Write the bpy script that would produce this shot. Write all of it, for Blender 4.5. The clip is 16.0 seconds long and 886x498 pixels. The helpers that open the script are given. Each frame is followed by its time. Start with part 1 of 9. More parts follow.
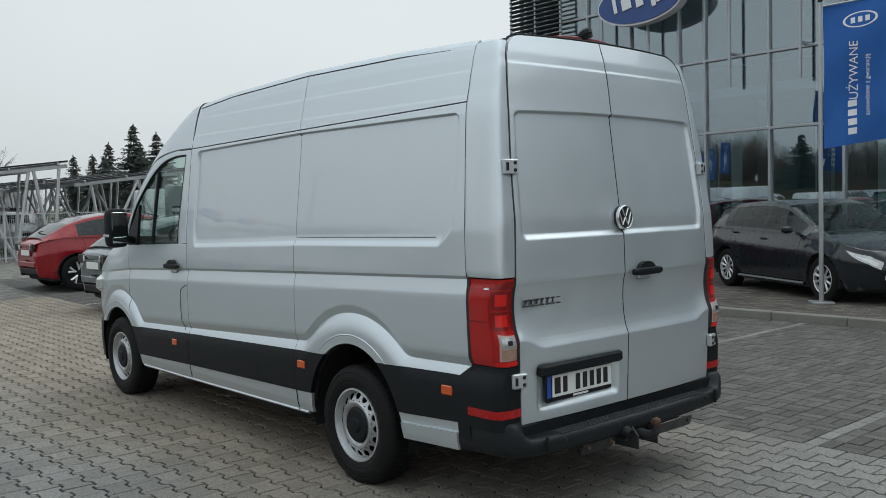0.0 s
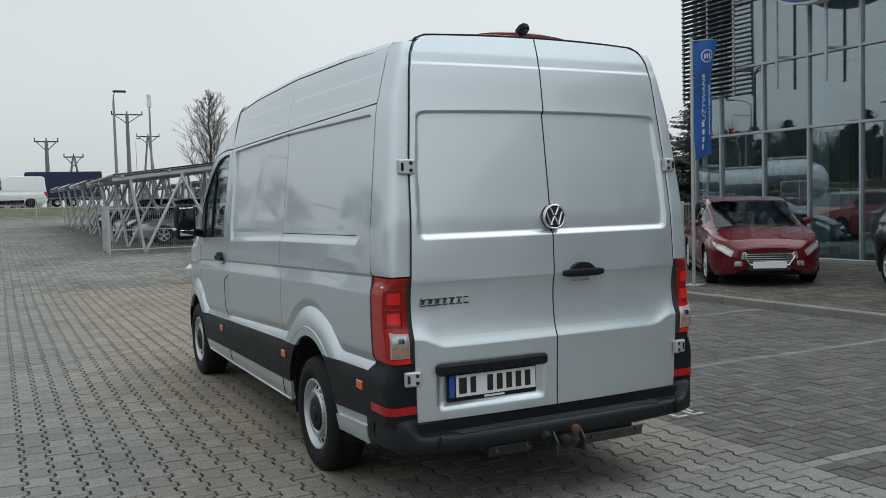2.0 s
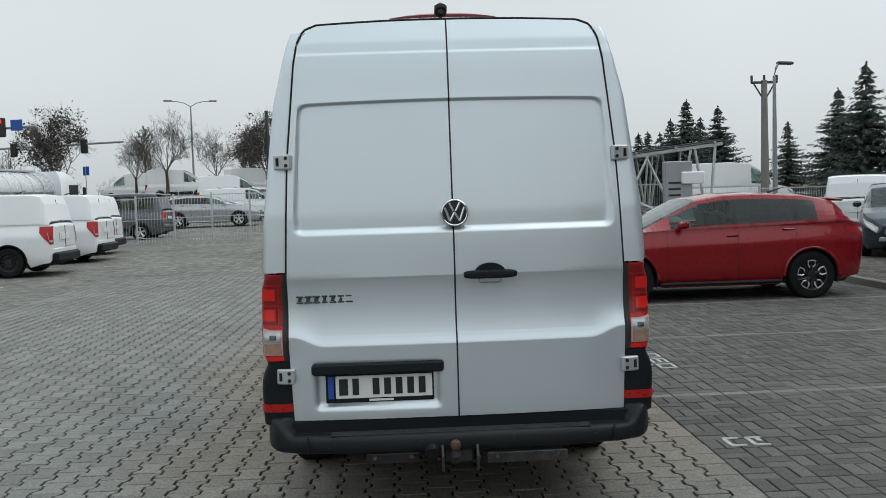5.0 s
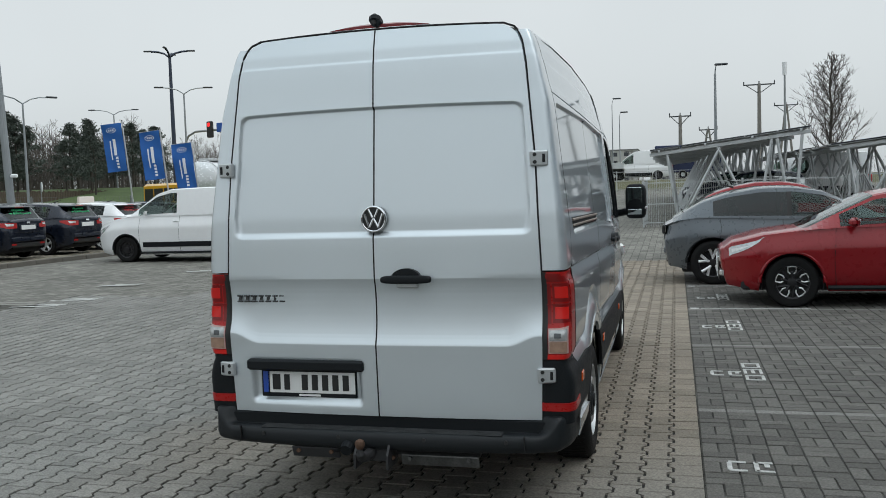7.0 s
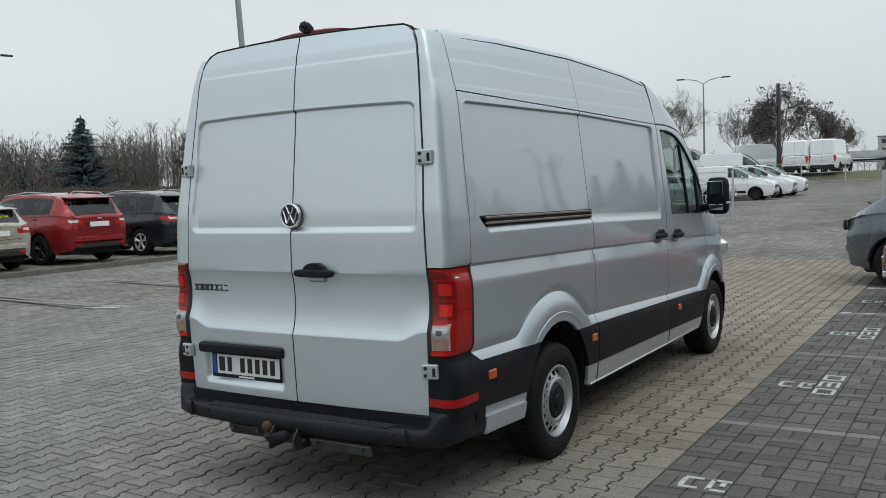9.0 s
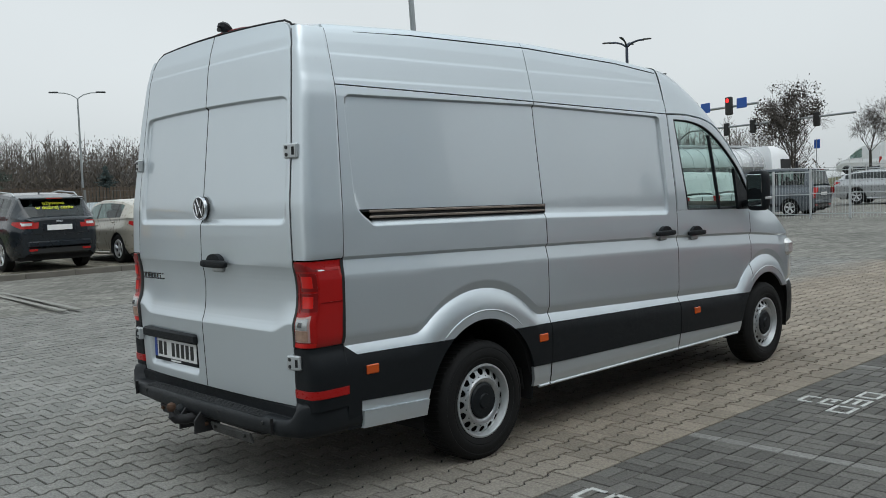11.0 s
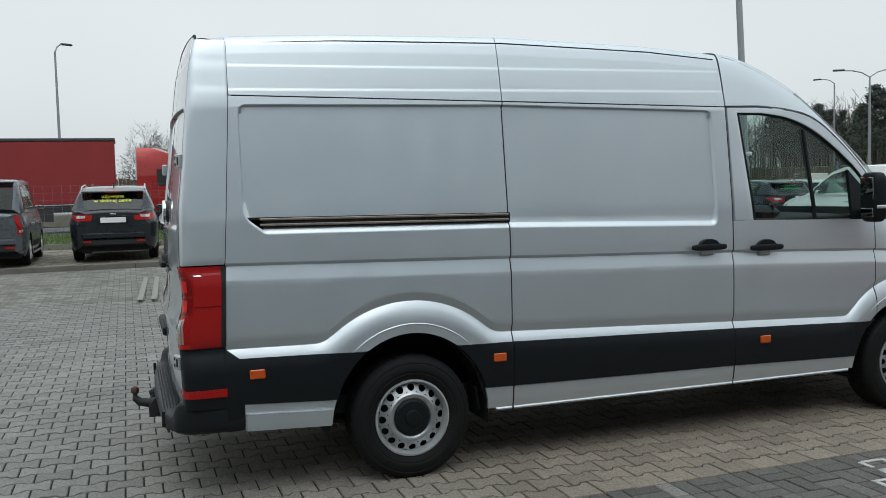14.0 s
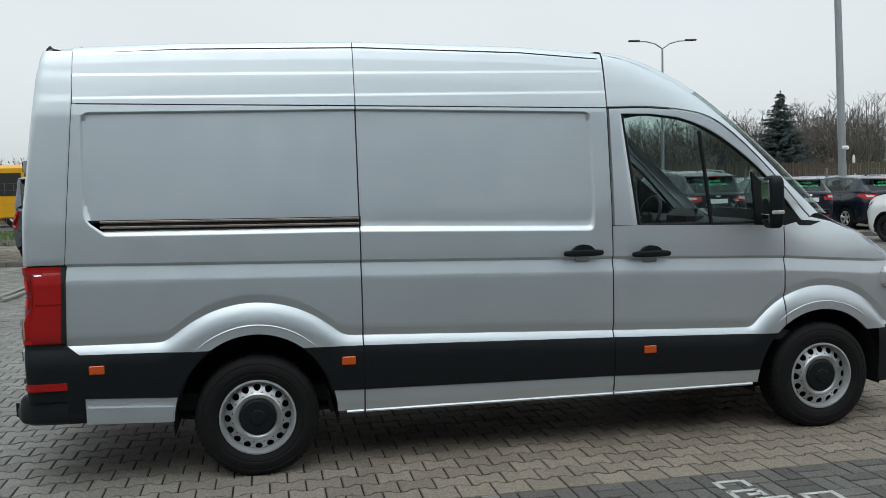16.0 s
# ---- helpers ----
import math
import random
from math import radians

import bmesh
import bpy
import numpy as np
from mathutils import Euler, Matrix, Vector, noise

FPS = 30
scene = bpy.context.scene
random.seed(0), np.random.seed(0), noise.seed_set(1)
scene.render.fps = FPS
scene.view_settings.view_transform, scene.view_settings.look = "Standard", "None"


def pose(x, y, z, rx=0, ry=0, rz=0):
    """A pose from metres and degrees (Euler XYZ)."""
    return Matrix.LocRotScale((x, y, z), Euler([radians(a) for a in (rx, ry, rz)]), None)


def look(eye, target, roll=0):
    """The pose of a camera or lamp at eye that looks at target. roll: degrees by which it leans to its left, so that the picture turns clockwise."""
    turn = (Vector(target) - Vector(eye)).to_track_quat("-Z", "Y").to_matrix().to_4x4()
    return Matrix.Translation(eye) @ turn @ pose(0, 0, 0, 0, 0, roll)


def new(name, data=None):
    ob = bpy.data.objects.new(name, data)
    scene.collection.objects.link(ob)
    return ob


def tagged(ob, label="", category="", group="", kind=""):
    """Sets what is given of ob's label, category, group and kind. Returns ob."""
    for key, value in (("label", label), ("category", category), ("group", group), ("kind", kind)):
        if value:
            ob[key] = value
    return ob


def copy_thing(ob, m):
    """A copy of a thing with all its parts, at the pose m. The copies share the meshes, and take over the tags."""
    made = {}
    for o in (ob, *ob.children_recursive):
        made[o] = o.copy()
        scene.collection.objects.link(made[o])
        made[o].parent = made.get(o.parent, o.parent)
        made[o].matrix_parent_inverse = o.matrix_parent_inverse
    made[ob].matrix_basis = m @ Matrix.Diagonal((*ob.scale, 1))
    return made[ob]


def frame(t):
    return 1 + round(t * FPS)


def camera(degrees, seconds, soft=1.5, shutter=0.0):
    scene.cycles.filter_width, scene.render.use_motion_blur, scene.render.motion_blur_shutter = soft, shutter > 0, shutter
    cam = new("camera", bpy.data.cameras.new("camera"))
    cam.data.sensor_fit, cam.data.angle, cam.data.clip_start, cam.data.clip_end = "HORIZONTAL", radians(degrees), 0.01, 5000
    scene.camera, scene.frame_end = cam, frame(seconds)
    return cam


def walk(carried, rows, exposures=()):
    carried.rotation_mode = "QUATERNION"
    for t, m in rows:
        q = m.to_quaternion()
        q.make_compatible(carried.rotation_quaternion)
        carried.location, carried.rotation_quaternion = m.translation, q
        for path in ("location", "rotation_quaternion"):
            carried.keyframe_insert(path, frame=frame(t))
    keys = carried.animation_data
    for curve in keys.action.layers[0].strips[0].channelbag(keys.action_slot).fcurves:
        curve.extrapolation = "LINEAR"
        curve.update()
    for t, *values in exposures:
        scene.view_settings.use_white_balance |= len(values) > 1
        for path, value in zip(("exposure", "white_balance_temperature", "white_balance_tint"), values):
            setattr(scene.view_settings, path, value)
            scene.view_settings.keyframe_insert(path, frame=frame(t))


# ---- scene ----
cam = camera(53.09, 16.0, 0.9)
PATH = [
    (0, (-3.962, -2.912, 1.637), (-1.3304, 0.0936, 1.4373), -1.52),
    (0.5, (-3.629, -3.186, 1.647), (-1.2203, 0.0010, 1.4470), -1.53),
    (1, (-3.292, -3.365, 1.614), (-1.1180, -0.0135, 1.4109), -1.50),
    (1.5, (-2.983, -3.650, 1.615), (-1.0087, -0.1769, 1.4087), -1.58),
    (2, (-2.663, -3.869, 1.640), (-0.8674, -0.3013, 1.4251), -1.56),
    (2.5, (-2.309, -3.963, 1.632), (-0.6929, -0.3102, 1.4156), -1.64),
    (3, (-1.922, -4.126, 1.622), (-0.5213, -0.3853, 1.4064), -1.71),
    (3.5, (-1.539, -4.244, 1.625), (-0.4154, -0.4113, 1.4053), -1.73),
    (4, (-1.140, -4.250, 1.627), (-0.3250, -0.3403, 1.4028), -1.77),
    (6.5, (1.078, -4.252, 1.657), (0.3248, -0.3324, 1.3956), -1.83),
    (7, (1.474, -4.139, 1.674), (0.4537, -0.2798, 1.4106), -1.86),
    (7.5, (1.954, -4.088, 1.669), (0.6561, -0.3142, 1.4028), -1.91),
    (8, (2.346, -3.905, 1.655), (0.7564, -0.2446, 1.3879), -1.93),
    (8.5, (2.737, -3.686, 1.654), (0.8798, -0.1534, 1.3856), -1.99),
    (9, (3.205, -3.513, 1.651), (1.0914, -0.1269, 1.3852), -2.04),
    (9.5, (3.538, -3.246, 1.629), (1.2357, 0.0141, 1.3649), -1.99),
    (12, (5.010, -1.721, 1.572), (1.7589, 0.5959, 1.3257), -1.85),
    (12.5, (5.176, -1.305, 1.600), (1.7523, 0.7475, 1.3489), -1.69),
    (13, (5.425, -0.886, 1.634), (1.8653, 0.9194, 1.3764), -1.65),
    (13.5, (5.545, -0.509, 1.618), (1.8626, 1.0300, 1.3576), -1.45),
    (14, (5.675, -0.126, 1.633), (1.9147, 1.2114, 1.3652), -1.43),
    (14.5, (5.843, 0.260, 1.652), (2.0250, 1.4219, 1.3832), -1.38),
    (15, (5.899, 0.664, 1.647), (2.0404, 1.6779, 1.3626), -1.36),
    (15.5, (6.007, 1.086, 1.657), (2.1179, 1.9780, 1.3708), -1.37),
    (16, (6.109, 1.419, 1.658), (2.1976, 2.2078, 1.3738), -1.30),
]
walk(cam, [(t, look(eye, target, roll)) for t, eye, target, roll in PATH], [(0.0, 0.0), (9.5, 0.0), (13.0, 0.05), (16.0, 0.09)])

# ---- world and sun: an overcast winter day ----
world = bpy.data.worlds.new("overcast")
scene.world = world
world.use_nodes = True
wn, wl = world.node_tree.nodes, world.node_tree.links
wn.clear()
sky = wn.new("ShaderNodeTexSky")
sky.sky_type, sky.sun_disc = "NISHITA", False
sky.sun_elevation, sky.sun_rotation = radians(60.5), radians(100)
sky.air_density, sky.dust_density, sky.ozone_density = 1.0, 4.0, 1.0
grey = wn.new("ShaderNodeHueSaturation")
grey.inputs["Saturation"].default_value = 0.12
wl.new(sky.outputs[0], grey.inputs["Color"])
co = wn.new("ShaderNodeTexCoord")
sep = wn.new("ShaderNodeSeparateXYZ")
wl.new(co.outputs["Generated"], sep.inputs[0])
ramp = wn.new("ShaderNodeValToRGB")
ramp.color_ramp.elements[0].position, ramp.color_ramp.elements[0].color = 0.0, (0.733, 0.80, 0.825, 1)
ramp.color_ramp.elements[1].position, ramp.color_ramp.elements[1].color = 1.0, (1.39, 1.62, 1.73, 1)
mid_sky = ramp.color_ramp.elements.new(0.28)
mid_sky.color = (0.742, 0.815, 0.843, 1)
wl.new(sep.outputs["Z"], ramp.inputs[0])
clouds = wn.new("ShaderNodeTexNoise")
clouds.inputs["Scale"].default_value, clouds.inputs["Detail"].default_value = 2.2, 4
wl.new(co.outputs["Generated"], clouds.inputs["Vector"])
cmap = wn.new("ShaderNodeMapRange")
cmap.inputs["From Min"].default_value, cmap.inputs["From Max"].default_value = 0.3, 0.7
cmap.inputs["To Min"].default_value, cmap.inputs["To Max"].default_value = 0.94, 1.05
wl.new(clouds.outputs[0], cmap.inputs[0])
cmul = wn.new("ShaderNodeMixRGB")
cmul.blend_type, cmul.inputs[0].default_value = "MULTIPLY", 1.0
wl.new(ramp.outputs[0], cmul.inputs[1])
wl.new(cmap.outputs[0], cmul.inputs[2])
bg_sky, bg_cloud, bg_sum = wn.new("ShaderNodeBackground"), wn.new("ShaderNodeBackground"), wn.new("ShaderNodeAddShader")
wl.new(grey.outputs[0], bg_sky.inputs[0])
wl.new(cmul.outputs[0], bg_cloud.inputs[0])
bg_sky.inputs[1].default_value, bg_cloud.inputs[1].default_value = 0.05, 0.715
wl.new(bg_sky.outputs[0], bg_sum.inputs[0])
wl.new(bg_cloud.outputs[0], bg_sum.inputs[1])
wout = wn.new("ShaderNodeOutputWorld")
wl.new(bg_sum.outputs[0], wout.inputs[0])
sun = new("sun", bpy.data.lights.new("sun", "SUN"))
sun.data.energy, sun.data.angle, sun.data.color = 0.30, radians(50), (0.97, 1.0, 0.99)
sun.matrix_world = look((20, -3.5, 36), (0, 0, 0))
scene.view_settings.exposure = 0.0

# ---- materials ----
def material(name, colour, rough=0.6, metal=0.0, vary=0.0, scale=4.0, bump=0.0, bump_scale=60.0, coat=0.0, island=0.0, objvary=0.0, spec=0.5, flakes=0.0):
    m = bpy.data.materials.new(name)
    m.use_nodes = True
    n, l = m.node_tree.nodes, m.node_tree.links
    b = n["Principled BSDF"]
    b.inputs["Base Color"].default_value = (*colour, 1)
    b.inputs["Roughness"].default_value, b.inputs["Metallic"].default_value = rough, metal
    b.inputs["Coat Weight"].default_value, b.inputs["Coat Roughness"].default_value = coat, 0.03
    b.inputs["Specular IOR Level"].default_value = spec
    tc = n.new("ShaderNodeTexCoord")
    last = None

    def value_mul(sock, lo, hi):
        nonlocal last
        mp = n.new("ShaderNodeMapRange")
        mp.inputs["To Min"].default_value, mp.inputs["To Max"].default_value = lo, hi
        l.new(sock, mp.inputs[0])
        mx = n.new("ShaderNodeMixRGB")
        mx.blend_type, mx.inputs[0].default_value = "MULTIPLY", 1.0
        if last:
            l.new(last, mx.inputs[1])
        else:
            mx.inputs[1].default_value = (*colour, 1)
        l.new(mp.outputs[0], mx.inputs[2])
        last = mx.outputs[0]

    if vary:
        for sc, amount in ((scale, vary), (scale * 9, vary * 0.6)):
            t = n.new("ShaderNodeTexNoise")
            t.inputs["Scale"].default_value, t.inputs["Detail"].default_value = sc, 6
            l.new(tc.outputs["Object"], t.inputs["Vector"])
            value_mul(t.outputs[0], 1 - amount * 1.6, 1 + amount * 1.6)
        rr = n.new("ShaderNodeMapRange")
        rr.inputs["To Min"].default_value, rr.inputs["To Max"].default_value = max(rough - 0.12, 0.02), min(rough + 0.12, 1)
        l.new(t.outputs[0], rr.inputs[0])
        l.new(rr.outputs[0], b.inputs["Roughness"])
    if island:
        g = n.new("ShaderNodeNewGeometry")
        value_mul(g.outputs["Random Per Island"], 1 - island, 1 + island)
    if objvary:
        g = n.new("ShaderNodeObjectInfo")
        value_mul(g.outputs["Random"], 1 - objvary, 1 + objvary)
    if last:
        l.new(last, b.inputs["Base Color"])
    if bump:
        t = n.new("ShaderNodeTexNoise")
        t.inputs["Scale"].default_value, t.inputs["Detail"].default_value = bump_scale, 5
        l.new(tc.outputs["Object"], t.inputs["Vector"])
        bp = n.new("ShaderNodeBump")
        bp.inputs["Strength"].default_value, bp.inputs["Distance"].default_value = bump, 0.01
        l.new(t.outputs[0], bp.inputs["Height"])
        l.new(bp.outputs[0], b.inputs["Normal"])
    return m


def glass_material(name, tint, gloss=0.04, rough=0.02, sheen=(0.8, 0.8, 0.8)):
    """Clear sheet glass: see-through by its tint, glossy by Schlick's rule with gloss at right angles."""
    m = bpy.data.materials.new(name)
    m.use_nodes = True
    n, l = m.node_tree.nodes, m.node_tree.links
    n.remove(n["Principled BSDF"])
    tr, gl, mx, fr = n.new("ShaderNodeBsdfTransparent"), n.new("ShaderNodeBsdfGlossy"), n.new("ShaderNodeMixShader"), n.new("ShaderNodeLayerWeight")
    tr.inputs[0].default_value = (*tint, 1)
    gl.inputs["Roughness"].default_value = rough
    gl.inputs[0].default_value = (*sheen, 1)
    fr.inputs["Blend"].default_value = 0.5
    pw, ma = n.new("ShaderNodeMath"), n.new("ShaderNodeMath")
    pw.operation, ma.operation = "POWER", "MULTIPLY_ADD"
    pw.inputs[1].default_value, ma.inputs[1].default_value, ma.inputs[2].default_value = 5.0, 1 - gloss, gloss
    l.new(fr.outputs["Facing"], pw.inputs[0])
    l.new(pw.outputs[0], ma.inputs[0])
    l.new(ma.outputs[0], mx.inputs[0])
    l.new(tr.outputs[0], mx.inputs[1])
    l.new(gl.outputs[0], mx.inputs[2])
    l.new(mx.outputs[0], n["Material Output"].inputs[0])
    return m


def glow_material(name, colour, strength):
    m = bpy.data.materials.new(name)
    m.use_nodes = True
    b = m.node_tree.nodes["Principled BSDF"]
    b.inputs["Base Color"].default_value = (*colour, 1)
    b.inputs["Emission Color"].default_value, b.inputs["Emission Strength"].default_value = (*colour, 1), strength
    return m


SILVER = material("silver_metallic_paint", (0.64, 0.69, 0.723), 0.43, 0.74, vary=0.02, scale=0.8, coat=1.0)
SILVER.node_tree.nodes["Principled BSDF"].inputs["Specular Tint"].default_value = (0.36, 0.39, 0.42, 1)
PLASTIC = material("black_grained_plastic", (0.0075, 0.0095, 0.0115), 0.54, spec=0.22, vary=0.12, scale=3, bump=0.15, bump_scale=900)
BUMPER = material("dark_grey_bumper_plastic", (0.0085, 0.0105, 0.0125), 0.48, spec=0.3, vary=0.12, scale=3, bump=0.12, bump_scale=700)
STEP = material("dusty_step_plastic", (0.028, 0.030, 0.032), 0.6, spec=0.3, vary=0.3, scale=6, bump=0.2, bump_scale=500)
WORN_STEEL = material("scuffed_bare_steel", (0.075, 0.075, 0.073), 0.5, 0.5, vary=0.6, scale=9, bump=0.25, bump_scale=150)
# near-black colour that carries the shade of gaps, slots and hollows
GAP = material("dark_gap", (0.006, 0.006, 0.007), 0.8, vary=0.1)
RUBBER = material("tyre_rubber", (0.0065, 0.0066, 0.0068), 0.72, spec=0.25, vary=0.2, scale=8, bump=0.2, bump_scale=150)
# darker copy of the rim steel: depth shade in the colour, mottled by wear
RIM_STEEL = material("shaded_rim_steel", (0.42, 0.435, 0.445), 0.34, 0.75, vary=0.28, scale=14)
STEEL = material("silver_painted_steel", (0.50, 0.52, 0.53), 0.4, 0.55, vary=0.1, scale=6)
DARK_CHROME = material("dark_chrome", (0.10, 0.105, 0.11), 0.22, 0.9)
CHROME = material("chrome", (0.75, 0.76, 0.78), 0.12, 1.0)
RED_LENS = material("red_lamp_lens", (0.36, 0.007, 0.006), 0.3, coat=0.35, spec=0.3, vary=0.05, scale=10)
RED_BRIGHT = material("bright_red_lamp_lens", (0.64, 0.014, 0.010), 0.3, coat=0.3, spec=0.3)
RED_DARK = material("dark_red_lamp_lens", (0.20, 0.004, 0.004), 0.3, coat=0.4, spec=0.3)
RED_FLANK = material("plain_red_lamp_side", (0.37, 0.009, 0.008), 0.34, coat=0.4, spec=0.3)
WINDOW_EDGE = material("pale_window_edge", (0.46, 0.30, 0.28), 0.3, coat=0.4)
GREY_LENS = material("greyish_clear_lens", (0.40, 0.41, 0.41), 0.16, 0.35, coat=0.9, vary=0.35, scale=45)
INDICATOR = material("pale_orange_lens", (0.40, 0.25, 0.18), 0.18, 0.3, coat=0.8, vary=0.2, scale=40)
CLEAR_LENS = material("clear_lamp_lens", (0.62, 0.62, 0.62), 0.15, 0.4, coat=1.0, vary=0.2, scale=40)
ORANGE = material("orange_lens", (0.58, 0.085, 0.008), 0.25, coat=0.5)
WHITE_PLATE = material("white_plate", (0.74, 0.74, 0.73), 0.4, vary=0.02)
BLACK_INK = material("black_ink", (0.012, 0.012, 0.012), 0.5)
BLUE_INK = material("blue_band", (0.02, 0.07, 0.36), 0.4)
RUST = material("rusty_steel", (0.10, 0.055, 0.035), 0.75, 0.3, vary=0.3, scale=30, bump=0.3, bump_scale=200)
DARK_STEEL = material("dark_dusty_steel", (0.035, 0.035, 0.037), 0.6, 0.4, vary=0.25, scale=10, bump=0.2)
RAIL = material("worn_slide_rail", (0.30, 0.25, 0.215), 0.5, 0.5, vary=0.35, scale=12)
GLASS = glass_material("car_glass", (0.70, 0.80, 0.77))
MIRROR = material("mirror_glass", (0.75, 0.78, 0.78), 0.02, 1.0)
INTERIOR = material("dark_trim", (0.035, 0.036, 0.04), 0.7, vary=0.1, scale=5)
SEAT = material("grey_seat_cloth", (0.06, 0.062, 0.068), 0.9, vary=0.15, scale=20, bump=0.3, bump_scale=400)

# ---- mesh tools ----
class Geo:
    """Collects points and faces of one mesh."""

    def __init__(self):
        self.v, self.f = [], []

    def add(self, pts, faces):
        o = len(self.v)
        self.v += [tuple(map(float, p)) for p in pts]
        self.f += [tuple(o + i for i in q) for q in faces]
        return self

    def grid(self, P, closed=False, flip=False):
        a, b = len(P), len(P[0])
        faces = []
        for i in range(a - 1):
            for j in range(b if closed else b - 1):
                q = (i * b + j, (i + 1) * b + j, (i + 1) * b + (j + 1) % b, i * b + (j + 1) % b)
                faces.append(q[::-1] if flip else q)
        return self.add([p for row in P for p in row], faces)

    def box(self, c, s, m=None, ch=0.0):
        """A box of full size s round c, with chamfered upright and lying edges when ch > 0."""
        hx, hy, hz = s[0] / 2, s[1] / 2, s[2] / 2
        ch = min(ch, hx * 0.9, hy * 0.9, hz * 0.9)
        if ch <= 0:
            pts = [(x, y, z) for x in (-hx, hx) for y in (-hy, hy) for z in (-hz, hz)]
            fc = [(0, 1, 3, 2), (4, 6, 7, 5), (0, 4, 5, 1), (2, 3, 7, 6), (0, 2, 6, 4), (1, 5, 7, 3)]
        else:
            def ring(ix, iy, z):
                return [(-hx + ix, -hy + iy + ch, z), (-hx + ix, hy - iy - ch, z), (-hx + ix + ch, hy - iy, z), (hx - ix - ch, hy - iy, z),
                        (hx - ix, hy - iy - ch, z), (hx - ix, -hy + iy + ch, z), (hx - ix - ch, -hy + iy, z), (-hx + ix + ch, -hy + iy, z)]
            e = ch * 0.9
            pts = ring(e, e, -hz) + ring(0, 0, -hz + ch) + ring(0, 0, hz - ch) + ring(e, e, hz)
            fc = [tuple(range(7, -1, -1)), tuple(range(24, 32))]
            for k in range(3):
                fc += [(k * 8 + i, k * 8 + (i + 1) % 8, k * 8 + 8 + (i + 1) % 8, k * 8 + 8 + i) for i in range(8)]
        mm = Matrix.Translation(c) @ (m.to_4x4() if m else Matrix())
        return self.add([mm @ Vector(p) for p in pts], fc)

    def pillow(self, c, s, m=None, e=0.42, n=24):
        """A box of full size s with swollen faces and rounded edges."""
        f = lambda v: math.copysign(abs(v) ** e, v)
        mm = Matrix.Translation(c) @ (m.to_4x4() if m else Matrix())
        rows = []
        for a in np.linspace(-math.pi / 2, math.pi / 2, n // 2 + 1):
            rows.append([mm @ Vector((s[0] / 2 * f(math.cos(a)) * f(math.cos(b)), s[1] / 2 * f(math.cos(a)) * f(math.sin(b)), s[2] / 2 * f(math.sin(a)))) for b in np.linspace(0, 2 * math.pi, n, endpoint=False)])
        return self.grid(rows, closed=True, flip=True)

    def tube(self, path, radii, n=8, cap=True):
        path = [Vector(p) for p in path]
        if not hasattr(radii, "__len__"):
            radii = [radii] * len(path)
        rows = []
        up = Vector((0, 0, 1))
        for i, p in enumerate(path):
            d = (path[min(i + 1, len(path) - 1)] - path[max(i - 1, 0)]).normalized()
            a = d.cross(up if abs(d.z) < 0.95 else Vector((1, 0, 0))).normalized()
            b = d.cross(a)
            rows.append([p + radii[i] * (math.cos(2 * math.pi * k / n) * a + math.sin(2 * math.pi * k / n) * b) for k in range(n)])
        o = len(self.v)
        self.grid(rows, closed=True)
        if cap:
            self.f.append(tuple(o + k for k in range(n)))
            e = o + (len(path) - 1) * n
            self.f.append(tuple(e + k for k in reversed(range(n))))
        return self

    def lathe(self, prof, c, n=32, axis="x"):
        """prof: (along, radius) pairs, turned about the axis through c."""
        rows = []
        for a, r in prof:
            row = []
            for k in range(n):
                s, t = r * math.cos(2 * math.pi * k / n), r * math.sin(2 * math.pi * k / n)
                row.append({"x": (c[0] + a, c[1] + s, c[2] + t), "y": (c[0] + s, c[1] + a, c[2] + t), "z": (c[0] + s, c[1] + t, c[2] + a)}[axis])
            rows.append(row)
        return self.grid(rows, closed=True)

    def prism(self, poly, d, m):
        """A flat outline (x, y pairs) d thick, put in place by m."""
        k = len(poly)
        pts = [m @ Vector((x, y, 0)) for x, y in poly] + [m @ Vector((x, y, d)) for x, y in poly]
        return self.add(pts, [tuple(range(k))[::-1], tuple(range(k, 2 * k))] + [(i, (i + 1) % k, k + (i + 1) % k, k + i) for i in range(k)])


def link(name, geo, mat, parent=None, label="", smooth=False):
    me = bpy.data.meshes.new(name)
    me.from_pydata(geo.v, [], geo.f)
    me.materials.append(mat)
    if smooth:
        me.shade_smooth()
        if smooth != "all":
            me.set_sharp_from_angle(angle=radians(smooth if smooth > 1 else 38))
    ob = new(name, me)
    if parent:
        ob.parent = parent
    if label:
        ob["label"] = label
    return ob


def part(name, geo, mat, parent, label="", smooth=False):
    return link(name, geo, mat, parent, label, smooth)


def empty(name, label, category, group="", at=None):
    ob = new(name)
    ob.empty_display_size = 0.2
    if at is not None:
        ob.matrix_basis = at
    return tagged(ob, label, category, group)


def terrain(x, y):
    """Height of the ground: the yard falls towards the van from west and north-east, and the field to the north lies higher."""
    west = 0.14 * min(max(0.0, (-x - 5.0) / 8.0), 1.0) * (1 - sstep(12, 30, y))
    north = 0.013 * min(max(y - 4.5, 0.0), 58.0) * sstep(11, 22, y) * sstep(-15, -3, x + 0.35 * max(y - 20, 0.0)) * (1 - sstep(7, 12, x) * sstep(45, 35, y))
    return west + north + 1.3 * sstep(62, 74, y) * sstep(-46, -28, x)


def on(x, y, dz=0.0, rz=0.0):
    return pose(x, y, terrain(x, y) + dz, 0, 0, rz)


def interp(x, xs, ys):
    return float(np.interp(x, xs, ys))


def sstep(a, b, x):
    t = min(max((x - a) / (b - a), 0.0), 1.0)
    return t * t * (3 - 2 * t)

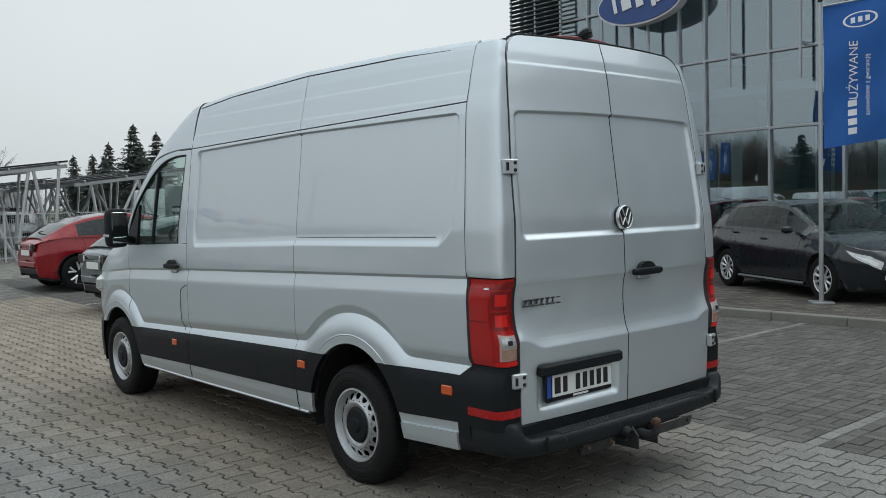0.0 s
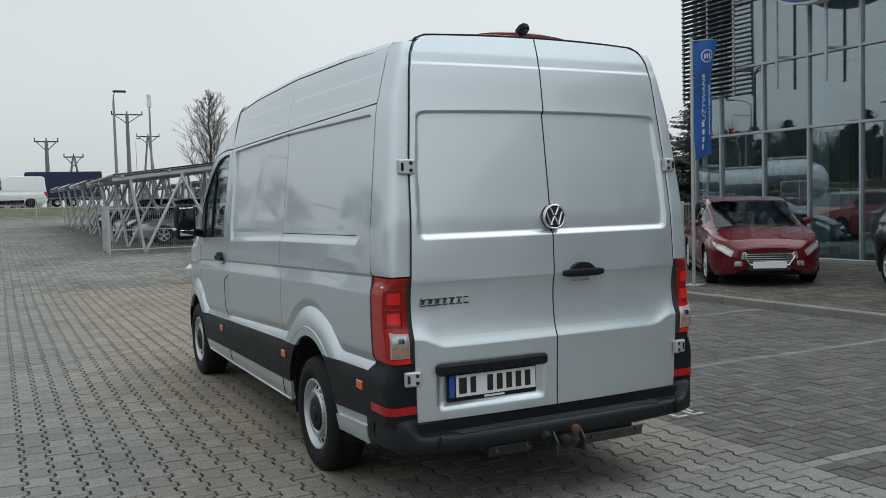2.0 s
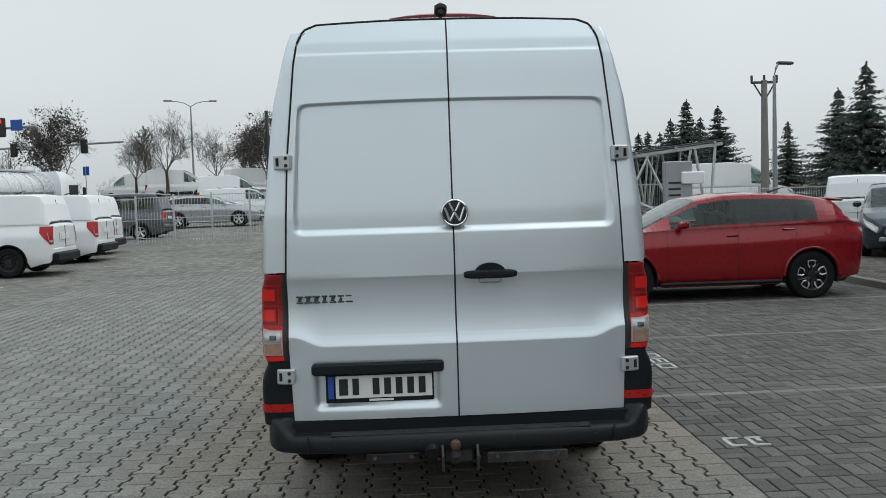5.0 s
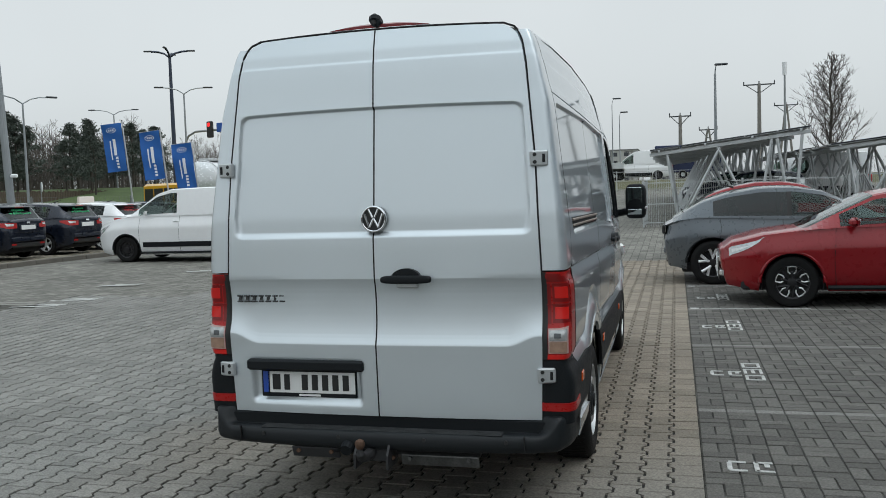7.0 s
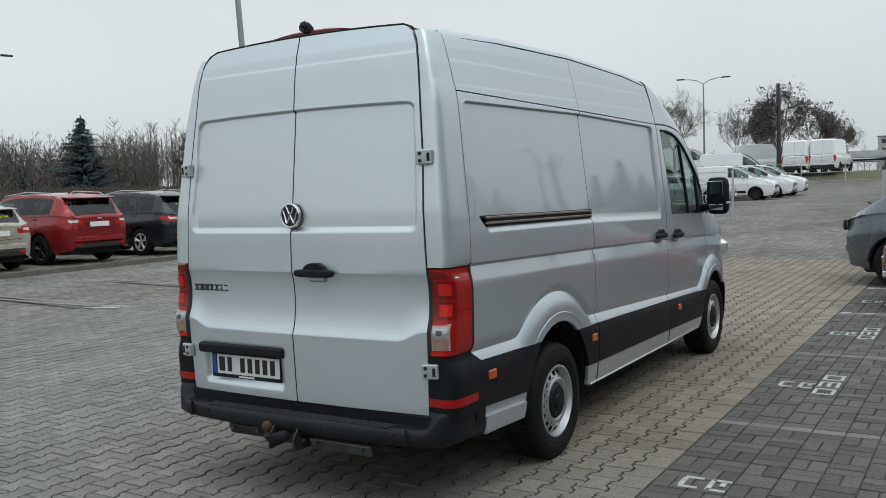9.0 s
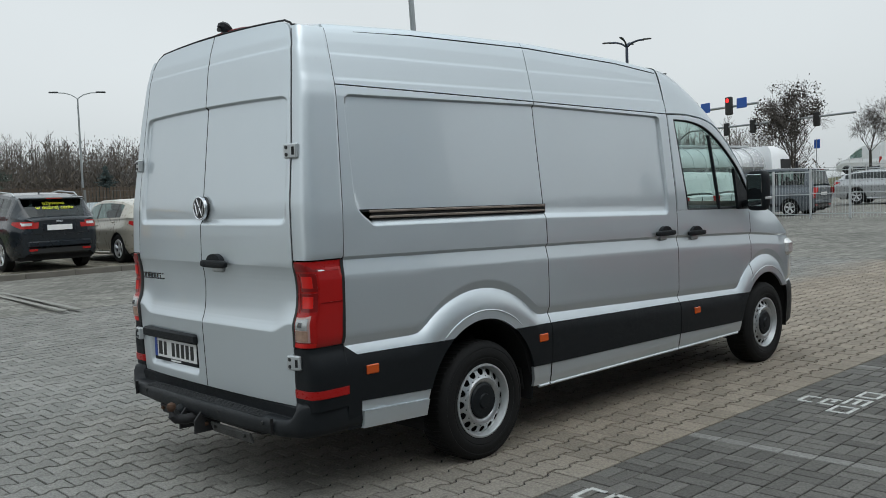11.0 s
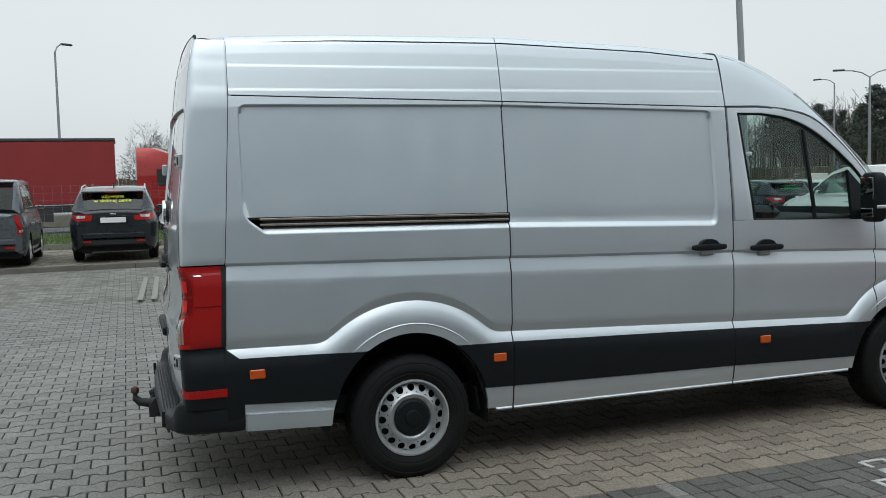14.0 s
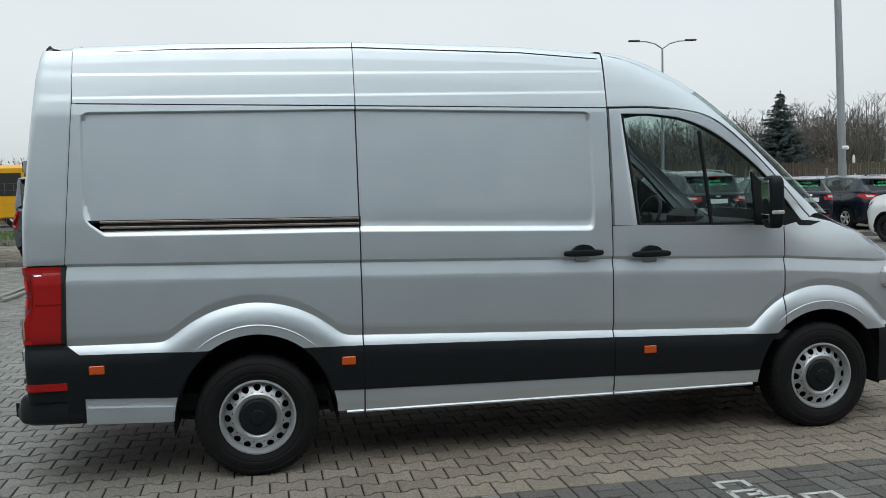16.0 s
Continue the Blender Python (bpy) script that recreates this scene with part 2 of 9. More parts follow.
# ---- the silver van ----
van = empty("panel_van", "silver metallic high-roof panel van with dark plastic cladding, parked on paving", "van")
HUB_R, HUB_F = (1.347, 0.340), (4.995, 0.338)
WHEEL_R, WHEEL_F = (1.347, 0.349), (5.005, 0.348)
SKIN_Z = [0.33, 0.40, 0.50, 0.60, 1.00, 1.27, 1.38, 1.50, 2.10, 2.15, 2.30, 2.40, 2.45, 2.48, 2.50]
SKIN_X = [0.925, 0.942, 0.952, 0.957, 0.962, 0.958, 0.953, 0.947, 0.880, 0.870, 0.838, 0.815, 0.800, 0.787, 0.768]


def clad_top(y):
    return interp(y, [0.3, 0.84, 1.95, 3.53, 4.5, 5.4], [0.772, 0.759, 0.735, 0.691, 0.657, 0.640])


def clad_low(y):
    return interp(y, [0.4, 0.86, 1.94, 3.52, 4.5], [0.53, 0.505, 0.478, 0.452, 0.424])


def body_low(y):
    return interp(y, [0.4, 0.88, 1.8, 4.5], [0.385, 0.362, 0.352, 0.337])


def gutter(y):
    return interp(y, [0.3, 0.40, 1.96, 3.53], [2.157, 2.155, 2.137, 2.118])


def roof_edge(y):
    return interp(y, [0.2, 0.45, 1.0, 2.0, 3.0, 3.55], [2.455, 2.478, 2.505, 2.522, 2.500, 2.462])


def ledge(y):
    line = interp(y, [0.3, 1.95, 3.53, 4.5, 5.6], [0.822, 0.795, 0.735, 0.699, 0.67])
    a = HUB_R[1] + math.sqrt(max(0.675 ** 2 - (y - HUB_R[0]) ** 2, 0))
    b = HUB_F[1] + math.sqrt(max(0.612 ** 2 - (y - HUB_F[0]) ** 2, 0))
    k = 0.022
    return k * math.log(math.exp(line / k) + math.exp(a / k) + math.exp(b / k))


def arch(y, hub, a, b):
    t = 1 - ((y - hub[0]) / a) ** 2
    return hub[1] + b * math.sqrt(t) if t > 0 else 0.0


def taper(y):
    return interp(y, [1.9, 3.6, 4.8, 5.3, 5.55, 5.75, 5.9], [1.0, 0.988, 0.968, 0.945, 0.91, 0.84, 0.70])


def recess_lines(y):
    zu = interp(y, [0.4, 1.97, 3.45], [2.108, 2.120, 2.096])
    zl = interp(y, [0.4, 1.97, 3.45], [1.418, 1.398, 1.356])
    return (zl + max(0.56 - y, 0) * 0.75 if y > 0.3 else zl), zu


def belt(y):
    return interp(y, [0.34, 1.967, 3.54, 4.72, 5.4], [1.278, 1.240, 1.200, 1.159, 1.109])


def recess(y, z):
    """Depth share of the pressed panel on the side, 0 outside to 1 inside."""
    y0, y1 = 0.445, 3.425
    zl, zu = recess_lines(y)
    r = 0.05
    cy, cz, hy, hz = (y0 + y1) / 2, (zl + zu) / 2, (y1 - y0) / 2, (zu - zl) / 2
    qy, qz = abs(y - cy) - hy + r, abs(z - cz) - hz + r
    d = r - math.hypot(max(qy, 0), max(qz, 0)) - min(max(qy, qz), 0)
    w = 0.014 + 0.030 * sstep(zl + 0.11, zl + 0.03, z)
    return sstep(0, w, d)


def skin(y, z):
    """Half width of the body at y, z."""
    zz = z
    if z > 2.0:
        zz = 2.0 + (z - 2.0) * 0.5 / max(roof_edge(min(y, 3.55)) - 2.0, 0.1)
    x = interp(zz, SKIN_Z, SKIN_X)
    d = z - ledge(y)
    if d < 0.048:
        t = min(1, max(0, -d / 0.125))
        x += -0.019 * min(1, max(0, (0.048 - d) / 0.048)) + 0.038 * (1 - (1 - t) ** 2)
    e = belt(y) - z
    x += -0.018 * min(1, max(0, e / 0.018)) + 0.018 * min(1, max(0, (e - 0.018) / 0.080))
    x -= 0.020 * recess(y, z)
    x -= 0.60 * max(0.0, min(z, 1.45) - 1.07) ** 2 * sstep(4.55, 5.15, y)
    for zc in (2.203, 2.334):
        q = z - zc - 0.01 * (y - 2)
        x += 0.0022 * sstep(0.005, -0.005, q)
    return x * taper(y)


def spread(v, lo, hi, y):
    """Heights of the rows of a side sheet, gathered along its pressed lines."""
    zl, zu = recess_lines(y)
    zb = belt(y)
    le = ledge(y)
    marks = [(lo, 0), (le - 0.125, 4), (le - 0.06, 10), (le, 18), (le + 0.048, 25), (zb - 0.098, 36), (zb - 0.018, 44), (zb, 49), (zl - 0.002, 60), (zl + 0.036, 82), (zu - 0.016, 99), (zu + 0.002, 118), (hi, 130)]
    zs = []
    for z, _ in marks:
        z = min(max(z, lo), hi)
        zs.append(max(z, zs[-1] + 1e-5) if zs else z)
    return interp(v * 130, [m[1] for m in marks], zs)


def panel(name, sgn, zlo, zhi, yl, yr, parent, mat=SILVER, ny=80, nz=120, off=0.0, flange=0.02, label="", aligned=False, us=None):
    """One sheet of the side between two heights and two upright edges, with turned-in edges."""
    P = []
    for u in (us if us is not None else np.linspace(0, 1, ny + 1)):
        row = []
        u = float(u)
        for j in range(nz + 1):
            v = j / nz
            z = zlo((yl(1) + yr(1)) / 2) * (1 - v) + zhi((yl(1) + yr(1)) / 2) * v
            for _ in range(2):
                y = yl(z) * (1 - u) + yr(z) * u
                z = spread(v, zlo(y), zhi(y), y) if aligned else zlo(y) * (1 - v) + zhi(y) * v
            row.append((sgn * (skin(y, z) + off), y, z))
        P.append(row)
    inner = lambda p: (p[0] - sgn * flange, p[1], p[2])
    P = [[inner(p) for p in P[0]]] + P + [[inner(p) for p in P[-1]]]
    P = [[inner(r[0])] + r + [inner(r[-1])] for r in P]
    g = Geo().grid(P, flip=sgn > 0)
    return part(name, g, mat, parent, label, smooth=24 if aligned else 50)


def smooth_line(pl, k=6, start=2):
    """A finer line through the points, straight up to index start and curved after it."""
    a = [np.array(q, float) for q in pl]
    out = []
    for i in range(len(a) - 1):
        for j in range(k):
            t = j / k
            if i < start:
                out.append(tuple(a[i] * (1 - t) + a[i + 1] * t))
            else:
                p0, p1, p2, p3 = a[max(i - 1, start)], a[i], a[i + 1], a[min(i + 2, len(a) - 1)]
                out.append(tuple(0.5 * (2 * p1 + (p2 - p0) * t + (2 * p0 - 5 * p1 + 4 * p2 - p3) * t * t + (3 * p1 - p0 - 3 * p2 + p3) * t ** 3)))
    return out + [tuple(a[-1])]


CREST = [(0.772, 3.537, 2.458), (0.772, 3.70, 2.424), (0.776, 3.90, 2.345), (0.790, 4.14, 2.215), (0.803, 4.36, 2.045), (0.815, 4.60, 1.832), (0.828, 4.86, 1.580), (0.836, 5.03, 1.420)]
G = 0.004
def seam_d(z):
    return interp(z, [0.5, 0.84, 1.27, 2.155, 2.5], [0.325, 0.328, 0.343, 0.402, 0.41])


for sgn in (1, -1):
    slide = G if sgn > 0 else G * 0.5
    arch_r = lambda y: max(clad_top(y) + 0.002, arch(y, HUB_R, 0.462, 0.497))
    arch_f = lambda y: max(clad_top(y) + 0.002, arch(y, HUB_F, 0.458, 0.458))
    gut = lambda y: gutter(y) - 0.003
    part_label = "silver side panel with a pressed recess"
    panel("rear_side_panel", sgn, arch_r, gut, lambda z: seam_d(z) + G, lambda z: 1.968 - slide, van, nz=130, label=part_label, aligned=True, us=np.concatenate([np.linspace(0, 0.02, 3)[:-1], np.linspace(0.02, 0.08, 40)[:-1], np.linspace(0.08, 1, 105)]))
    panel("sliding_door" if sgn > 0 else "middle_side_panel", sgn, lambda y: clad_top(y) + 0.002, gut, lambda z: 1.968 + slide, lambda z: 3.533 - slide, van, nz=130, aligned=True, us=np.concatenate([np.linspace(0, 0.905, 75)[:-1], np.linspace(0.905, 0.95, 30)[:-1], np.linspace(0.95, 1, 6)]))
    low_door = panel("front_door", sgn, lambda y: max(clad_top(y) + 0.002, arch(y, HUB_F, 0.458, 0.458)), lambda y: interp(y, [3.54, 3.7, 4.88], [1.388, 1.386, 1.352]), lambda z: 3.533 + slide, lambda z: 4.722 - G, van, ny=70, nz=130, aligned=True)
    panel("front_wing", sgn, arch_f, lambda y: interp(y, [4.7, 4.95, 5.1, 5.25, 5.52, 5.78], [1.345, 1.40, 1.365, 1.30, 1.105, 0.90]), lambda z: 4.722 + G, lambda z: 5.78, van, ny=70, nz=130, aligned=True)
    for yl, yr in ((0.405, 1.968), (1.968, 3.533)):
        panel("upper_side_panel", sgn, lambda y: gutter(y) + 0.004, lambda y: roof_edge(y), lambda z: yl + G * 0.6, lambda z: yr - G * 0.6, van, ny=50, nz=60)
    # cladding and sills
    def ell(z, hub, a, b, side):
        t = 1 - ((z - hub[1]) / b) ** 2
        return hub[0] + side * a * math.sqrt(max(t, 0))
    panel("rear_cladding", sgn, clad_low, lambda y: clad_top(y) - 0.002, lambda z: interp(z, [0.5, 0.76], [0.418, 0.40]), lambda z: ell(z, HUB_R, 0.462, 0.497, -1), van, PLASTIC, 30, 24, 0.003)
    panel("middle_cladding", sgn, clad_low, lambda y: clad_top(y) - 0.002, lambda z: ell(z, HUB_R, 0.462, 0.497, 1), lambda z: 1.968 - slide, van, PLASTIC, 16, 24, 0.003)
    panel("door_cladding", sgn, clad_low, lambda y: clad_top(y) - 0.002, lambda z: 1.968 + slide, lambda z: 3.533 - slide, van, PLASTIC, 30, 24, 0.003)
    panel("front_door_cladding", sgn, clad_low, lambda y: clad_top(y) - 0.002, lambda z: 3.533 + slide, lambda z: ell(z, HUB_F, 0.458, 0.458, -1), van, PLASTIC, 30, 24, 0.003)
    panel("rear_sill", sgn, body_low, lambda y: clad_low(y) - 0.003, lambda z: 0.418, lambda z: ell(z, HUB_R, 0.462, 0.497, -1), van, SILVER, 20, 16, -0.004)
    panel("short_sill", sgn, body_low, lambda y: clad_low(y) - 0.003, lambda z: ell(z, HUB_R, 0.462, 0.497, 1), lambda z: 1.968 - slide, van, SILVER, 10, 16, -0.004)
    panel("door_sill", sgn, body_low, lambda y: clad_low(y) - 0.003, lambda z: 1.968 + slide, lambda z: 3.533 - slide, van, SILVER, 20, 16, -0.004)
    panel("front_sill", sgn, body_low, lambda y: clad_low(y) - 0.003, lambda z: 3.533 + slide, lambda z: ell(z, HUB_F, 0.458, 0.458, -1), van, SILVER, 20, 16, -0.004)
    for hub, a, b in ((HUB_R, 0.462, 0.497), (HUB_F, 0.458, 0.458)):
        pts = [(hub[0] + (a + 0.052) * math.cos(q), hub[1] + (b + 0.052) * math.sin(q)) for q in np.linspace(radians(44), radians(136), 30)]
        part("arch_crease", Geo().tube([(sgn * (skin(y, z) - 0.001), y, z) for y, z in pts], [0.0045 * min(1.0, 6 * min(k, 29 - k) / 29) + 0.0006 for k in range(30)], 6), SILVER, van, smooth=True)
    half_sill = lambda y: body_low(y) + 0.62 * (clad_low(y) - body_low(y))
    panel("sill_step", sgn, lambda y: body_low(y) - 0.002, half_sill, lambda z: 0.424, lambda z: ell(z, HUB_R, 0.470, 0.505, -1), van, SILVER, 16, 8, 0.010)
    for y0, y1 in ((1.86, 1.962), (1.974, 3.527), (3.539, 4.50)):
        part("sill_flange", Geo().tube([(sgn * (skin(y, body_low(y)) - 0.010), y, body_low(y) - 0.008) for y in np.linspace(y0, y1, 12)], 0.011, 6), SILVER, van, smooth=True)
    # near-black shell put in so the gaps between the panels look dark
    g = Geo()
    P = []
    for i in range(91):
        y = 0.33 + (4.70 - 0.33) * i / 90
        lo = max(body_low(y) + 0.01, arch(y, HUB_R, 0.45, 0.49), arch(y, HUB_F, 0.45, 0.45))
        hi = roof_edge(y) - 0.02 if y < 3.5 else interp(y, [3.5, 3.53, 4.70], [2.40, 1.33, 1.30])
        P.append([(sgn * (skin(y, lo + (hi - lo) * j / 24) - 0.034), y, lo + (hi - lo) * j / 24) for j in range(25)])
    g.grid(P)
    part("inner_shell", g, GAP, van, smooth=True)
    # door frame round the window, and the pillar above it
    win = [(3.712, 1.386), (3.632, 2.078), (3.82, 2.076), (4.02, 2.047), (4.19, 1.983), (4.36, 1.880), (4.54, 1.735), (4.70, 1.570), (4.86, 1.378)]
    out = [(3.537, 1.392), (3.537, 2.116), (3.80, 2.120), (4.04, 2.100), (4.24, 2.050), (4.42, 1.925), (4.62, 1.733), (4.80, 1.545), (4.94, 1.402)]
    crest = [(0.87, 3.537, 2.118)] + CREST
    wf, of, cf = smooth_line(win), smooth_line(out), smooth_line(crest)
    rows = []
    for s in (0, 0.12, 0.3, 0.6, 0.9, 1.0):
        rows.append([(sgn * (skin(w[0] * (1 - s) + o[0] * s, w[1] * (1 - s) + o[1] * s) - (0.014 if s == 0 else 0.0) - (0.02 if s == 1.0 else 0)), w[0] * (1 - s) + o[0] * s, w[1] * (1 - s) + o[1] * s) for w, o in zip(wf, of)])
    part("door_frame", Geo().grid(rows, flip=sgn < 0), SILVER, low_door, smooth=50)
    rows = []
    for s in (0, 0.02, 0.15, 0.3, 0.45, 0.6, 0.7, 0.8, 0.9, 0.95, 1.0):
        row = []
        for o, c in zip(of[6:], cf[6:]):
            a = Vector((skin(o[0], o[1]) - (0.02 if s == 0 else 0), o[0], o[1] + 0.004))
            b = Vector(c)
            prof = skin(3.53, 2.118 + 0.342 * s) - (skin(3.53, 2.118) * (1 - s) + skin(3.53, 2.46) * s)
            p = a.lerp(b, s) + Vector((prof * min(1, (b - a).length / 0.34), 0, 0.010 * math.sin(math.pi * s) * sstep(3.6, 4.0, o[0])))
            row.append((sgn * p.x, p.y, p.z))
        rows.append(row)
    part("roof_pillar", Geo().grid(rows, flip=sgn < 0), SILVER, van, smooth=True)
    # side glass with rubber edge and divider bar
    glass = []
    for s in np.linspace(0, 1, 9):
        row = []
        for k in range(9):
            a = np.array(win[k]); y = a[0] * (1 - s) + 4.25 * s; z = a[1] * (1 - s) + 1.62 * s
            row.append((sgn * (skin(y, z) - 0.022), y, z))
        glass.append(row)
    part("side_window", Geo().grid(glass, closed=True, flip=sgn < 0), GLASS, low_door, "greenish door window glass", smooth=True).visible_shadow = False
    g = Geo()
    g.tube([(sgn * (skin(y, z) - 0.012), y, z) for y, z in wf + [wf[0]]], 0.011, 6)
    part("window_seal", g, PLASTIC, low_door)
    g = Geo()
    g.tube([(sgn * (skin(4.155 + 0.055 * t, 1.97 - 0.6 * t) - 0.014), 4.155 + 0.055 * t, 1.97 - 0.6 * t) for t in np.linspace(0, 1, 7)], 0.014, 6)
    part("window_divider", g, PLASTIC, low_door)
    # mirror triangle
    g = Geo()
    tri = [(4.50, 1.70), (4.86, 1.385), (5.02, 1.37), (4.93, 1.345), (4.52, 1.362)]
    g.add([(sgn * (skin(y, z) + 0.004), y, z) for y, z in tri] + [(sgn * (skin(y, z) - 0.02), y, z) for y, z in tri], [(0, 1, 4), (1, 3, 4), (1, 2, 3), (5, 9, 6), (6, 9, 8), (6, 8, 7), (0, 5, 6, 1), (1, 6, 7, 2), (2, 7, 8, 3), (3, 8, 9, 4), (4, 9, 5, 0)])
    part("mirror_base", g, PLASTIC, low_door)
    # outside mirror
    mc, mt = Vector((sgn * 1.102, 4.53, 1.512)), Matrix.Rotation(sgn * radians(-13), 3, "Z")
    mo = lambda x, y, z: mc + mt @ Vector((sgn * x, y, z))
    tilt = mt @ Matrix.Rotation(radians(3), 3, "X")
    mir = part("door_mirror", Geo().pillow(mc, (0.192, 0.095, 0.33), mt), PLASTIC, low_door, "black door mirror housing", smooth="all")
    part("mirror_arm", Geo().tube([(sgn * 0.93, 4.62, 1.40), (sgn * 1.03, 4.56, 1.42)], 0.035, 8), PLASTIC, mir)
    part("mirror_pane", Geo().box(mo(0.0, -0.044, 0.035), (0.142, 0.008, 0.195), tilt, 0.003), MIRROR, mir, "mirror glass")
    part("wide_angle_pane", Geo().box(mo(0.0, -0.044, -0.100), (0.135, 0.008, 0.05), tilt, 0.002), MIRROR, mir)
    part("mirror_indicator", Geo().box(mo(0.098, 0.0, -0.062), (0.012, 0.075, 0.022), mt, 0.004), CLEAR_LENS, mir, "pale indicator strip")
    # handles
    for hy, hz, own in ((3.333, 1.228, sgn > 0), (3.78, 1.207, True)):
        if own:
            g = Geo()
            xh = skin(hy, hz + 0.03)
            g.pillow((sgn * (xh + 0.022), hy, hz), (0.032, 0.258, 0.040), None, 0.5)
            g.prism([(0.074 * math.cos(q), 0.046 * math.sin(q)) for q in np.linspace(0, math.pi, 13)], sgn * 0.034, Matrix(((0, 0, 1, sgn * (xh - 0.006)), (1, 0, 0, hy), (0, 1, 0, hz + 0.006), (0, 0, 0, 1))))
            part("door_handle", g, PLASTIC, van if hy < 3.5 else low_door, "black door handle", smooth=40)
            g = Geo().box((sgn * (xh - 0.006), hy, hz - 0.03), (0.02, 0.10, 0.045), None, 0.008)
            part("handle_bowl", g, STEEL, van if hy < 3.5 else low_door)
    # marker lamps
    for my, mz in ((0.487, 0.685), (1.878, 0.654), (3.768, 0.606)):
        g = Geo().box((sgn * (skin(my, mz) + 0.004), my, mz), (0.014, 0.082, 0.05), None, 0.005)
        part("marker_lamp", g, ORANGE, van, "orange side marker lamp")
    # wheel housings
    for hub, a in ((HUB_R, 0.47), (HUB_F, 0.465)):
        rows = []
        for x in (0.965, 0.90, 0.55):
            rows.append([(sgn * (x * taper(hub[0]) - 0.03), hub[0] + a * math.cos(t) * (1.0), hub[1] + (a + 0.03) * math.sin(t)) for t in np.linspace(-0.15, math.pi + 0.15, 30)])
        rows.append([(sgn * 0.54, hub[0], hub[1] + 0.1)] * 30)
        part("wheel_housing", Geo().grid(rows), GAP, van, smooth=True)

# slide rail on the right
g = Geo()
for i in range(2):
    g.box((0.945, 1.25, 1.472 + (0.018 if i else -0.012)), (0.016, 1.43, 0.013), Matrix.Rotation(radians(-0.75), 3, "X"), 0.003)
part("slide_rail", g, RAIL, van, "worn brown metal sliding-door rail")
g = Geo().box((0.934, 1.215, 1.473), (0.022, 1.52, 0.056), Matrix.Rotation(radians(-0.75), 3, "X"))
part("rail_slot", g, GAP, van)

# dark joint between roof and side
for sgn in (1, -1):
    g = Geo().tube([(sgn * (skin(y, roof_edge(y) - 0.036) + 0.0005), y, roof_edge(y) - 0.036) for y in np.linspace(0.60, 3.50, 60)], [float(0.0012 + 0.0026 * sstep(0.6, 1.2, y)) for y in np.linspace(0.60, 3.50, 60)], 6)
    part("roof_joint", g, GAP, van)
    part("rail_end", Geo().prism([(0.452, 1.495), (0.552, 1.498), (0.552, 1.446), (0.515, 1.446)], 0.030, Matrix(((0, 0, 1, 0.915), (1, 0, 0, 0), (0, 1, 0, 0), (0, 0, 0, 1)))), PLASTIC, van) if sgn > 0 else None

# thin crease over the fixed panel's lower edge, and the filler flap's joint
part("panel_crease", Geo().tube([(-(skin(y, 1.462) + 0.0005), y, 1.462 + 0.010 * (1.2 - y)) for y in np.linspace(0.60, 1.95, 30)], 0.0028, 5), GAP, van)
part("flap_joint", Geo().tube([(-(skin(y, z) + 0.0005), y, z) for y, z in smooth_line([(3.54, 1.07), (3.62, 1.045), (3.66, 1.01), (3.668, 0.90), (3.655, 0.78), (3.62, 0.715)], 6, 0)], 0.0035, 5), GAP, van)

# dark joints between the side sheets
for sgn in (1, -1):
    for nm, fy, za, zb_ in (("corner_joint", seam_d, 0.845, 2.45), ("side_joint", lambda z: 1.968, 0.36, 2.13), ("side_joint", lambda z: 3.533, 0.36, 2.12), ("wing_joint", lambda z: 4.722, 0.80, 1.34)):
        g = Geo().tube([(sgn * (skin(fy(z), z) - 0.0035), fy(z) + (0.001 if nm == "corner_joint" else 0.0), z) for z in np.linspace(za, zb_, 120)], 0.0042, 5)
        part(nm, g, GAP, van)

# roof sheet
P = []
for i in range(61):
    t = (i / 60) ** 1.6
    row = []
    for a in np.linspace(-math.pi / 2, math.pi / 2, 49):
        q = math.sin(a)
        y0 = 0.250 + 0.030 * abs(q) ** 2.5 + 0.085 * abs(q) ** 9
        y = y0 + (3.545 - y0) * t
        edge = skin(max(y, 0.42), roof_edge(max(y, 0.42))) - 0.002
        zt = roof_edge(max(y, 0.2)) - 0.004 + 0.052 * math.cos(a) ** 1.2
        fall = sstep(0.16, 0.0, y - y0)
        zd = 2.511 - 0.018 * (q * edge / 0.7) ** 2 - 0.035 * abs(q) ** 8
        row.append((edge * q, y, zt * (1 - fall) + min(zd, zt) * fall))
    P.append(row)
part("roof", Geo().grid(P), SILVER, van, "silver high roof", smooth=True)
# cab roof, windscreen and bonnet
mid = smooth_line([(3.537, 2.512), (3.75, 2.486), (3.97, 2.415), (4.26, 2.255), (4.55, 2.04), (4.92, 1.74), (5.12, 1.555), (5.24, 1.42)], 5, 0)
side_l = smooth_line(CREST, 5, 0)
def cross(k0, k1, n=24):
    rows = []
    for m, s in zip(mid[k0 * 5:k1 * 5 + 1], side_l[k0 * 5:k1 * 5 + 1]):
        row = []
        for a in np.linspace(-1, 1, n + 1):
            w = abs(a) ** 2.2
            row.append((s[0] * math.sin(a * math.pi / 2), m[0] * (1 - w) + s[1] * w, m[1] * (1 - w) + s[2] * w))
        rows.append(row)
    return rows
part("cab_roof", Geo().grid(cross(0, 3)), SILVER, van, smooth=True)
part("windscreen", Geo().grid(cross(3, 7)), GLASS, van, "large raked windscreen", smooth=True).visible_shadow = False
rows = []
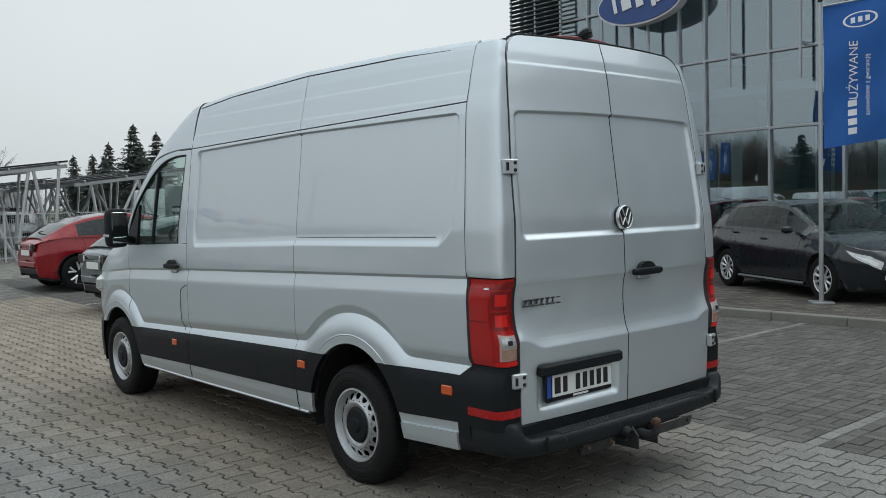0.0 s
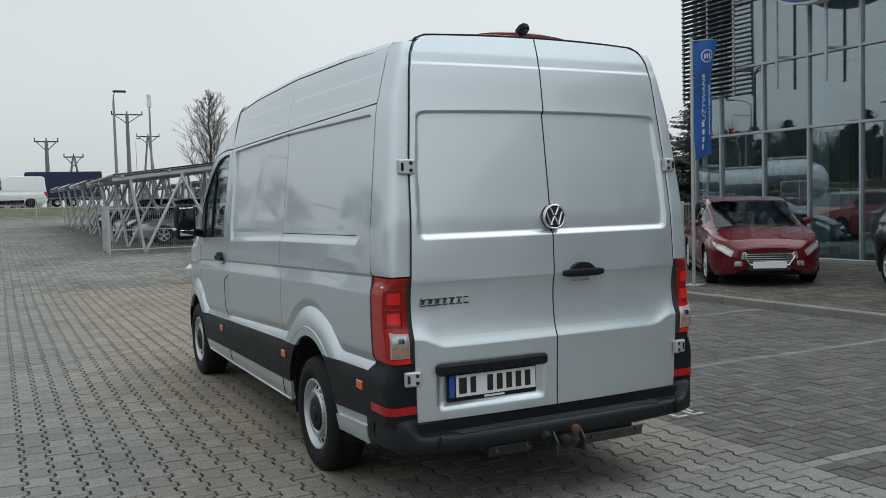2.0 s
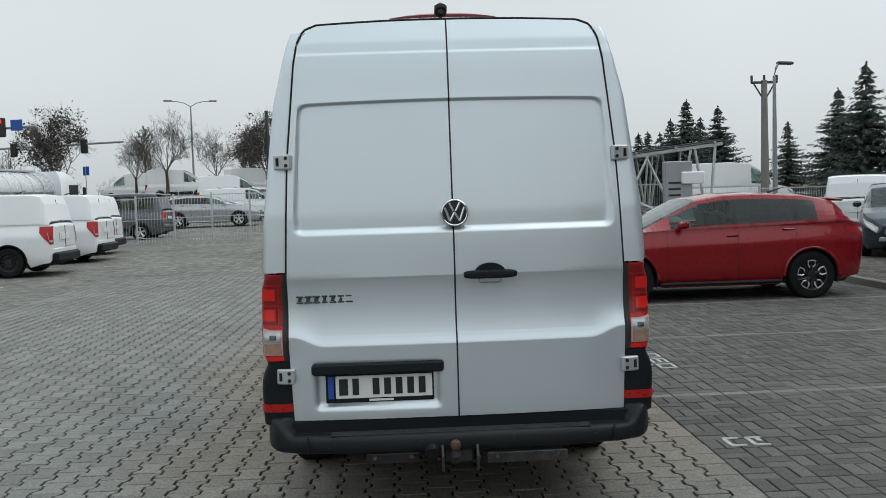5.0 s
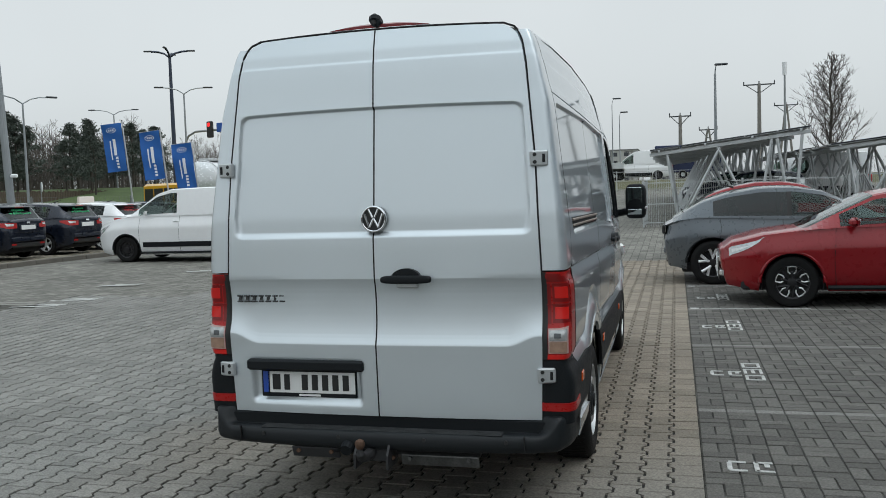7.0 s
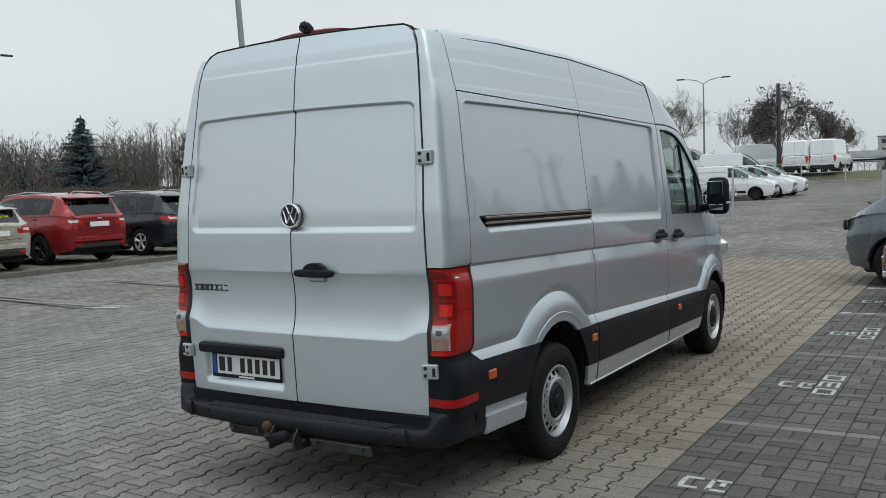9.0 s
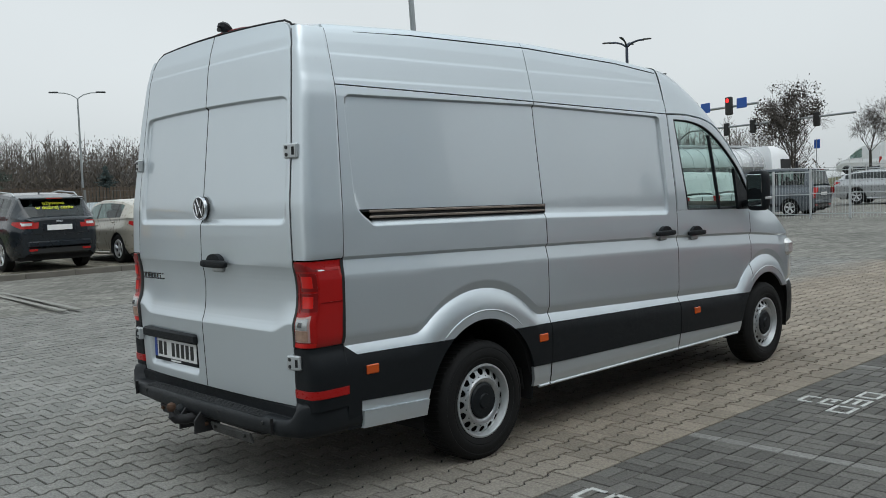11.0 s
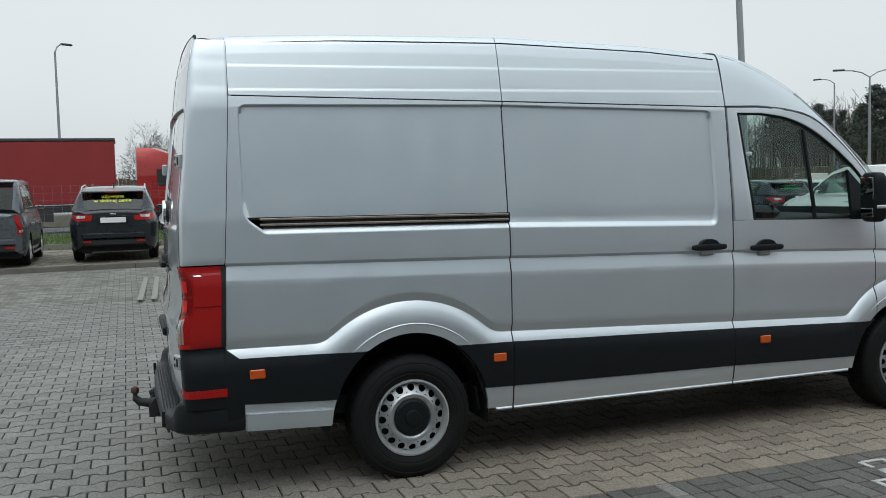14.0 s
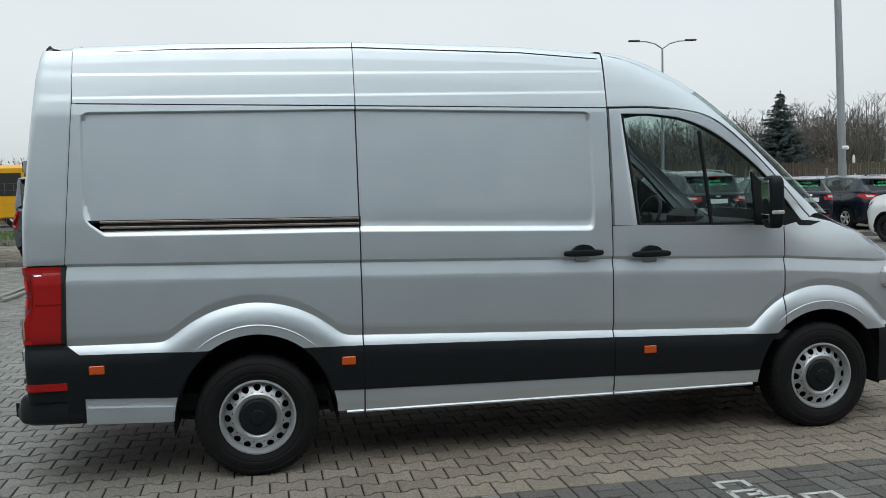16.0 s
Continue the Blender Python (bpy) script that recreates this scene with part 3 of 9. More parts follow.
for t in np.linspace(0, 1, 16):
    ym, zm = interp(t, [0, 0.4, 0.7, 0.9, 1], [5.24, 5.60, 5.82, 5.93, 5.96]), interp(t, [0, 0.4, 0.7, 0.9, 1], [1.42, 1.27, 1.12, 0.98, 0.80])
    ysd, zsd = interp(t, [0, 0.15, 0.4, 0.8, 1], [5.03, 5.12, 5.25, 5.60, 5.78]), interp(t, [0, 0.15, 0.4, 0.8, 1], [1.42, 1.37, 1.302, 1.05, 0.78])
    row = []
    for a in np.linspace(-1, 1, 21):
        w = abs(a) ** 3
        xx = (skin(ysd, zsd) - 0.003) * a
        row.append((xx, ym * (1 - w) + ysd * w, zm * (1 - w) + zsd * w))
    rows.append(row)
part("bonnet", Geo().grid(rows), SILVER, van, smooth=True)
# front bumper
rows = []
for z, ins in ((0.27, 0.10), (0.30, 0.03), (0.45, 0.0), (0.58, 0.0), (0.62, 0.012), (0.66, 0.05)):
    row = []
    for a in np.linspace(-1, 1, 31):
        y = 5.44 + (0.52 - ins) * (1 - abs(a) ** 3.5)
        row.append(((skin(min(y, 5.9), 0.6) + 0.006 - ins * 0.4) * math.copysign(min(abs(a) * 1.25, 1 - 0.02 * (1 - abs(a))), a), y, z))
    rows.append(row)
part("front_bumper", Geo().grid(rows, flip=True), PLASTIC, van, "dark plastic front bumper", smooth=True)
for sgn in (1, -1):
    part("headlamp", Geo().box((sgn * 0.80, 5.60, 0.98), (0.14, 0.34, 0.16), Matrix.Rotation(sgn * radians(35), 3, "Z"), 0.04), CLEAR_LENS, van, "clear headlamp")

# ---- rear end ----
def rear_y(x, z):
    bend = 0.05 * sstep(0.66, 0.82, abs(x)) * sstep(0.62, 0.90, z) * sstep(1.17, 0.97, z)
    y = interp(z - bend, [0.50, 0.56, 0.85, 0.901, 0.905, 0.912, 0.922, 0.936, 0.955, 0.98, 1.01, 1.05, 1.09, 1.13, 1.165, 1.19, 1.21, 1.225, 1.235, 1.239, 1.40, 1.55, 2.10, 2.33, 2.40, 2.50, 2.6],
               [0.090, 0.086, 0.0745, 0.0722, 0.0728, 0.0752, 0.0793, 0.0848, 0.0910, 0.0968, 0.1015, 0.1052, 0.1070, 0.1068, 0.1045, 0.1012, 0.0972, 0.0932, 0.0896, 0.0884, 0.092, 0.097, 0.164, 0.198, 0.210, 0.242, 0.28])
    y += 0.030 * (abs(x) / 0.83) ** 2.5
    # pressed panel over both doors
    zu, zb = 2.110 - 0.012 * (x / 0.8) ** 2, 1.445
    hx = interp(z, [1.4, 2.15], [0.800, 0.757])
    r = 0.05
    qx, qz = abs(x) - hx + r, abs(z - (zu + zb) / 2) - (zu - zb) / 2 + r
    d = r - math.hypot(max(qx, 0), max(qz, 0)) - min(max(qx, qz), 0)
    y += 0.019 * sstep(0, 0.016 + 0.020 * sstep(1.57, 1.49, z), d)
    y -= 0.0035 * sstep(2.352, 2.335, z) * sstep(2.12, 2.30, z)
    # number plate niche
    if x < 0:
        qx, qz = abs(x + 0.405) - 0.318 + 0.03, abs(z - 0.70) - 0.118 + 0.03
        d = 0.03 - math.hypot(max(qx, 0), max(qz, 0)) - min(max(qx, qz), 0)
        y += 0.028 * sstep(0, 0.03, d)
    return y


def door_edge(z):
    return interp(z, [0.53, 0.90, 1.24, 1.82, 2.30, 2.40, 2.45, 2.475, 2.49, 2.50], [0.830, 0.842, 0.842, 0.818, 0.775, 0.757, 0.735, 0.712, 0.685, 0.64])


SEAM = -0.008
rows_v = []
for za, zb_, nn in ((0.535, 0.56, 4), (0.56, 0.89, 24), (0.89, 0.965, 30), (0.965, 1.16, 14), (1.16, 1.23, 14), (1.23, 1.242, 8), (1.242, 1.44, 8), (1.44, 1.49, 18), (1.49, 2.075, 24), (2.075, 2.118, 22), (2.118, 2.32, 10), (2.32, 2.36, 12), (2.36, 2.50, 14)):
    rows_v += [(za + (zb_ - za) * q / nn - 0.535) / (2.50 - 0.535) for q in range(nn)]
rows_v.append(1.0)
for sgn, name in ((-1, "rear_door"), (1, "rear_door")):
    P = []
    for v in rows_v:
        row = []
        for i in range(81):
            u = i / 80
            z0 = 0.535 + (2.50 - 0.535) * v
            e = door_edge(z0) - 0.007
            x = SEAM + sgn * 0.004 + (sgn * e - SEAM - sgn * 0.004) * u
            z = 0.535 + (2.505 - 0.018 * (x / 0.7) ** 2 - 0.535) * v
            row.append((x, rear_y(x, z), z))
        P.append(row)
    inn = lambda p: (p[0], p[1] + 0.025, p[2])
    P = [[inn(p) for p in P[0]]] + P + [[inn(p) for p in P[-1]]]
    P = [[inn(r[0])] + r + [inn(r[-1])] for r in P]
    door = part(name, Geo().grid(P, flip=sgn > 0), SILVER, van, "silver rear door with a pressed panel", smooth=50)
    for hz in (1.815, 0.762):
        g = Geo()
        xh = door_edge(hz) + 0.012
        mm = Matrix.Rotation(sgn * radians(14), 3, "Z")
        cc = Vector((sgn * (xh + 0.004), rear_y(xh, hz) - 0.012, hz))
        g.box(cc, (0.088, 0.032, 0.074), mm, 0.006)
        hinge = part("hinge", g, STEEL, door, "silver door hinge")
        for dz in (0.018, -0.018):
            p = cc + mm @ Vector((-sgn * 0.022, -0.0165, dz))
            part("hinge_bolt", Geo().lathe([(-0.003, 0.0), (-0.003, 0.009), (0.004, 0.010)], p, 12, "y"), BLACK_INK, hinge)
        p = cc + mm @ Vector((sgn * 0.022, -0.0165, 0))
        part("hinge_slot", Geo().box(p, (0.014, 0.006, 0.04), mm), GAP, hinge)
    if sgn > 0:
        g = Geo()
        yh = rear_y(0.165, 1.235)
        g.pillow((0.165, yh - 0.026, 1.237), (0.266, 0.038, 0.042), None, 0.5)
        g.prism([(0.076 * math.cos(q), 0.048 * math.sin(q)) for q in np.linspace(0, math.pi, 13)], 0.036, Matrix(((1, 0, 0, 0.165), (0, 0, 1, yh - 0.030), (0, 1, 0, 1.244), (0, 0, 0, 1))))
        part("rear_handle", g, PLASTIC, door, "black pull handle", smooth=40)
        part("handle_bowl", Geo().box((0.165, yh + 0.004, 1.208), (0.115, 0.02, 0.035), None, 0.008), STEEL, door)
    else:
        yp = rear_y(-0.4, 0.70)
        g = Geo()
        g.box((-0.402, 0.082, 0.793), (0.648, 0.055, 0.056), None, 0.010)
        part("plate_lamp_strip", g, PLASTIC, door, "black grip strip over the number plate", smooth=40)
        plate = part("number_plate", Geo().box((-0.396, yp - 0.008, 0.690), (0.534, 0.012, 0.142), None, 0.005), PLASTIC, door, "number plate in a black frame")
        part("plate_face", Geo().box((-0.380, yp - 0.015, 0.697), (0.486, 0.004, 0.112), None, 0.001), WHITE_PLATE, plate)
        part("blue_band", Geo().box((-0.632, yp - 0.015, 0.697), (0.038, 0.004, 0.112), None, 0.001), BLUE_INK, plate)
        for bx, bw in ((-0.575, 0.055), (-0.515, 0.04), (-0.415, 0.042), (-0.358, 0.042), (-0.301, 0.042), (-0.244, 0.042), (-0.187, 0.042)):
            part("plate_bar", Geo().box((bx, yp - 0.018, 0.698), (bw * 0.8, 0.003, 0.082)), BLACK_INK, plate)
        part("dealer_bar", Geo().box((-0.39, yp - 0.015, 0.630), (0.12, 0.003, 0.010)), WHITE_PLATE, plate)
        yn = rear_y(-0.65, 1.135)
        for k, bw in enumerate((0.034, 0.036, 0.038, 0.028, 0.034, 0.034, 0.036)):
            g = Geo()
            bx = -0.775 + k * 0.0405
            g.box((bx, yn - 0.004, 1.150), (bw, 0.008, 0.009), None, 0.002)
            g.box((bx, yn - 0.004, 1.121), (bw, 0.008, 0.009), None, 0.002)
            g.box((bx, yn - 0.002, 1.1355), (bw * 0.5, 0.006, 0.030), Matrix.Rotation(radians(14), 3, "Y"), 0.002)
            part("name_bar", g, DARK_CHROME, door, "dark chrome model-name bars")

# near-black tubes that draw the dark of the door gaps
g = Geo()
for sgn in (1, -1):
    g.tube([(sgn * (door_edge(z) - 0.001), rear_y(door_edge(z), z) + 0.006 + 0.003 * sstep(2.40, 2.47, z), z) for z in np.linspace(0.535, 2.4965, 90)], 0.0058, 6)
g.tube([(x, rear_y(x, 2.503) + 0.004, 2.511 - 0.018 * (x / 0.7) ** 2) for x in np.linspace(-0.66, 0.66, 40)], 0.0055, 6)
g.tube([(SEAM, rear_y(0, z) + 0.004, z) for z in np.linspace(0.535, 2.505, 120)], 0.0055, 6)
part("door_seal", g, GAP, van, "near-black lines drawn in the door gaps", smooth=True)

# round badge
yb = rear_y(0, 1.545) + 0.0
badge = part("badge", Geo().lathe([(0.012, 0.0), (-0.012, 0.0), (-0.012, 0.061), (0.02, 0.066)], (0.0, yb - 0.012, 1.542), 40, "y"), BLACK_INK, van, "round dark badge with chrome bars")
g = Geo()
g.lathe([(-0.010, 0.056), (-0.019, 0.058), (-0.021, 0.062), (-0.018, 0.067), (-0.004, 0.068)], (0.0, yb - 0.012, 1.542), 40, "y")
part("badge_ring", g, CHROME, badge, smooth=True)
for k, (xa, za, xb, zb2) in enumerate(((-0.026, 0.050, -0.006, 0.008), (0.026, 0.050, 0.006, 0.008), (-0.048, 0.026, -0.024, -0.042), (0.048, 0.026, 0.024, -0.042), (-0.024, -0.042, 0.0, 0.002), (0.024, -0.042, 0.0, 0.002))):
    part("badge_bar", Geo().tube([(xa, yb - 0.026, 1.542 + za), (xb, yb - 0.026, 1.542 + zb2)], 0.0062, 6), CHROME, badge)

# corner posts, lamps and corner cladding
def corner(sgn, z, s):
    e, sy = door_edge(z) + 0.003, seam_d(z)
    xs, ye = skin(sy, z), rear_y(e, z)
    a = s * math.pi / 2
    p = 0.27
    return (sgn * (e + (xs - e) * math.sin(a) ** p), ye + (sy - ye) * (1 - math.cos(a) ** p), z)


def along(u):
    """Turns an even share along the corner into its angle share."""
    p = 0.27
    if u <= 0.5:
        return 2 / math.pi * math.asin(min(1.0, (1.94 * u) ** (1 / p))) if u > 0 else 0.0
    lim = 1 - math.cos(math.asin(0.97 ** (1 / p))) ** p
    f = lim + (1 - lim) * (u - 0.5) * 2
    return 2 / math.pi * math.acos(min(1.0, max(0.0, 1 - f) ** (1 / p)))


def corner_sheet(name, sgn, z0, z1, mat, parent, s0=0.0, s1=1.0, off=0.0, n=30, m=26, label="", slope=0.0):
    P = []
    for j in range(n + 1):
        row = []
        for i in range(m + 1):
            s = along(s0 + (s1 - s0) * i / m)
            z = z0 + (z1 - z0) * j / n
            zz = z + slope * s * (j / n)
            x, y, q = corner(sgn, z, s)
            nx, ny = math.sin(s * math.pi / 2), -math.cos(s * math.pi / 2)
            row.append((x + sgn * nx * off, y + ny * off, zz))
        P.append(row)
    inn = lambda p: (p[0] * 0.975, p[1] + 0.02, p[2])
    P = [[inn(p) for p in P[0]]] + P + [[inn(p) for p in P[-1]]]
    P = [[inn(r[0])] + r + [inn(r[-1])] for r in P]
    return part(name, Geo().grid(P, flip=sgn > 0), mat, parent, label, smooth=50)


for sgn in (1, -1):
    corner_sheet("corner_post", sgn, 1.272, 2.455, SILVER, van, n=60, label="silver rear corner post")
    lamp = corner_sheet("tail_lamp", sgn, 0.838, 1.264, RED_LENS, van, off=0.006, n=24, label="red tail lamp with a clear reversing window")
    corner_sheet("lamp_edge", sgn, 0.838, 1.264, BLACK_INK, lamp, 0.945, 1.0, 0.009, n=12, m=3)
    corner_sheet("lamp_edge", sgn, 0.838, 1.264, BLACK_INK, lamp, 0.0, 0.075, 0.009, n=12, m=3)
    corner_sheet("lamp_flank", sgn, 0.846, 1.215, RED_FLANK, lamp, 0.53, 0.955, 0.008, n=12, m=8, label="plain red side of the lamp")
    corner_sheet("lamp_notch", sgn, 1.216, 1.258, CLEAR_LENS, lamp, 0.56, 0.66, 0.009, n=4, m=6, slope=-0.03, label="pale clear corner of the lamp")
    win = corner_sheet("reversing_window", sgn, 0.868, 0.990, WINDOW_EDGE, lamp, 0.10, 0.47, 0.009, n=6, m=6, slope=0.02, label="clear window with a pale edge")
    corner_sheet("reversing_light", sgn, 0.930, 0.982, GREY_LENS, win, 0.125, 0.445, 0.012, n=6, m=6, slope=0.018, label="clear reversing light")
    corner_sheet("indicator_light", sgn, 0.874, 0.926, INDICATOR, win, 0.125, 0.445, 0.012, n=4, m=6, label="pale orange indicator")
    corner_sheet("reversing_bulb", sgn, 0.945, 0.968, DARK_CHROME, win, 0.22, 0.34, 0.014, n=2, m=3)
    for z0, z1 in ((1.135, 1.192), (1.035, 1.092)):
        cell = corner_sheet("lamp_cell", sgn, z0 - 0.018, z1 + 0.016, RED_DARK, lamp, 0.19, 0.50, 0.008, n=4, m=6)
        corner_sheet("lamp_core", sgn, z0, z1, RED_BRIGHT, cell, 0.24, 0.47, 0.011, n=4, m=6)
    corner_sheet("flank_rib", sgn, 1.055, 1.061, RED_DARK, lamp, 0.54, 0.945, 0.010, n=2, m=6)
    corner_sheet("flank_facet", sgn, 1.218, 1.258, RED_LENS, lamp, 0.68, 0.945, 0.008, n=3, m=6, slope=-0.015)
    corner_sheet("lamp_rib", sgn, 1.100, 1.106, RED_DARK, lamp, 0.06, 0.50, 0.010, n=2, m=6)
    corner_sheet("lamp_column", sgn, 1.012, 1.205, RED_DARK, lamp, 0.055, 0.15, 0.008, n=6, m=4)
    corner_sheet("lamp_facet", sgn, 1.216, 1.258, RED_DARK, lamp, 0.055, 0.60, 0.008, n=2, m=8, slope=-0.02)
    corner_sheet("lamp_band", sgn, 0.842, 0.862, RED_BRIGHT, lamp, 0.06, 0.52, 0.008, n=2, m=8)
    corner_sheet("corner_cladding", sgn, 0.52, 0.834, PLASTIC, van, off=0.004, n=16, label="dark plastic rear corner")
    # cladding wedge that runs from the corner to the side strip
    rows = []
    for s in np.linspace(0, 1, 8):
        rows.append([(sgn * (skin(0.325 + 0.09 * s, z) + 0.004), 0.325 + 0.088 * s, z) for z in np.linspace(0.39, 0.830 - 0.068 * s, 12)])
    part("corner_wedge", Geo().grid(rows, flip=sgn > 0), PLASTIC, van, smooth=True)
    rows = []
    for s in np.linspace(0, 1, 8):
        y = 0.332 + 0.085 * s
        rows.append([(sgn * skin(y, z), y, z) for z in np.linspace(0.834 - 0.068 * s, 0.845, 6)])
    refl = corner_sheet("reflector", sgn, 0.583, 0.624, RED_LENS, van, 0.0, 1.0, 0.010, n=4, m=12, label="red reflector strip")

# brake lamp and camera
g = Geo()
rows = []
for a in np.linspace(-1, 1, 17):
    hgt = 0.023 * max(1 - abs(a) ** 3, 0.06)
    x = -0.018 + 0.272 * a
    yy = 0.335 + 0.012 * a * a
    rows.append([(x, yy, 2.535), (x, yy - 0.008, 2.535 + hgt * 0.6), (x, yy + 0.01, 2.535 + hgt), (x, yy + 0.07, 2.535 + hgt * 0.7)])
part("high_brake_lamp", g.grid(rows), RED_DARK, van, "red high brake lamp strip on the roof edge", smooth=True)
g = Geo().box((-0.028, 0.325, 2.568), (0.062, 0.085, 0.058), Matrix.Rotation(radians(-24), 3, "X"), 0.018)
eye_cam = part("reversing_camera", g, PLASTIC, van, "black reversing camera", smooth=40)
part("camera_lens", Geo().lathe([(-0.006, 0.0), (-0.006, 0.011), (0.006, 0.013)], (-0.028, 0.283, 2.555), 14, "y"), BLACK_INK, eye_cam)

# bumper with step
def bump_path(a, ins):
    """Half plan of the bumper, a from -1 to 1."""
    s = abs(a)
    xs = [0.0, 0.50, 0.80, 0.915, 0.955, 0.972, 0.976]
    ys = [-0.012, 0.0, 0.022, 0.07, 0.14, 0.25, 0.415]
    t = [0.0, 0.35, 0.62, 0.76, 0.85, 0.92, 1.0]
    x, y = interp(s, t, xs), interp(s, t, ys)
    nx, ny = sstep(0.5, 0.88, s), -(1 - sstep(0.55, 0.9, s))
    return math.copysign(x - nx * ins, a), y - ny * ins
rows = []
for z, ins, lift in ((0.37, 0.09, 0), (0.383, 0.025, 0), (0.395, 0.006, 0), (0.42, 0.0, 0), (0.446, 0.002, 0), (0.466, 0.008, 0), (0.473, 0.018, 0), (0.475, 0.05, 0.0), (0.472, 0.11, 0)):
    row = []
    for a in np.linspace(-1, 1, 73):
        x, y = bump_path(a, ins if abs(a) < 0.8 else min(ins, 0.05))
        up = 0.085 * sstep(0.67, 0.79, abs(a)) if z > 0.43 else 0.0
        row.append((x, y, z + up + 0.01 * sstep(0.3, 0.9, abs(a)) * (z < 0.45)))
    rows.append(row)
bumper = part("rear_bumper", Geo().grid(rows, flip=True), BUMPER, van, "dark plastic rear bumper with a step", smooth=45)
rows = [[(x, y, z) for x in np.linspace(-0.84, 0.84, 15)] for y, z in ((0.094, 0.468), (0.100, 0.476), (0.101, 0.529), (0.13, 0.537))]
part("door_threshold", Geo().grid(rows), PLASTIC, van)
for k in range(5):
    part("step_rib", Geo().box((0, 0.022 + 0.016 * k, 0.4755), (1.28, 0.006, 0.006), None, 0.002), STEP, bumper)
for x in (-0.75, 0.75):
    part("bumper_joint", Geo().box((x, 0.012, 0.44), (0.004, 0.018, 0.08)), GAP, bumper)
for x in (-0.62, -0.2, 0.25, 0.66):
    part("parking_sensor", Geo().lathe([(-0.004, 0.0), (-0.004, 0.010), (0.01, 0.012)], (x, bump_path(0, 0)[1] + 0.008 + 0.02 * (x / 0.8) ** 2, 0.445), 12, "y"), BLACK_INK, bumper)
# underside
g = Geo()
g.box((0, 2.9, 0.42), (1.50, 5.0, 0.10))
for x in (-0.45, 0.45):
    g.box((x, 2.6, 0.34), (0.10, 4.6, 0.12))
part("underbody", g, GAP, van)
# unseen shapes added down to the guard to keep light off the ground below
part("fuel_tank", Geo().box((-0.52, 2.75, 0.33), (0.52, 1.25, 0.24), None, 0.05), DARK_STEEL, van, "added dark tank shape under the van", smooth=40)
part("silencer", Geo().tube([(0.50, 2.2, 0.33), (0.50, 2.3, 0.33), (0.50, 2.32, 0.33), (0.50, 3.2, 0.33), (0.50, 3.22, 0.33), (0.50, 3.4, 0.33)], [0.035, 0.035, 0.11, 0.11, 0.035, 0.035], 12), DARK_STEEL, van)
part("spare_wheel", Geo().lathe([(-0.09, 0.0), (-0.10, 0.20), (-0.10, 0.30), (-0.06, 0.335), (0.06, 0.335), (0.10, 0.30), (0.10, 0.0)], (0.0, 0.72, 0.34), 28, "z"), RUBBER, van, smooth=40)
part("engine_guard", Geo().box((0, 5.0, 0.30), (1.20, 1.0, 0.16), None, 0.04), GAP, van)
g = Geo().tube([(-0.80, 1.347, 0.345), (-0.16, 1.347, 0.345), (-0.14, 1.347, 0.345), (0.14, 1.347, 0.345), (0.16, 1.347, 0.345), (0.80, 1.347, 0.345)], [0.05, 0.05, 0.12, 0.12, 0.05, 0.05], 12)
part("rear_axle", g, DARK_STEEL, van)
for sgn in (1, -1):
    part("leaf_spring", Geo().tube([(sgn * 0.55, 0.6, 0.40), (sgn * 0.55, 0.9, 0.30), (sgn * 0.55, 1.347, 0.26), (sgn * 0.55, 1.8, 0.30), (sgn * 0.55, 2.1, 0.40)], 0.03, 6), DARK_STEEL, van)
    part("mud_flap", Geo().box((sgn * 0.78, 1.77, 0.40), (0.22, 0.02, 0.14), Matrix.Rotation(radians(8), 3, "X"), 0.006), RUBBER, van)
# tow bar
tow = part("tow_bar", Geo().box((0.02, 0.13, 0.365), (0.98, 0.06, 0.06), None, 0.008), DARK_STEEL, van, "dark steel tow bar with a rusty ball")
g = Geo().box((-0.02, 0.06, 0.385), (0.155, 0.10, 0.13), None, 0.012)
part("tow_bracket", g, DARK_STEEL, tow)
g = Geo().tube([(-0.03, 0.06, 0.37), (-0.035, -0.05, 0.365), (-0.04, -0.10, 0.375), (-0.04, -0.125, 0.40), (-0.04, -0.125, 0.43)], [0.03, 0.028, 0.026, 0.022, 0.016], 10)
part("tow_arm", g, DARK_STEEL, tow, smooth=True)
g = Geo().lathe([(0.0, 0.014), (0.008, 0.021), (0.025, 0.026), (0.040, 0.021), (0.048, 0.008), (0.049, 0.0)], (-0.04, -0.125, 0.425), 16, "z")
part("tow_ball", g, RUST, tow, "rusty tow ball", smooth=True)
g = Geo().tube([(-0.14, 0.06, 0.40), (-0.15, -0.01, 0.395), (-0.15, -0.035, 0.385)], [0.032, 0.036, 0.03], 12)
part("tow_socket", g, PLASTIC, tow)
part("tow_crossbar", Geo().box((0.32, 0.035, 0.335), (0.40, 0.014, 0.062), Matrix.Rotation(radians(20), 3, "X"), 0.004), WORN_STEEL, tow, "scuffed steel cross plate")
part("tow_crossbar", Geo().box((-0.34, 0.035, 0.352), (0.26, 0.014, 0.060), Matrix.Rotation(radians(20), 3, "X"), 0.004), DARK_STEEL, tow)
for x in (-0.105, 0.065):
    part("tow_cheek", Geo().prism([(-0.05, 0.30), (0.10, 0.30), (0.13, 0.44), (0.02, 0.45), (-0.05, 0.37)], 0.012, Matrix(((0, 0, 1, x), (1, 0, 0, 0), (0, 1, 0, 0), (0, 0, 0, 1)))), DARK_STEEL, tow)
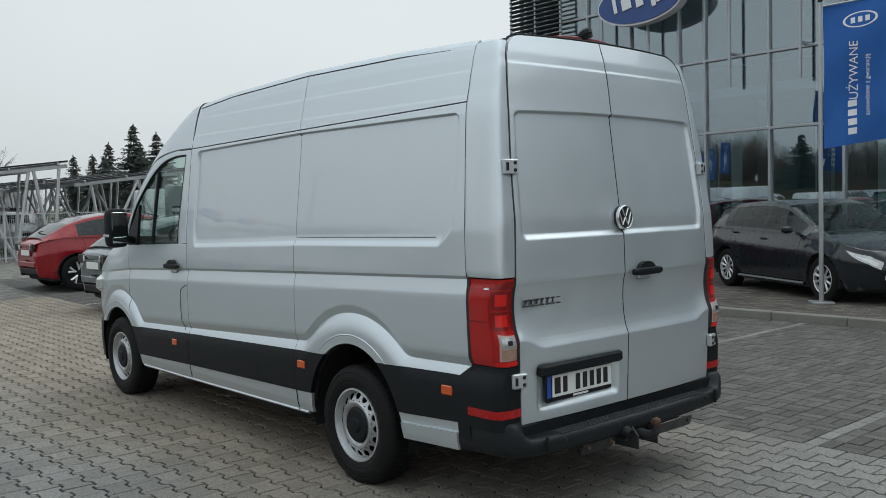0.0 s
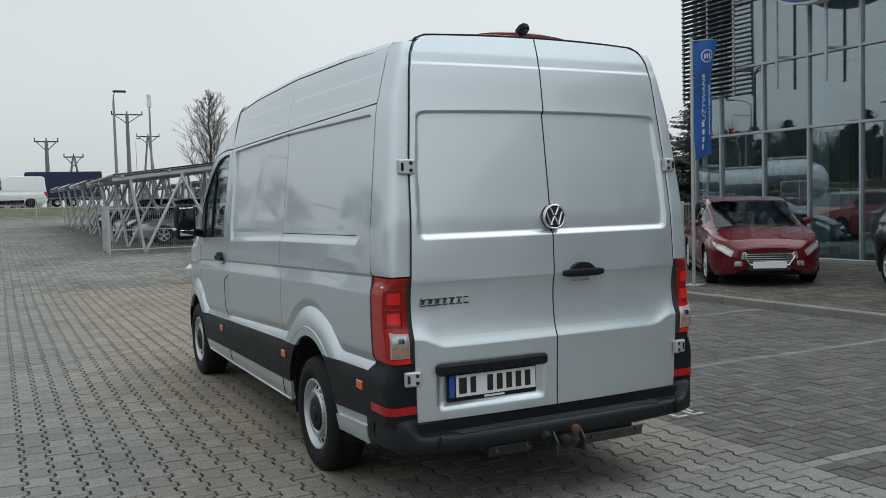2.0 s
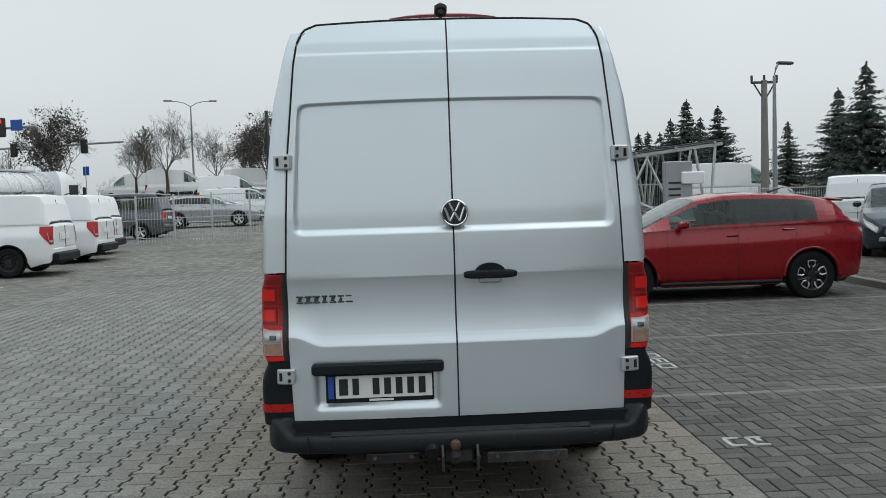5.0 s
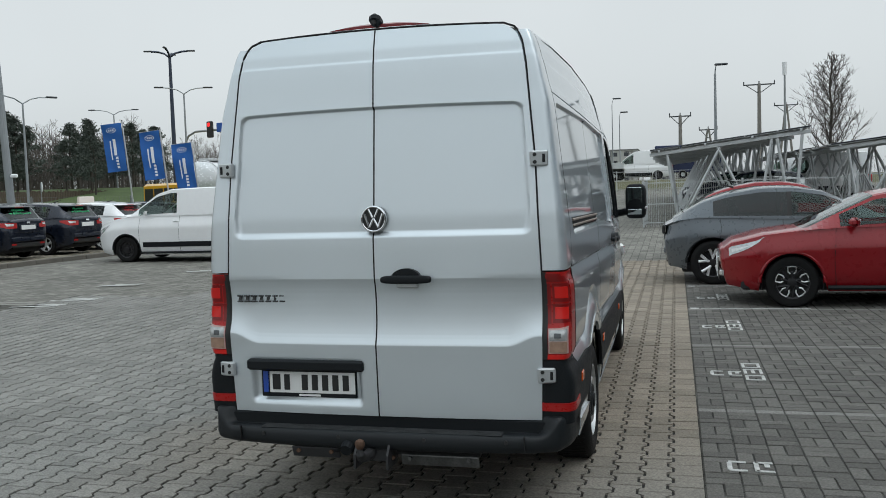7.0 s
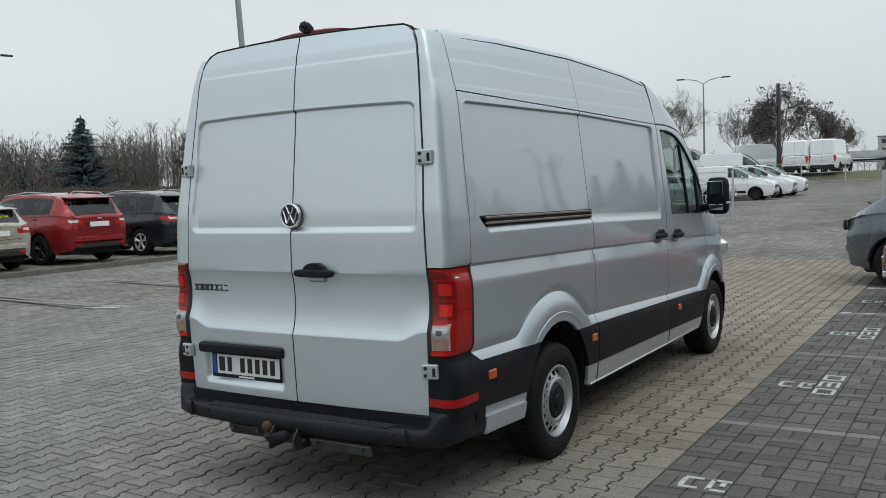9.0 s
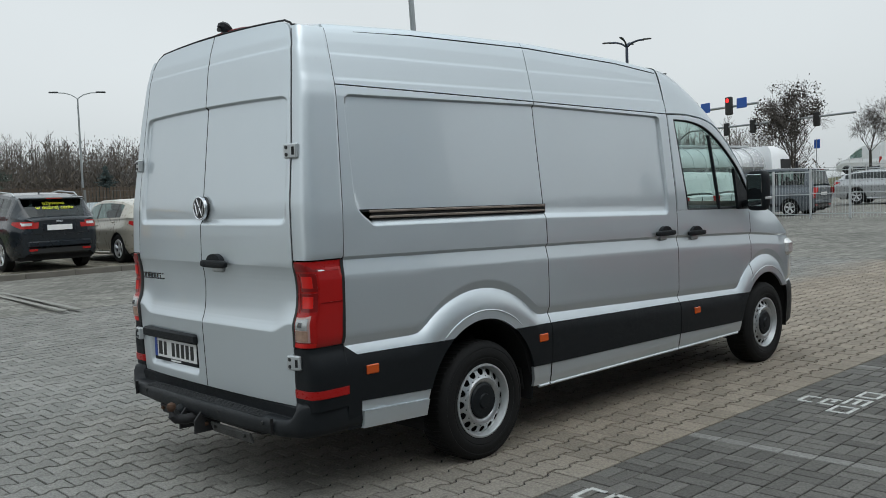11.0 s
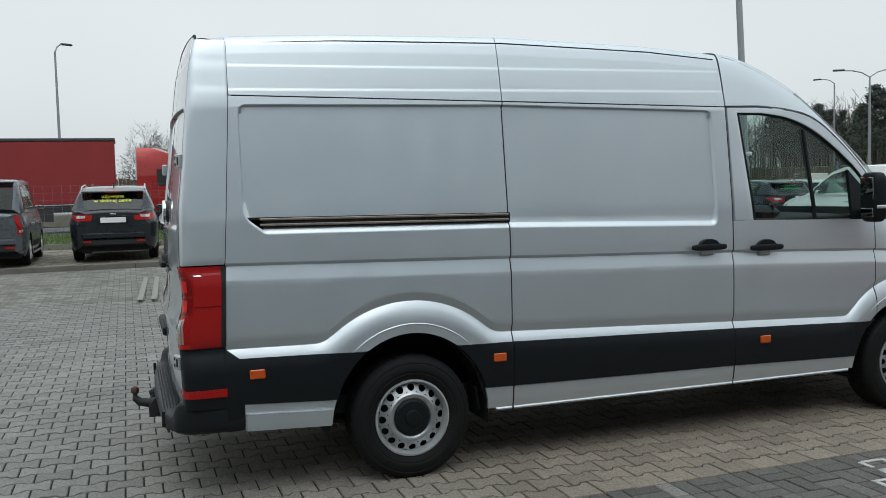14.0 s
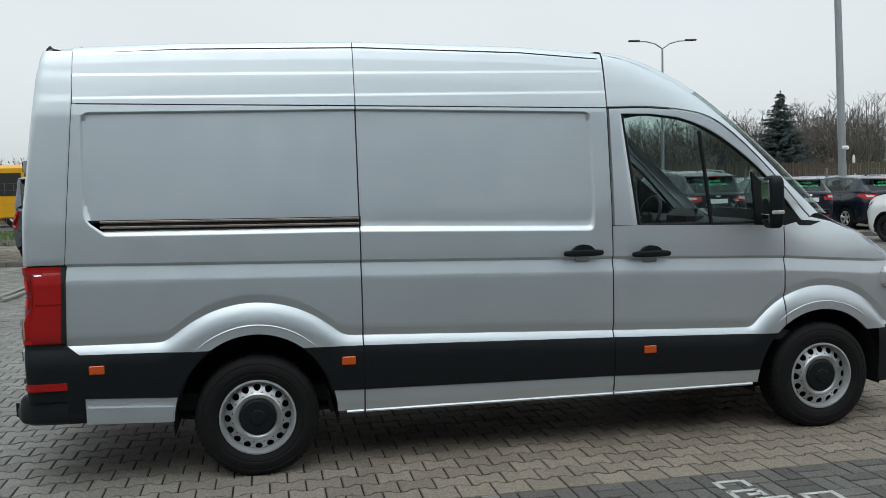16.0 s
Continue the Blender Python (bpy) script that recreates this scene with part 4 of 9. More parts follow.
for x, z in ((-0.118, 0.345), (-0.118, 0.40), (0.080, 0.345), (0.080, 0.40), (0.17, 0.345), (0.47, 0.345), (-0.25, 0.36), (-0.43, 0.36)):
    part("tow_bolt", Geo().lathe([(-0.012, 0.0), (-0.012, 0.011), (0.004, 0.012)], (x, 0.022, z), 6, "y"), RUST if x < 0.1 else WORN_STEEL, tow)
part("socket_cable", Geo().tube([(-0.15, 0.05, 0.40), (-0.22, 0.02, 0.365), (-0.28, 0.05, 0.375), (-0.34, 0.10, 0.40)], 0.009, 6), RUBBER, tow)

# ---- steel wheels ----
def steel_wheel(sgn, hub, x_out):
    """A wheel with tyre, steel rim with round holes, and a dark hub cap; sgn 1 faces +x."""
    c = (sgn * x_out, hub[0], hub[1])
    R, r0 = 0.352, 0.214
    tyre = Geo()
    f = lambda pr: [(sgn * a, r) for a, r in pr]
    tyre.lathe(f([(-0.215, r0), (-0.228, 0.26), (-0.222, 0.32), (-0.205, R - 0.006), (-0.19, R), (-0.04, R), (-0.02, R - 0.006), (-0.006, 0.330), (-0.001, 0.318), (0.000, 0.314), (-0.002, 0.311), (0.003, 0.300), (0.005, 0.275), (0.004, 0.262), (0.001, 0.258), (0.003, 0.254), (-0.001, 0.240), (-0.007, 0.228), (-0.016, r0)]), c, 64)
    wheel = part("wheel", tyre, RUBBER, van, "steel wheel with a black tyre", smooth=40)
    wheel.name = "tyre"
    tread = Geo()
    rows = []
    for k in range(240):
        t = 2 * math.pi * k / 240
        rr = R + (0.003 if k % 4 < 2 else -0.004)
        rows.append([(c[0] + sgn * q, c[1] + (rr if e else R - 0.006) * math.cos(t + w), c[2] + (rr if e else R - 0.006) * math.sin(t + w)) for q, e, w in ((-0.198, 0, 0), (-0.185, 1, 0.0), (-0.15, 1, 0.02), (-0.112, 1, 0.035), (-0.075, 1, 0.02), (-0.04, 1, 0.0), (-0.024, 0, 0))])
    tread.grid(rows + [rows[0]])
    part("tread", tread, RUBBER, wheel)
    rim = Geo()
    rim.lathe(f([(-0.02, r0 + 0.006), (-0.006, r0 + 0.004), (-0.004, 0.208), (-0.014, 0.203), (-0.034, 0.198), (-0.046, 0.190)]), c, 64)
    part("rim_edge", rim, STEEL, wheel, "silver steel rim", smooth=40)
    disc = Geo()
    n = 16
    for k in range(n):
        t0 = 2 * math.pi * k / n
        cell, hole = [], []
        m = 20
        for j in range(m):
            q = 2 * math.pi * j / m
            du, dr = math.cos(q), math.sin(q)
            w = max(abs(du), abs(dr))
            tt, rr = t0 + math.pi / n * du / w, 0.168 + 0.024 * dr / w
            dep = -0.042 + 0.026 * (0.192 - rr) / 0.048
            cell.append((c[0] + sgn * dep, c[1] + rr * math.cos(tt), c[2] + rr * math.sin(tt)))
            tt, rr = t0 + 0.122 * du * (1 + 0.12 * dr), 0.1705 + 0.0190 * dr
            dep = -0.042 + 0.026 * (0.192 - rr) / 0.048
            hole.append(((c[0] + sgn * dep), c[1] + rr * math.cos(tt), c[2] + rr * math.sin(tt)))
        back = [(p[0] - sgn * 0.005, p[1], p[2]) for p in hole]
        disc.grid([cell, hole, back], closed=True)
    disc.lathe(f([(-0.016, 0.144), (-0.008, 0.134), (-0.010, 0.120), (-0.016, 0.108), (-0.03, 0.10)]), c, 64)
    part("rim_disc", disc, RIM_STEEL, wheel, smooth=35)
    cap = Geo().lathe(f([(-0.04, 0.105), (-0.016, 0.104), (-0.006, 0.094), (-0.004, 0.07), (-0.004, 0.046), (0.006, 0.040), (0.008, 0.02), (0.008, 0.0)]), c, 40)
    part("hub_cap", cap, PLASTIC, wheel, "dark hub cap", smooth=35)
    # near-black disc put in for the dark seen through the rim holes
    g = Geo().lathe(f([(-0.20, r0), (-0.115, 0.195), (-0.11, 0.0)]), c, 40)
    part("brake_back", g, GAP, wheel)


for hub, xo in ((WHEEL_R, 0.962), (WHEEL_F, 0.925)):
    steel_wheel(1, hub, xo)
    steel_wheel(-1, hub, xo)

# cab inside
g = Geo()
g.box((0, 4.72, 1.20), (1.64, 0.55, 0.30), Matrix.Rotation(radians(-14), 3, "X"), 0.06)
g.box((0, 4.50, 1.30), (0.42, 0.16, 0.30), None, 0.05)
part("dashboard", g, INTERIOR, van, "dark dashboard", smooth=40)
for x in (-0.52, 0.20, 0.60):
    seat = part("seat", Geo().box((x, 3.98, 0.98), (0.46, 0.50, 0.18), None, 0.05), SEAT, van, "grey cloth cab seat", smooth=40)
    part("seat_back", Geo().box((x, 3.74, 1.32), (0.46, 0.14, 0.62), Matrix.Rotation(radians(10), 3, "X"), 0.05), SEAT, seat, smooth=40)
    part("head_rest", Geo().box((x, 3.69, 1.72), (0.26, 0.09, 0.16), None, 0.04), SEAT, seat, smooth=40)
g = Geo()
g.tube([(-0.5 + 0.19 * math.cos(t), 4.42 + 0.07 * math.sin(t), 1.36 + 0.175 * math.sin(t)) for t in np.linspace(0, 2 * math.pi, 29)], 0.014, 6)
g.tube([(-0.5, 4.42, 1.36), (-0.5, 4.62, 1.22)], 0.03, 6)
g.box((-0.5, 4.42, 1.36), (0.15, 0.05, 0.11), None, 0.02)
part("steering_wheel", g, INTERIOR, van)
part("bulkhead", Geo().box((0, 3.50, 1.55), (1.60, 0.03, 1.60), None, 0.005), INTERIOR, van)
part("cab_floor", Geo().box((0, 4.3, 0.62), (1.70, 1.6, 0.06), None, 0.01), INTERIOR, van)
part("head_lining", Geo().box((0, 3.78, 2.14), (1.50, 0.50, 0.05), None, 0.02), INTERIOR, van)

# ---- ground ----
def pattern_material(name, colour, mortar, w, h, swap, vary=0.25, rough=0.85, tint=None, scale2=0.35):
    """Paving seen from further off: blocks of w x h metres with joints."""
    m = bpy.data.materials.new(name)
    m.use_nodes = True
    n, l = m.node_tree.nodes, m.node_tree.links
    b = n["Principled BSDF"]
    tc, mp, br = n.new("ShaderNodeTexCoord"), n.new("ShaderNodeMapping"), n.new("ShaderNodeTexBrick")
    if swap:
        mp.inputs["Rotation"].default_value[2] = radians(90)
    l.new(tc.outputs["Object"], mp.inputs[0])
    l.new(mp.outputs[0], br.inputs["Vector"])
    br.inputs["Scale"].default_value, br.inputs["Brick Width"].default_value, br.inputs["Row Height"].default_value = 1.0, w, h
    br.inputs["Mortar Size"].default_value, br.inputs["Mortar Smooth"].default_value = 0.006, 0.3
    lo, hi = 1 - vary, 1 + vary
    br.inputs["Color1"].default_value = (*[c * lo for c in colour], 1)
    br.inputs["Color2"].default_value = (*[c * hi for c in colour], 1)
    br.inputs["Mortar"].default_value = (*mortar, 1)
    last = br.outputs[0]
    for sc, amount in ((scale2, 0.28), (4.0, 0.22), (40.0, 0.15)):
        t = n.new("ShaderNodeTexNoise")
        t.inputs["Scale"].default_value, t.inputs["Detail"].default_value = sc, 6
        l.new(tc.outputs["Object"], t.inputs["Vector"])
        mr = n.new("ShaderNodeMapRange")
        mr.inputs["From Min"].default_value, mr.inputs["From Max"].default_value = 0.25, 0.75
        mr.inputs["To Min"].default_value, mr.inputs["To Max"].default_value = 1 - amount, 1 + amount
        l.new(t.outputs[0], mr.inputs[0])
        mx = n.new("ShaderNodeMixRGB")
        mx.blend_type, mx.inputs[0].default_value = "MULTIPLY", 1.0
        l.new(last, mx.inputs[1])
        l.new(mr.outputs[0], mx.inputs[2])
        last = mx.outputs[0]
    l.new(last, b.inputs["Base Color"])
    b.inputs["Roughness"].default_value = rough
    b.inputs["Specular IOR Level"].default_value = 0.22
    bp = n.new("ShaderNodeBump")
    bp.inputs["Strength"].default_value, bp.inputs["Distance"].default_value = 0.6, 0.006
    l.new(br.outputs["Fac"], bp.inputs["Height"])
    bp.invert = True
    l.new(bp.outputs[0], b.inputs["Normal"])
    return m


def block_material(name, colour, tint, objrandom, vary=0.22):
    """Single blocks: each its own shade, with damp patches and a tinted run of blocks along the van's lane."""
    m = material(name, colour, 0.82, vary=0.15, scale=0.7, bump=0.55, bump_scale=110, spec=0.25, island=0 if objrandom else vary, objvary=vary if objrandom else 0)
    n, l = m.node_tree.nodes, m.node_tree.links
    b = n["Principled BSDF"]
    # coarse grit of the concrete face
    grit, gm, gx = n.new("ShaderNodeTexNoise"), n.new("ShaderNodeMapRange"), n.new("ShaderNodeMixRGB")
    grit.inputs["Scale"].default_value, grit.inputs["Detail"].default_value = 70.0, 4
    geo = n.new("ShaderNodeNewGeometry")
    l.new(geo.outputs["Position"], grit.inputs["Vector"])
    gm.inputs["From Min"].default_value, gm.inputs["From Max"].default_value = 0.3, 0.7
    gm.inputs["To Min"].default_value, gm.inputs["To Max"].default_value = 0.72, 1.22
    l.new(grit.outputs[0], gm.inputs[0])
    gx.blend_type, gx.inputs[0].default_value = "MULTIPLY", 1.0
    l.new(b.inputs["Base Color"].links[0].from_socket, gx.inputs[1])
    l.new(gm.outputs[0], gx.inputs[2])
    l.new(gx.outputs[0], b.inputs["Base Color"])
    if tint:
        src = b.inputs["Base Color"].links[0].from_socket
        g = n.new("ShaderNodeNewGeometry")
        sp = n.new("ShaderNodeSeparateXYZ")
        l.new(g.outputs["Position"], sp.inputs[0])
        rp = n.new("ShaderNodeValToRGB")
        rp.color_ramp.elements[0].position, rp.color_ramp.elements[0].color = 0.34, (0, 0, 0, 1)
        rp.color_ramp.elements[1].position, rp.color_ramp.elements[1].color = 0.47, (1, 1, 1, 1)
        e = rp.color_ramp.elements.new(0.84)
        e.color = (0.9, 0.9, 0.9, 1)
        e = rp.color_ramp.elements.new(0.97)
        e.color = (0, 0, 0, 1)
        mr = n.new("ShaderNodeMapRange")
        mr.inputs["From Min"].default_value, mr.inputs["From Max"].default_value = -5.0, 3.0
        nz = n.new("ShaderNodeTexNoise")
        nz.inputs["Scale"].default_value = 0.6
        l.new(g.outputs["Position"], nz.inputs["Vector"])
        ad = n.new("ShaderNodeMath")
        ad.operation = "MULTIPLY_ADD"
        ad.inputs[1].default_value, ad.inputs[2].default_value = 1.6, -0.8
        l.new(nz.outputs[0], ad.inputs[0])
        sm = n.new("ShaderNodeMath")
        l.new(sp.outputs[0], sm.inputs[0])
        l.new(ad.outputs[0], sm.inputs[1])
        l.new(sm.outputs[0], mr.inputs[0])
        l.new(mr.outputs[0], rp.inputs[0])
        mx = n.new("ShaderNodeMixRGB")
        mx.blend_type = "MULTIPLY"
        mx.inputs[2].default_value = (*tint, 1)
        my = n.new("ShaderNodeMapRange")
        my.interpolation_type = "SMOOTHSTEP"
        my.inputs["From Min"].default_value, my.inputs["From Max"].default_value = -0.8, 2.6
        l.new(sp.outputs[1], my.inputs[0])
        both = n.new("ShaderNodeMath")
        both.operation = "MULTIPLY"
        l.new(rp.outputs[0], both.inputs[0])
        l.new(my.outputs[0], both.inputs[1])
        l.new(both.outputs[0], mx.inputs[0])
        l.new(src, mx.inputs[1])
        l.new(mx.outputs[0], b.inputs["Base Color"])
    return m


GRASS = material("dry_winter_grass", (0.088, 0.085, 0.040), 0.95, vary=0.35, scale=0.5, bump=0.6, bump_scale=30)
VERGE = material("green_verge_grass", (0.055, 0.085, 0.022), 0.95, vary=0.3, scale=0.7, bump=0.6, bump_scale=30)
DIRT = material("bare_sandy_ground", (0.20, 0.165, 0.11), 0.95, vary=0.25, scale=1.5, bump=0.3, bump_scale=20)
ASPHALT = material("asphalt", (0.085, 0.087, 0.09), 0.85, vary=0.12, scale=0.7, bump=0.3, bump_scale=200)
SAND_JOINT = material("dark_joint_sand", (0.014, 0.013, 0.011), 0.95, vary=0.3, scale=20)
GREY_PAVING = pattern_material("grey_block_paving", (0.172, 0.166, 0.148), (0.05, 0.047, 0.042), 0.2, 0.16, True)
DARK_PAVING = pattern_material("dark_block_paving", (0.092, 0.088, 0.083), (0.04, 0.038, 0.035), 0.2, 0.1, False)
ROW_PAVING = pattern_material("pale_brown_block_paving", (0.185, 0.165, 0.130), (0.022, 0.026, 0.016), 0.26, 0.14, True, vary=0.5)
BROWN_PAVING = pattern_material("brown_block_paving", (0.118, 0.104, 0.090), (0.04, 0.037, 0.033), 0.2, 0.1, True, vary=0.4)
DARK_CONCRETE = material("weathered_kerb_concrete", (0.125, 0.115, 0.10), 0.9, vary=0.2, scale=3, bump=0.4, bump_scale=60)
CONCRETE = material("kerb_concrete", (0.20, 0.19, 0.17), 0.9, vary=0.18, scale=3, bump=0.4, bump_scale=60)
WHITE_PAINT = material("worn_white_road_paint", (0.46, 0.46, 0.445), 0.8, vary=0.35, scale=14)


FAINT_PAINT = material("faint_white_road_paint", (0.215, 0.21, 0.19), 0.85, vary=0.25, scale=9)


def sheet(name, x0, y0, x1, y1, z, mat, label, thick=0.0, step=2.0):
    """A level-following sheet of ground or paving, with an edge when thick > 0."""
    def lines(a, b):
        near = [v for v in np.arange(-64, 100, step) if a < v < b]
        return [a] + near + [b]
    xs, ys = lines(x0, x1), lines(y0, y1)
    g = Geo().grid([[(x, y, terrain(x, y) + z) for y in ys] for x in xs], flip=True)
    if thick:
        for a, b in (((x0, y0), (x0, y1)), ((x0, y1), (x1, y1)), ((x1, y1), (x1, y0)), ((x1, y0), (x0, y0))):
            pts = [(a[0] + (b[0] - a[0]) * q / 20, a[1] + (b[1] - a[1]) * q / 20) for q in range(21)]
            g.grid([[(x, y, terrain(x, y) + z - d) for d in (thick, 0)] for x, y in pts])
    return tagged(link(name, g, mat, smooth="all" if not thick else False), label, name.replace("_", " "), kind="structure")


sheet("ground", -1500, -1500, 1500, 1500, -0.03, GRASS, "dry winter grass reaching to the horizon")
sheet("pavement", -14.4, -40, 6.92, 67, -0.012, GREY_PAVING, "grey concrete block paving of the yard")
sheet("pavement_bays", 1.61, -40, 6.92, 19.5, -0.006, DARK_PAVING, "dark block paving of the parking bays")
sheet("pavement_forecourt", 7.06, -40, 40, 15.8, 0.10, BROWN_PAVING, "raised brownish block paving before the showroom", 0.14)
sheet("pavement_back", 7.06, 15.8, 40, 67, 0.0, GREY_PAVING, "grey paving behind the gate")
sheet("pavement_row", -20.9, -40, -14.35, 40, 0.09, ROW_PAVING, "raised block paving under a row of parked cars", 0.13)
sheet("pavement_west", -17.4, 40, -14.3, 67, -0.008, GREY_PAVING, "grey paving at the yard's far corner")
sheet("grass_verge", -33.4, -40, -20.95, 42, 0.05, VERGE, "green grass verge between fence and road")
sheet("road", -45, -200, -33.5, 200, -0.01, ASPHALT, "grey asphalt road")
sheet("road_cross", -120, 44, -16.4, 66, -0.012, ASPHALT, "grey asphalt crossing road")
sheet("ground_dirt", -5.5, 62.5, 2.0, 67.0, -0.015, DIRT, "bare sandy ground at the edge of the field")
for yy in np.arange(-60, 44, 9.0):
    sheet("lane_mark", -39.3, yy, -39.15, yy + 4, -0.004, WHITE_PAINT, "white dashed lane mark")

# kerbs, stone by stone
def kerb_run(name, p0, p1, z, label):
    top = empty(name, label, "kerb")
    stone = CONCRETE if name == "kerb_forecourt" else DARK_CONCRETE
    tagged(top, kind="structure")
    me = None
    n = int(math.hypot(p1[0] - p0[0], p1[1] - p0[1]))
    rz = math.atan2(p0[0] - p1[0], p1[1] - p0[1])
    for k in range(n):
        if me is None:
            ob = part("kerb_stone", Geo().box((0, 0.5, (z - 0.10) / 2), (0.14, 0.992, z + 0.10), None, 0.012), stone, top)
            me = ob.data
        else:
            ob = new("kerb_stone", me)
            ob.parent = top
        x, y = p0[0] + (p1[0] - p0[0]) * k / n, p0[1] + (p1[1] - p0[1]) * k / n
        ob.matrix_basis = on(x, y, 0, math.degrees(rz))
    return top


kerb_run("kerb_forecourt", (6.99, -14), (6.99, 16), 0.115, "pale concrete kerb along the raised forecourt")
kerb_run("kerb_row", (-14.28, -22), (-14.42, 30), 0.105, "pale concrete kerb before the parked cars")

# painted bay marks
def mark(x, y, w, h, rz=0.0, mat=None):
    g = Geo().box((0, 0, 0), (w, h, 0.004))
    ob = link("bay_mark", g, mat or WHITE_PAINT)
    ob.matrix_basis = on(x, y, 0.0072, rz)
    tagged(ob, "worn white painted bay mark on paving", "road marking", "bay marks", "structure")


for y in (1.22, 3.86, 6.46, 9.1):
    # two narrow strokes groups, then a block of three stacked shapes
    for k in range(2):
        mark(1.755 + 0.15 * k, y, 0.028, 0.13 + 0.05 * k)
        mark(1.80 + 0.15 * k, y + 0.08, 0.10, 0.030)
        mark(1.80 + 0.15 * k, y - 0.08, 0.10, 0.030)
        if k:
            mark(1.965, y + 0.035, 0.030, 0.08)
    if y > 2:
        for k in range(3):
            yy = y - 0.17 + 0.26 * k
            mark(2.035, yy, 0.026, 0.20)
            mark(2.165, yy, 0.026, 0.20)
            mark(2.10, yy + 0.085, 0.12, 0.030)
            if k != 1:
                mark(2.10, yy - 0.085, 0.12, 0.030)
            else:
                mark(2.10, yy, 0.030, 0.16)
for y in (8.0, 10.62, 13.25):
    mark(1.69, y, 0.11, 0.10)
    mark(2.45, y, 1.35, 0.045)
for x, y in ((-8.3, 5.0), (-8.3, 7.6), (-8.2, 8.4), (-8.8, 10.5), (-8.6, 13.3)):
    mark(x, y, 0.75, 0.10, 15)
    mark(x + 0.1, y + 0.22, 0.55, 0.08, 15)
for y in (-5.2, -2.55, 0.12, 2.55, 5.0, 7.6):
    mark(-10.8, y, 5.2, 0.085, -2.5, FAINT_PAINT)
    mark(-10.8, y + 0.2, 5.2, 0.085, -2.5, FAINT_PAINT)

# ---- single paving blocks near the van ----
GREY_BLOCK = block_material("grey_block", (0.204, 0.200, 0.186), (1.22, 1.05, 0.90), False, 0.14)
GREY_BLOCK_ONE = block_material("grey_block_single", (0.204, 0.200, 0.186), (1.22, 1.05, 0.90), True, 0.14)
DARK_BLOCK = block_material("dark_block", (0.116, 0.110, 0.101), None, False, 0.24)
DARK_BLOCK_ONE = block_material("dark_block_single", (0.116, 0.110, 0.101), None, True, 0.24)
PALE_BLOCK = block_material("pale_block", (0.20, 0.194, 0.182), None, False, 0.15)


def outline_block(poly, top, ch=0.007, depth=0.03):
    """Points and faces of one block with a chamfered top edge."""
    cx, cy = sum(p[0] for p in poly) / len(poly), sum(p[1] for p in poly) / len(poly)
    k = len(poly)
    hi = [(x - math.copysign(min(ch, abs(x - cx)), x - cx), y - math.copysign(min(ch, abs(y - cy)), y - cy), top) for x, y in poly]
    mid = [(x, y, top - ch * 0.8) for x, y in poly]
    low = [(x, y, top - depth) for x, y in poly]
    f = [tuple(range(k))]
    for a in (0, k):
        f += [(a + i, a + k + i, a + k + (i + 1) % k, a + (i + 1) % k) for i in range(k)]
    return hi + mid + low, f


HALF, W1, W2 = 0.0951, 0.0876, 0.0574
DOUBLE_T = [(W1, -HALF), (W1, -0.063), (W2, -0.038), (W2, 0.038), (W1, 0.063), (W1, HALF), (-W1, HALF), (-W1, 0.063), (-W2, 0.038), (-W2, -0.038), (-W1, -0.063), (-W1, -HALF)]
rng = random.Random(5)
bp, bf = outline_block(DOUBLE_T, 0.0, 0.004)
bp = np.array(bp)
sp_, sf = outline_block([(0.099, -HALF), (0.099, HALF)] + DOUBLE_T[6:], 0.0, 0.004)
sp_ = np.array(sp_)
field, singles = Geo(), []
ncol = 62
for i in range(-1, ncol):
    x = 1.34 - 0.160 * i
    for j in range(101):
        y = -5.0 + 0.2 * j + (0.1 if i % 2 else 0.0)
        dz, tilt = rng.uniform(-0.0015, 0.0025), rng.uniform(-0.01, 0.01)
        if -1.75 < x < 1.3 and -2.75 < y < 0.25:
            singles.append((x, y, terrain(x, y) + 0.004 + dz, tilt))
            continue
        if y > 9 and x < -6.5:
            continue
        q = (bp if i >= 0 else sp_) + np.array((x, y, terrain(x, y) + 0.004 + dz))
        q[:, 2] += tilt * (q[:, 0] - x)
        field.add(q, bf if i >= 0 else sf)
pav = empty("pavement_blocks", "grey double-T concrete paving blocks with dark joints", "pavement")
tagged(pav, kind="structure")
ob = part("paving_block_field", field, GREY_BLOCK, pav)
tagged(ob, kind="stuff")
one = None
for x, y, z, tilt in singles:
    if one is None:
        g = Geo().add(bp, bf)
        one = part("paving_block", g, GREY_BLOCK_ONE, pav)
        ob = one
    else:
        ob = new("paving_block", one.data)
        ob.parent = pav
    ob.location, ob.rotation_euler = (x, y, z), (tilt, tilt * 0.7, 0)
sheet("joint_bed", -6.5, -5.05, 1.60, 15.2, -0.006, SAND_JOINT, "dark sand in the paving joints", step=0.5)
sheet("joint_bed_west", 1.34 - 0.16 * 62, -5.05, -6.5, 9.0, -0.006, SAND_JOINT, "dark sand in the western paving joints", step=0.5)
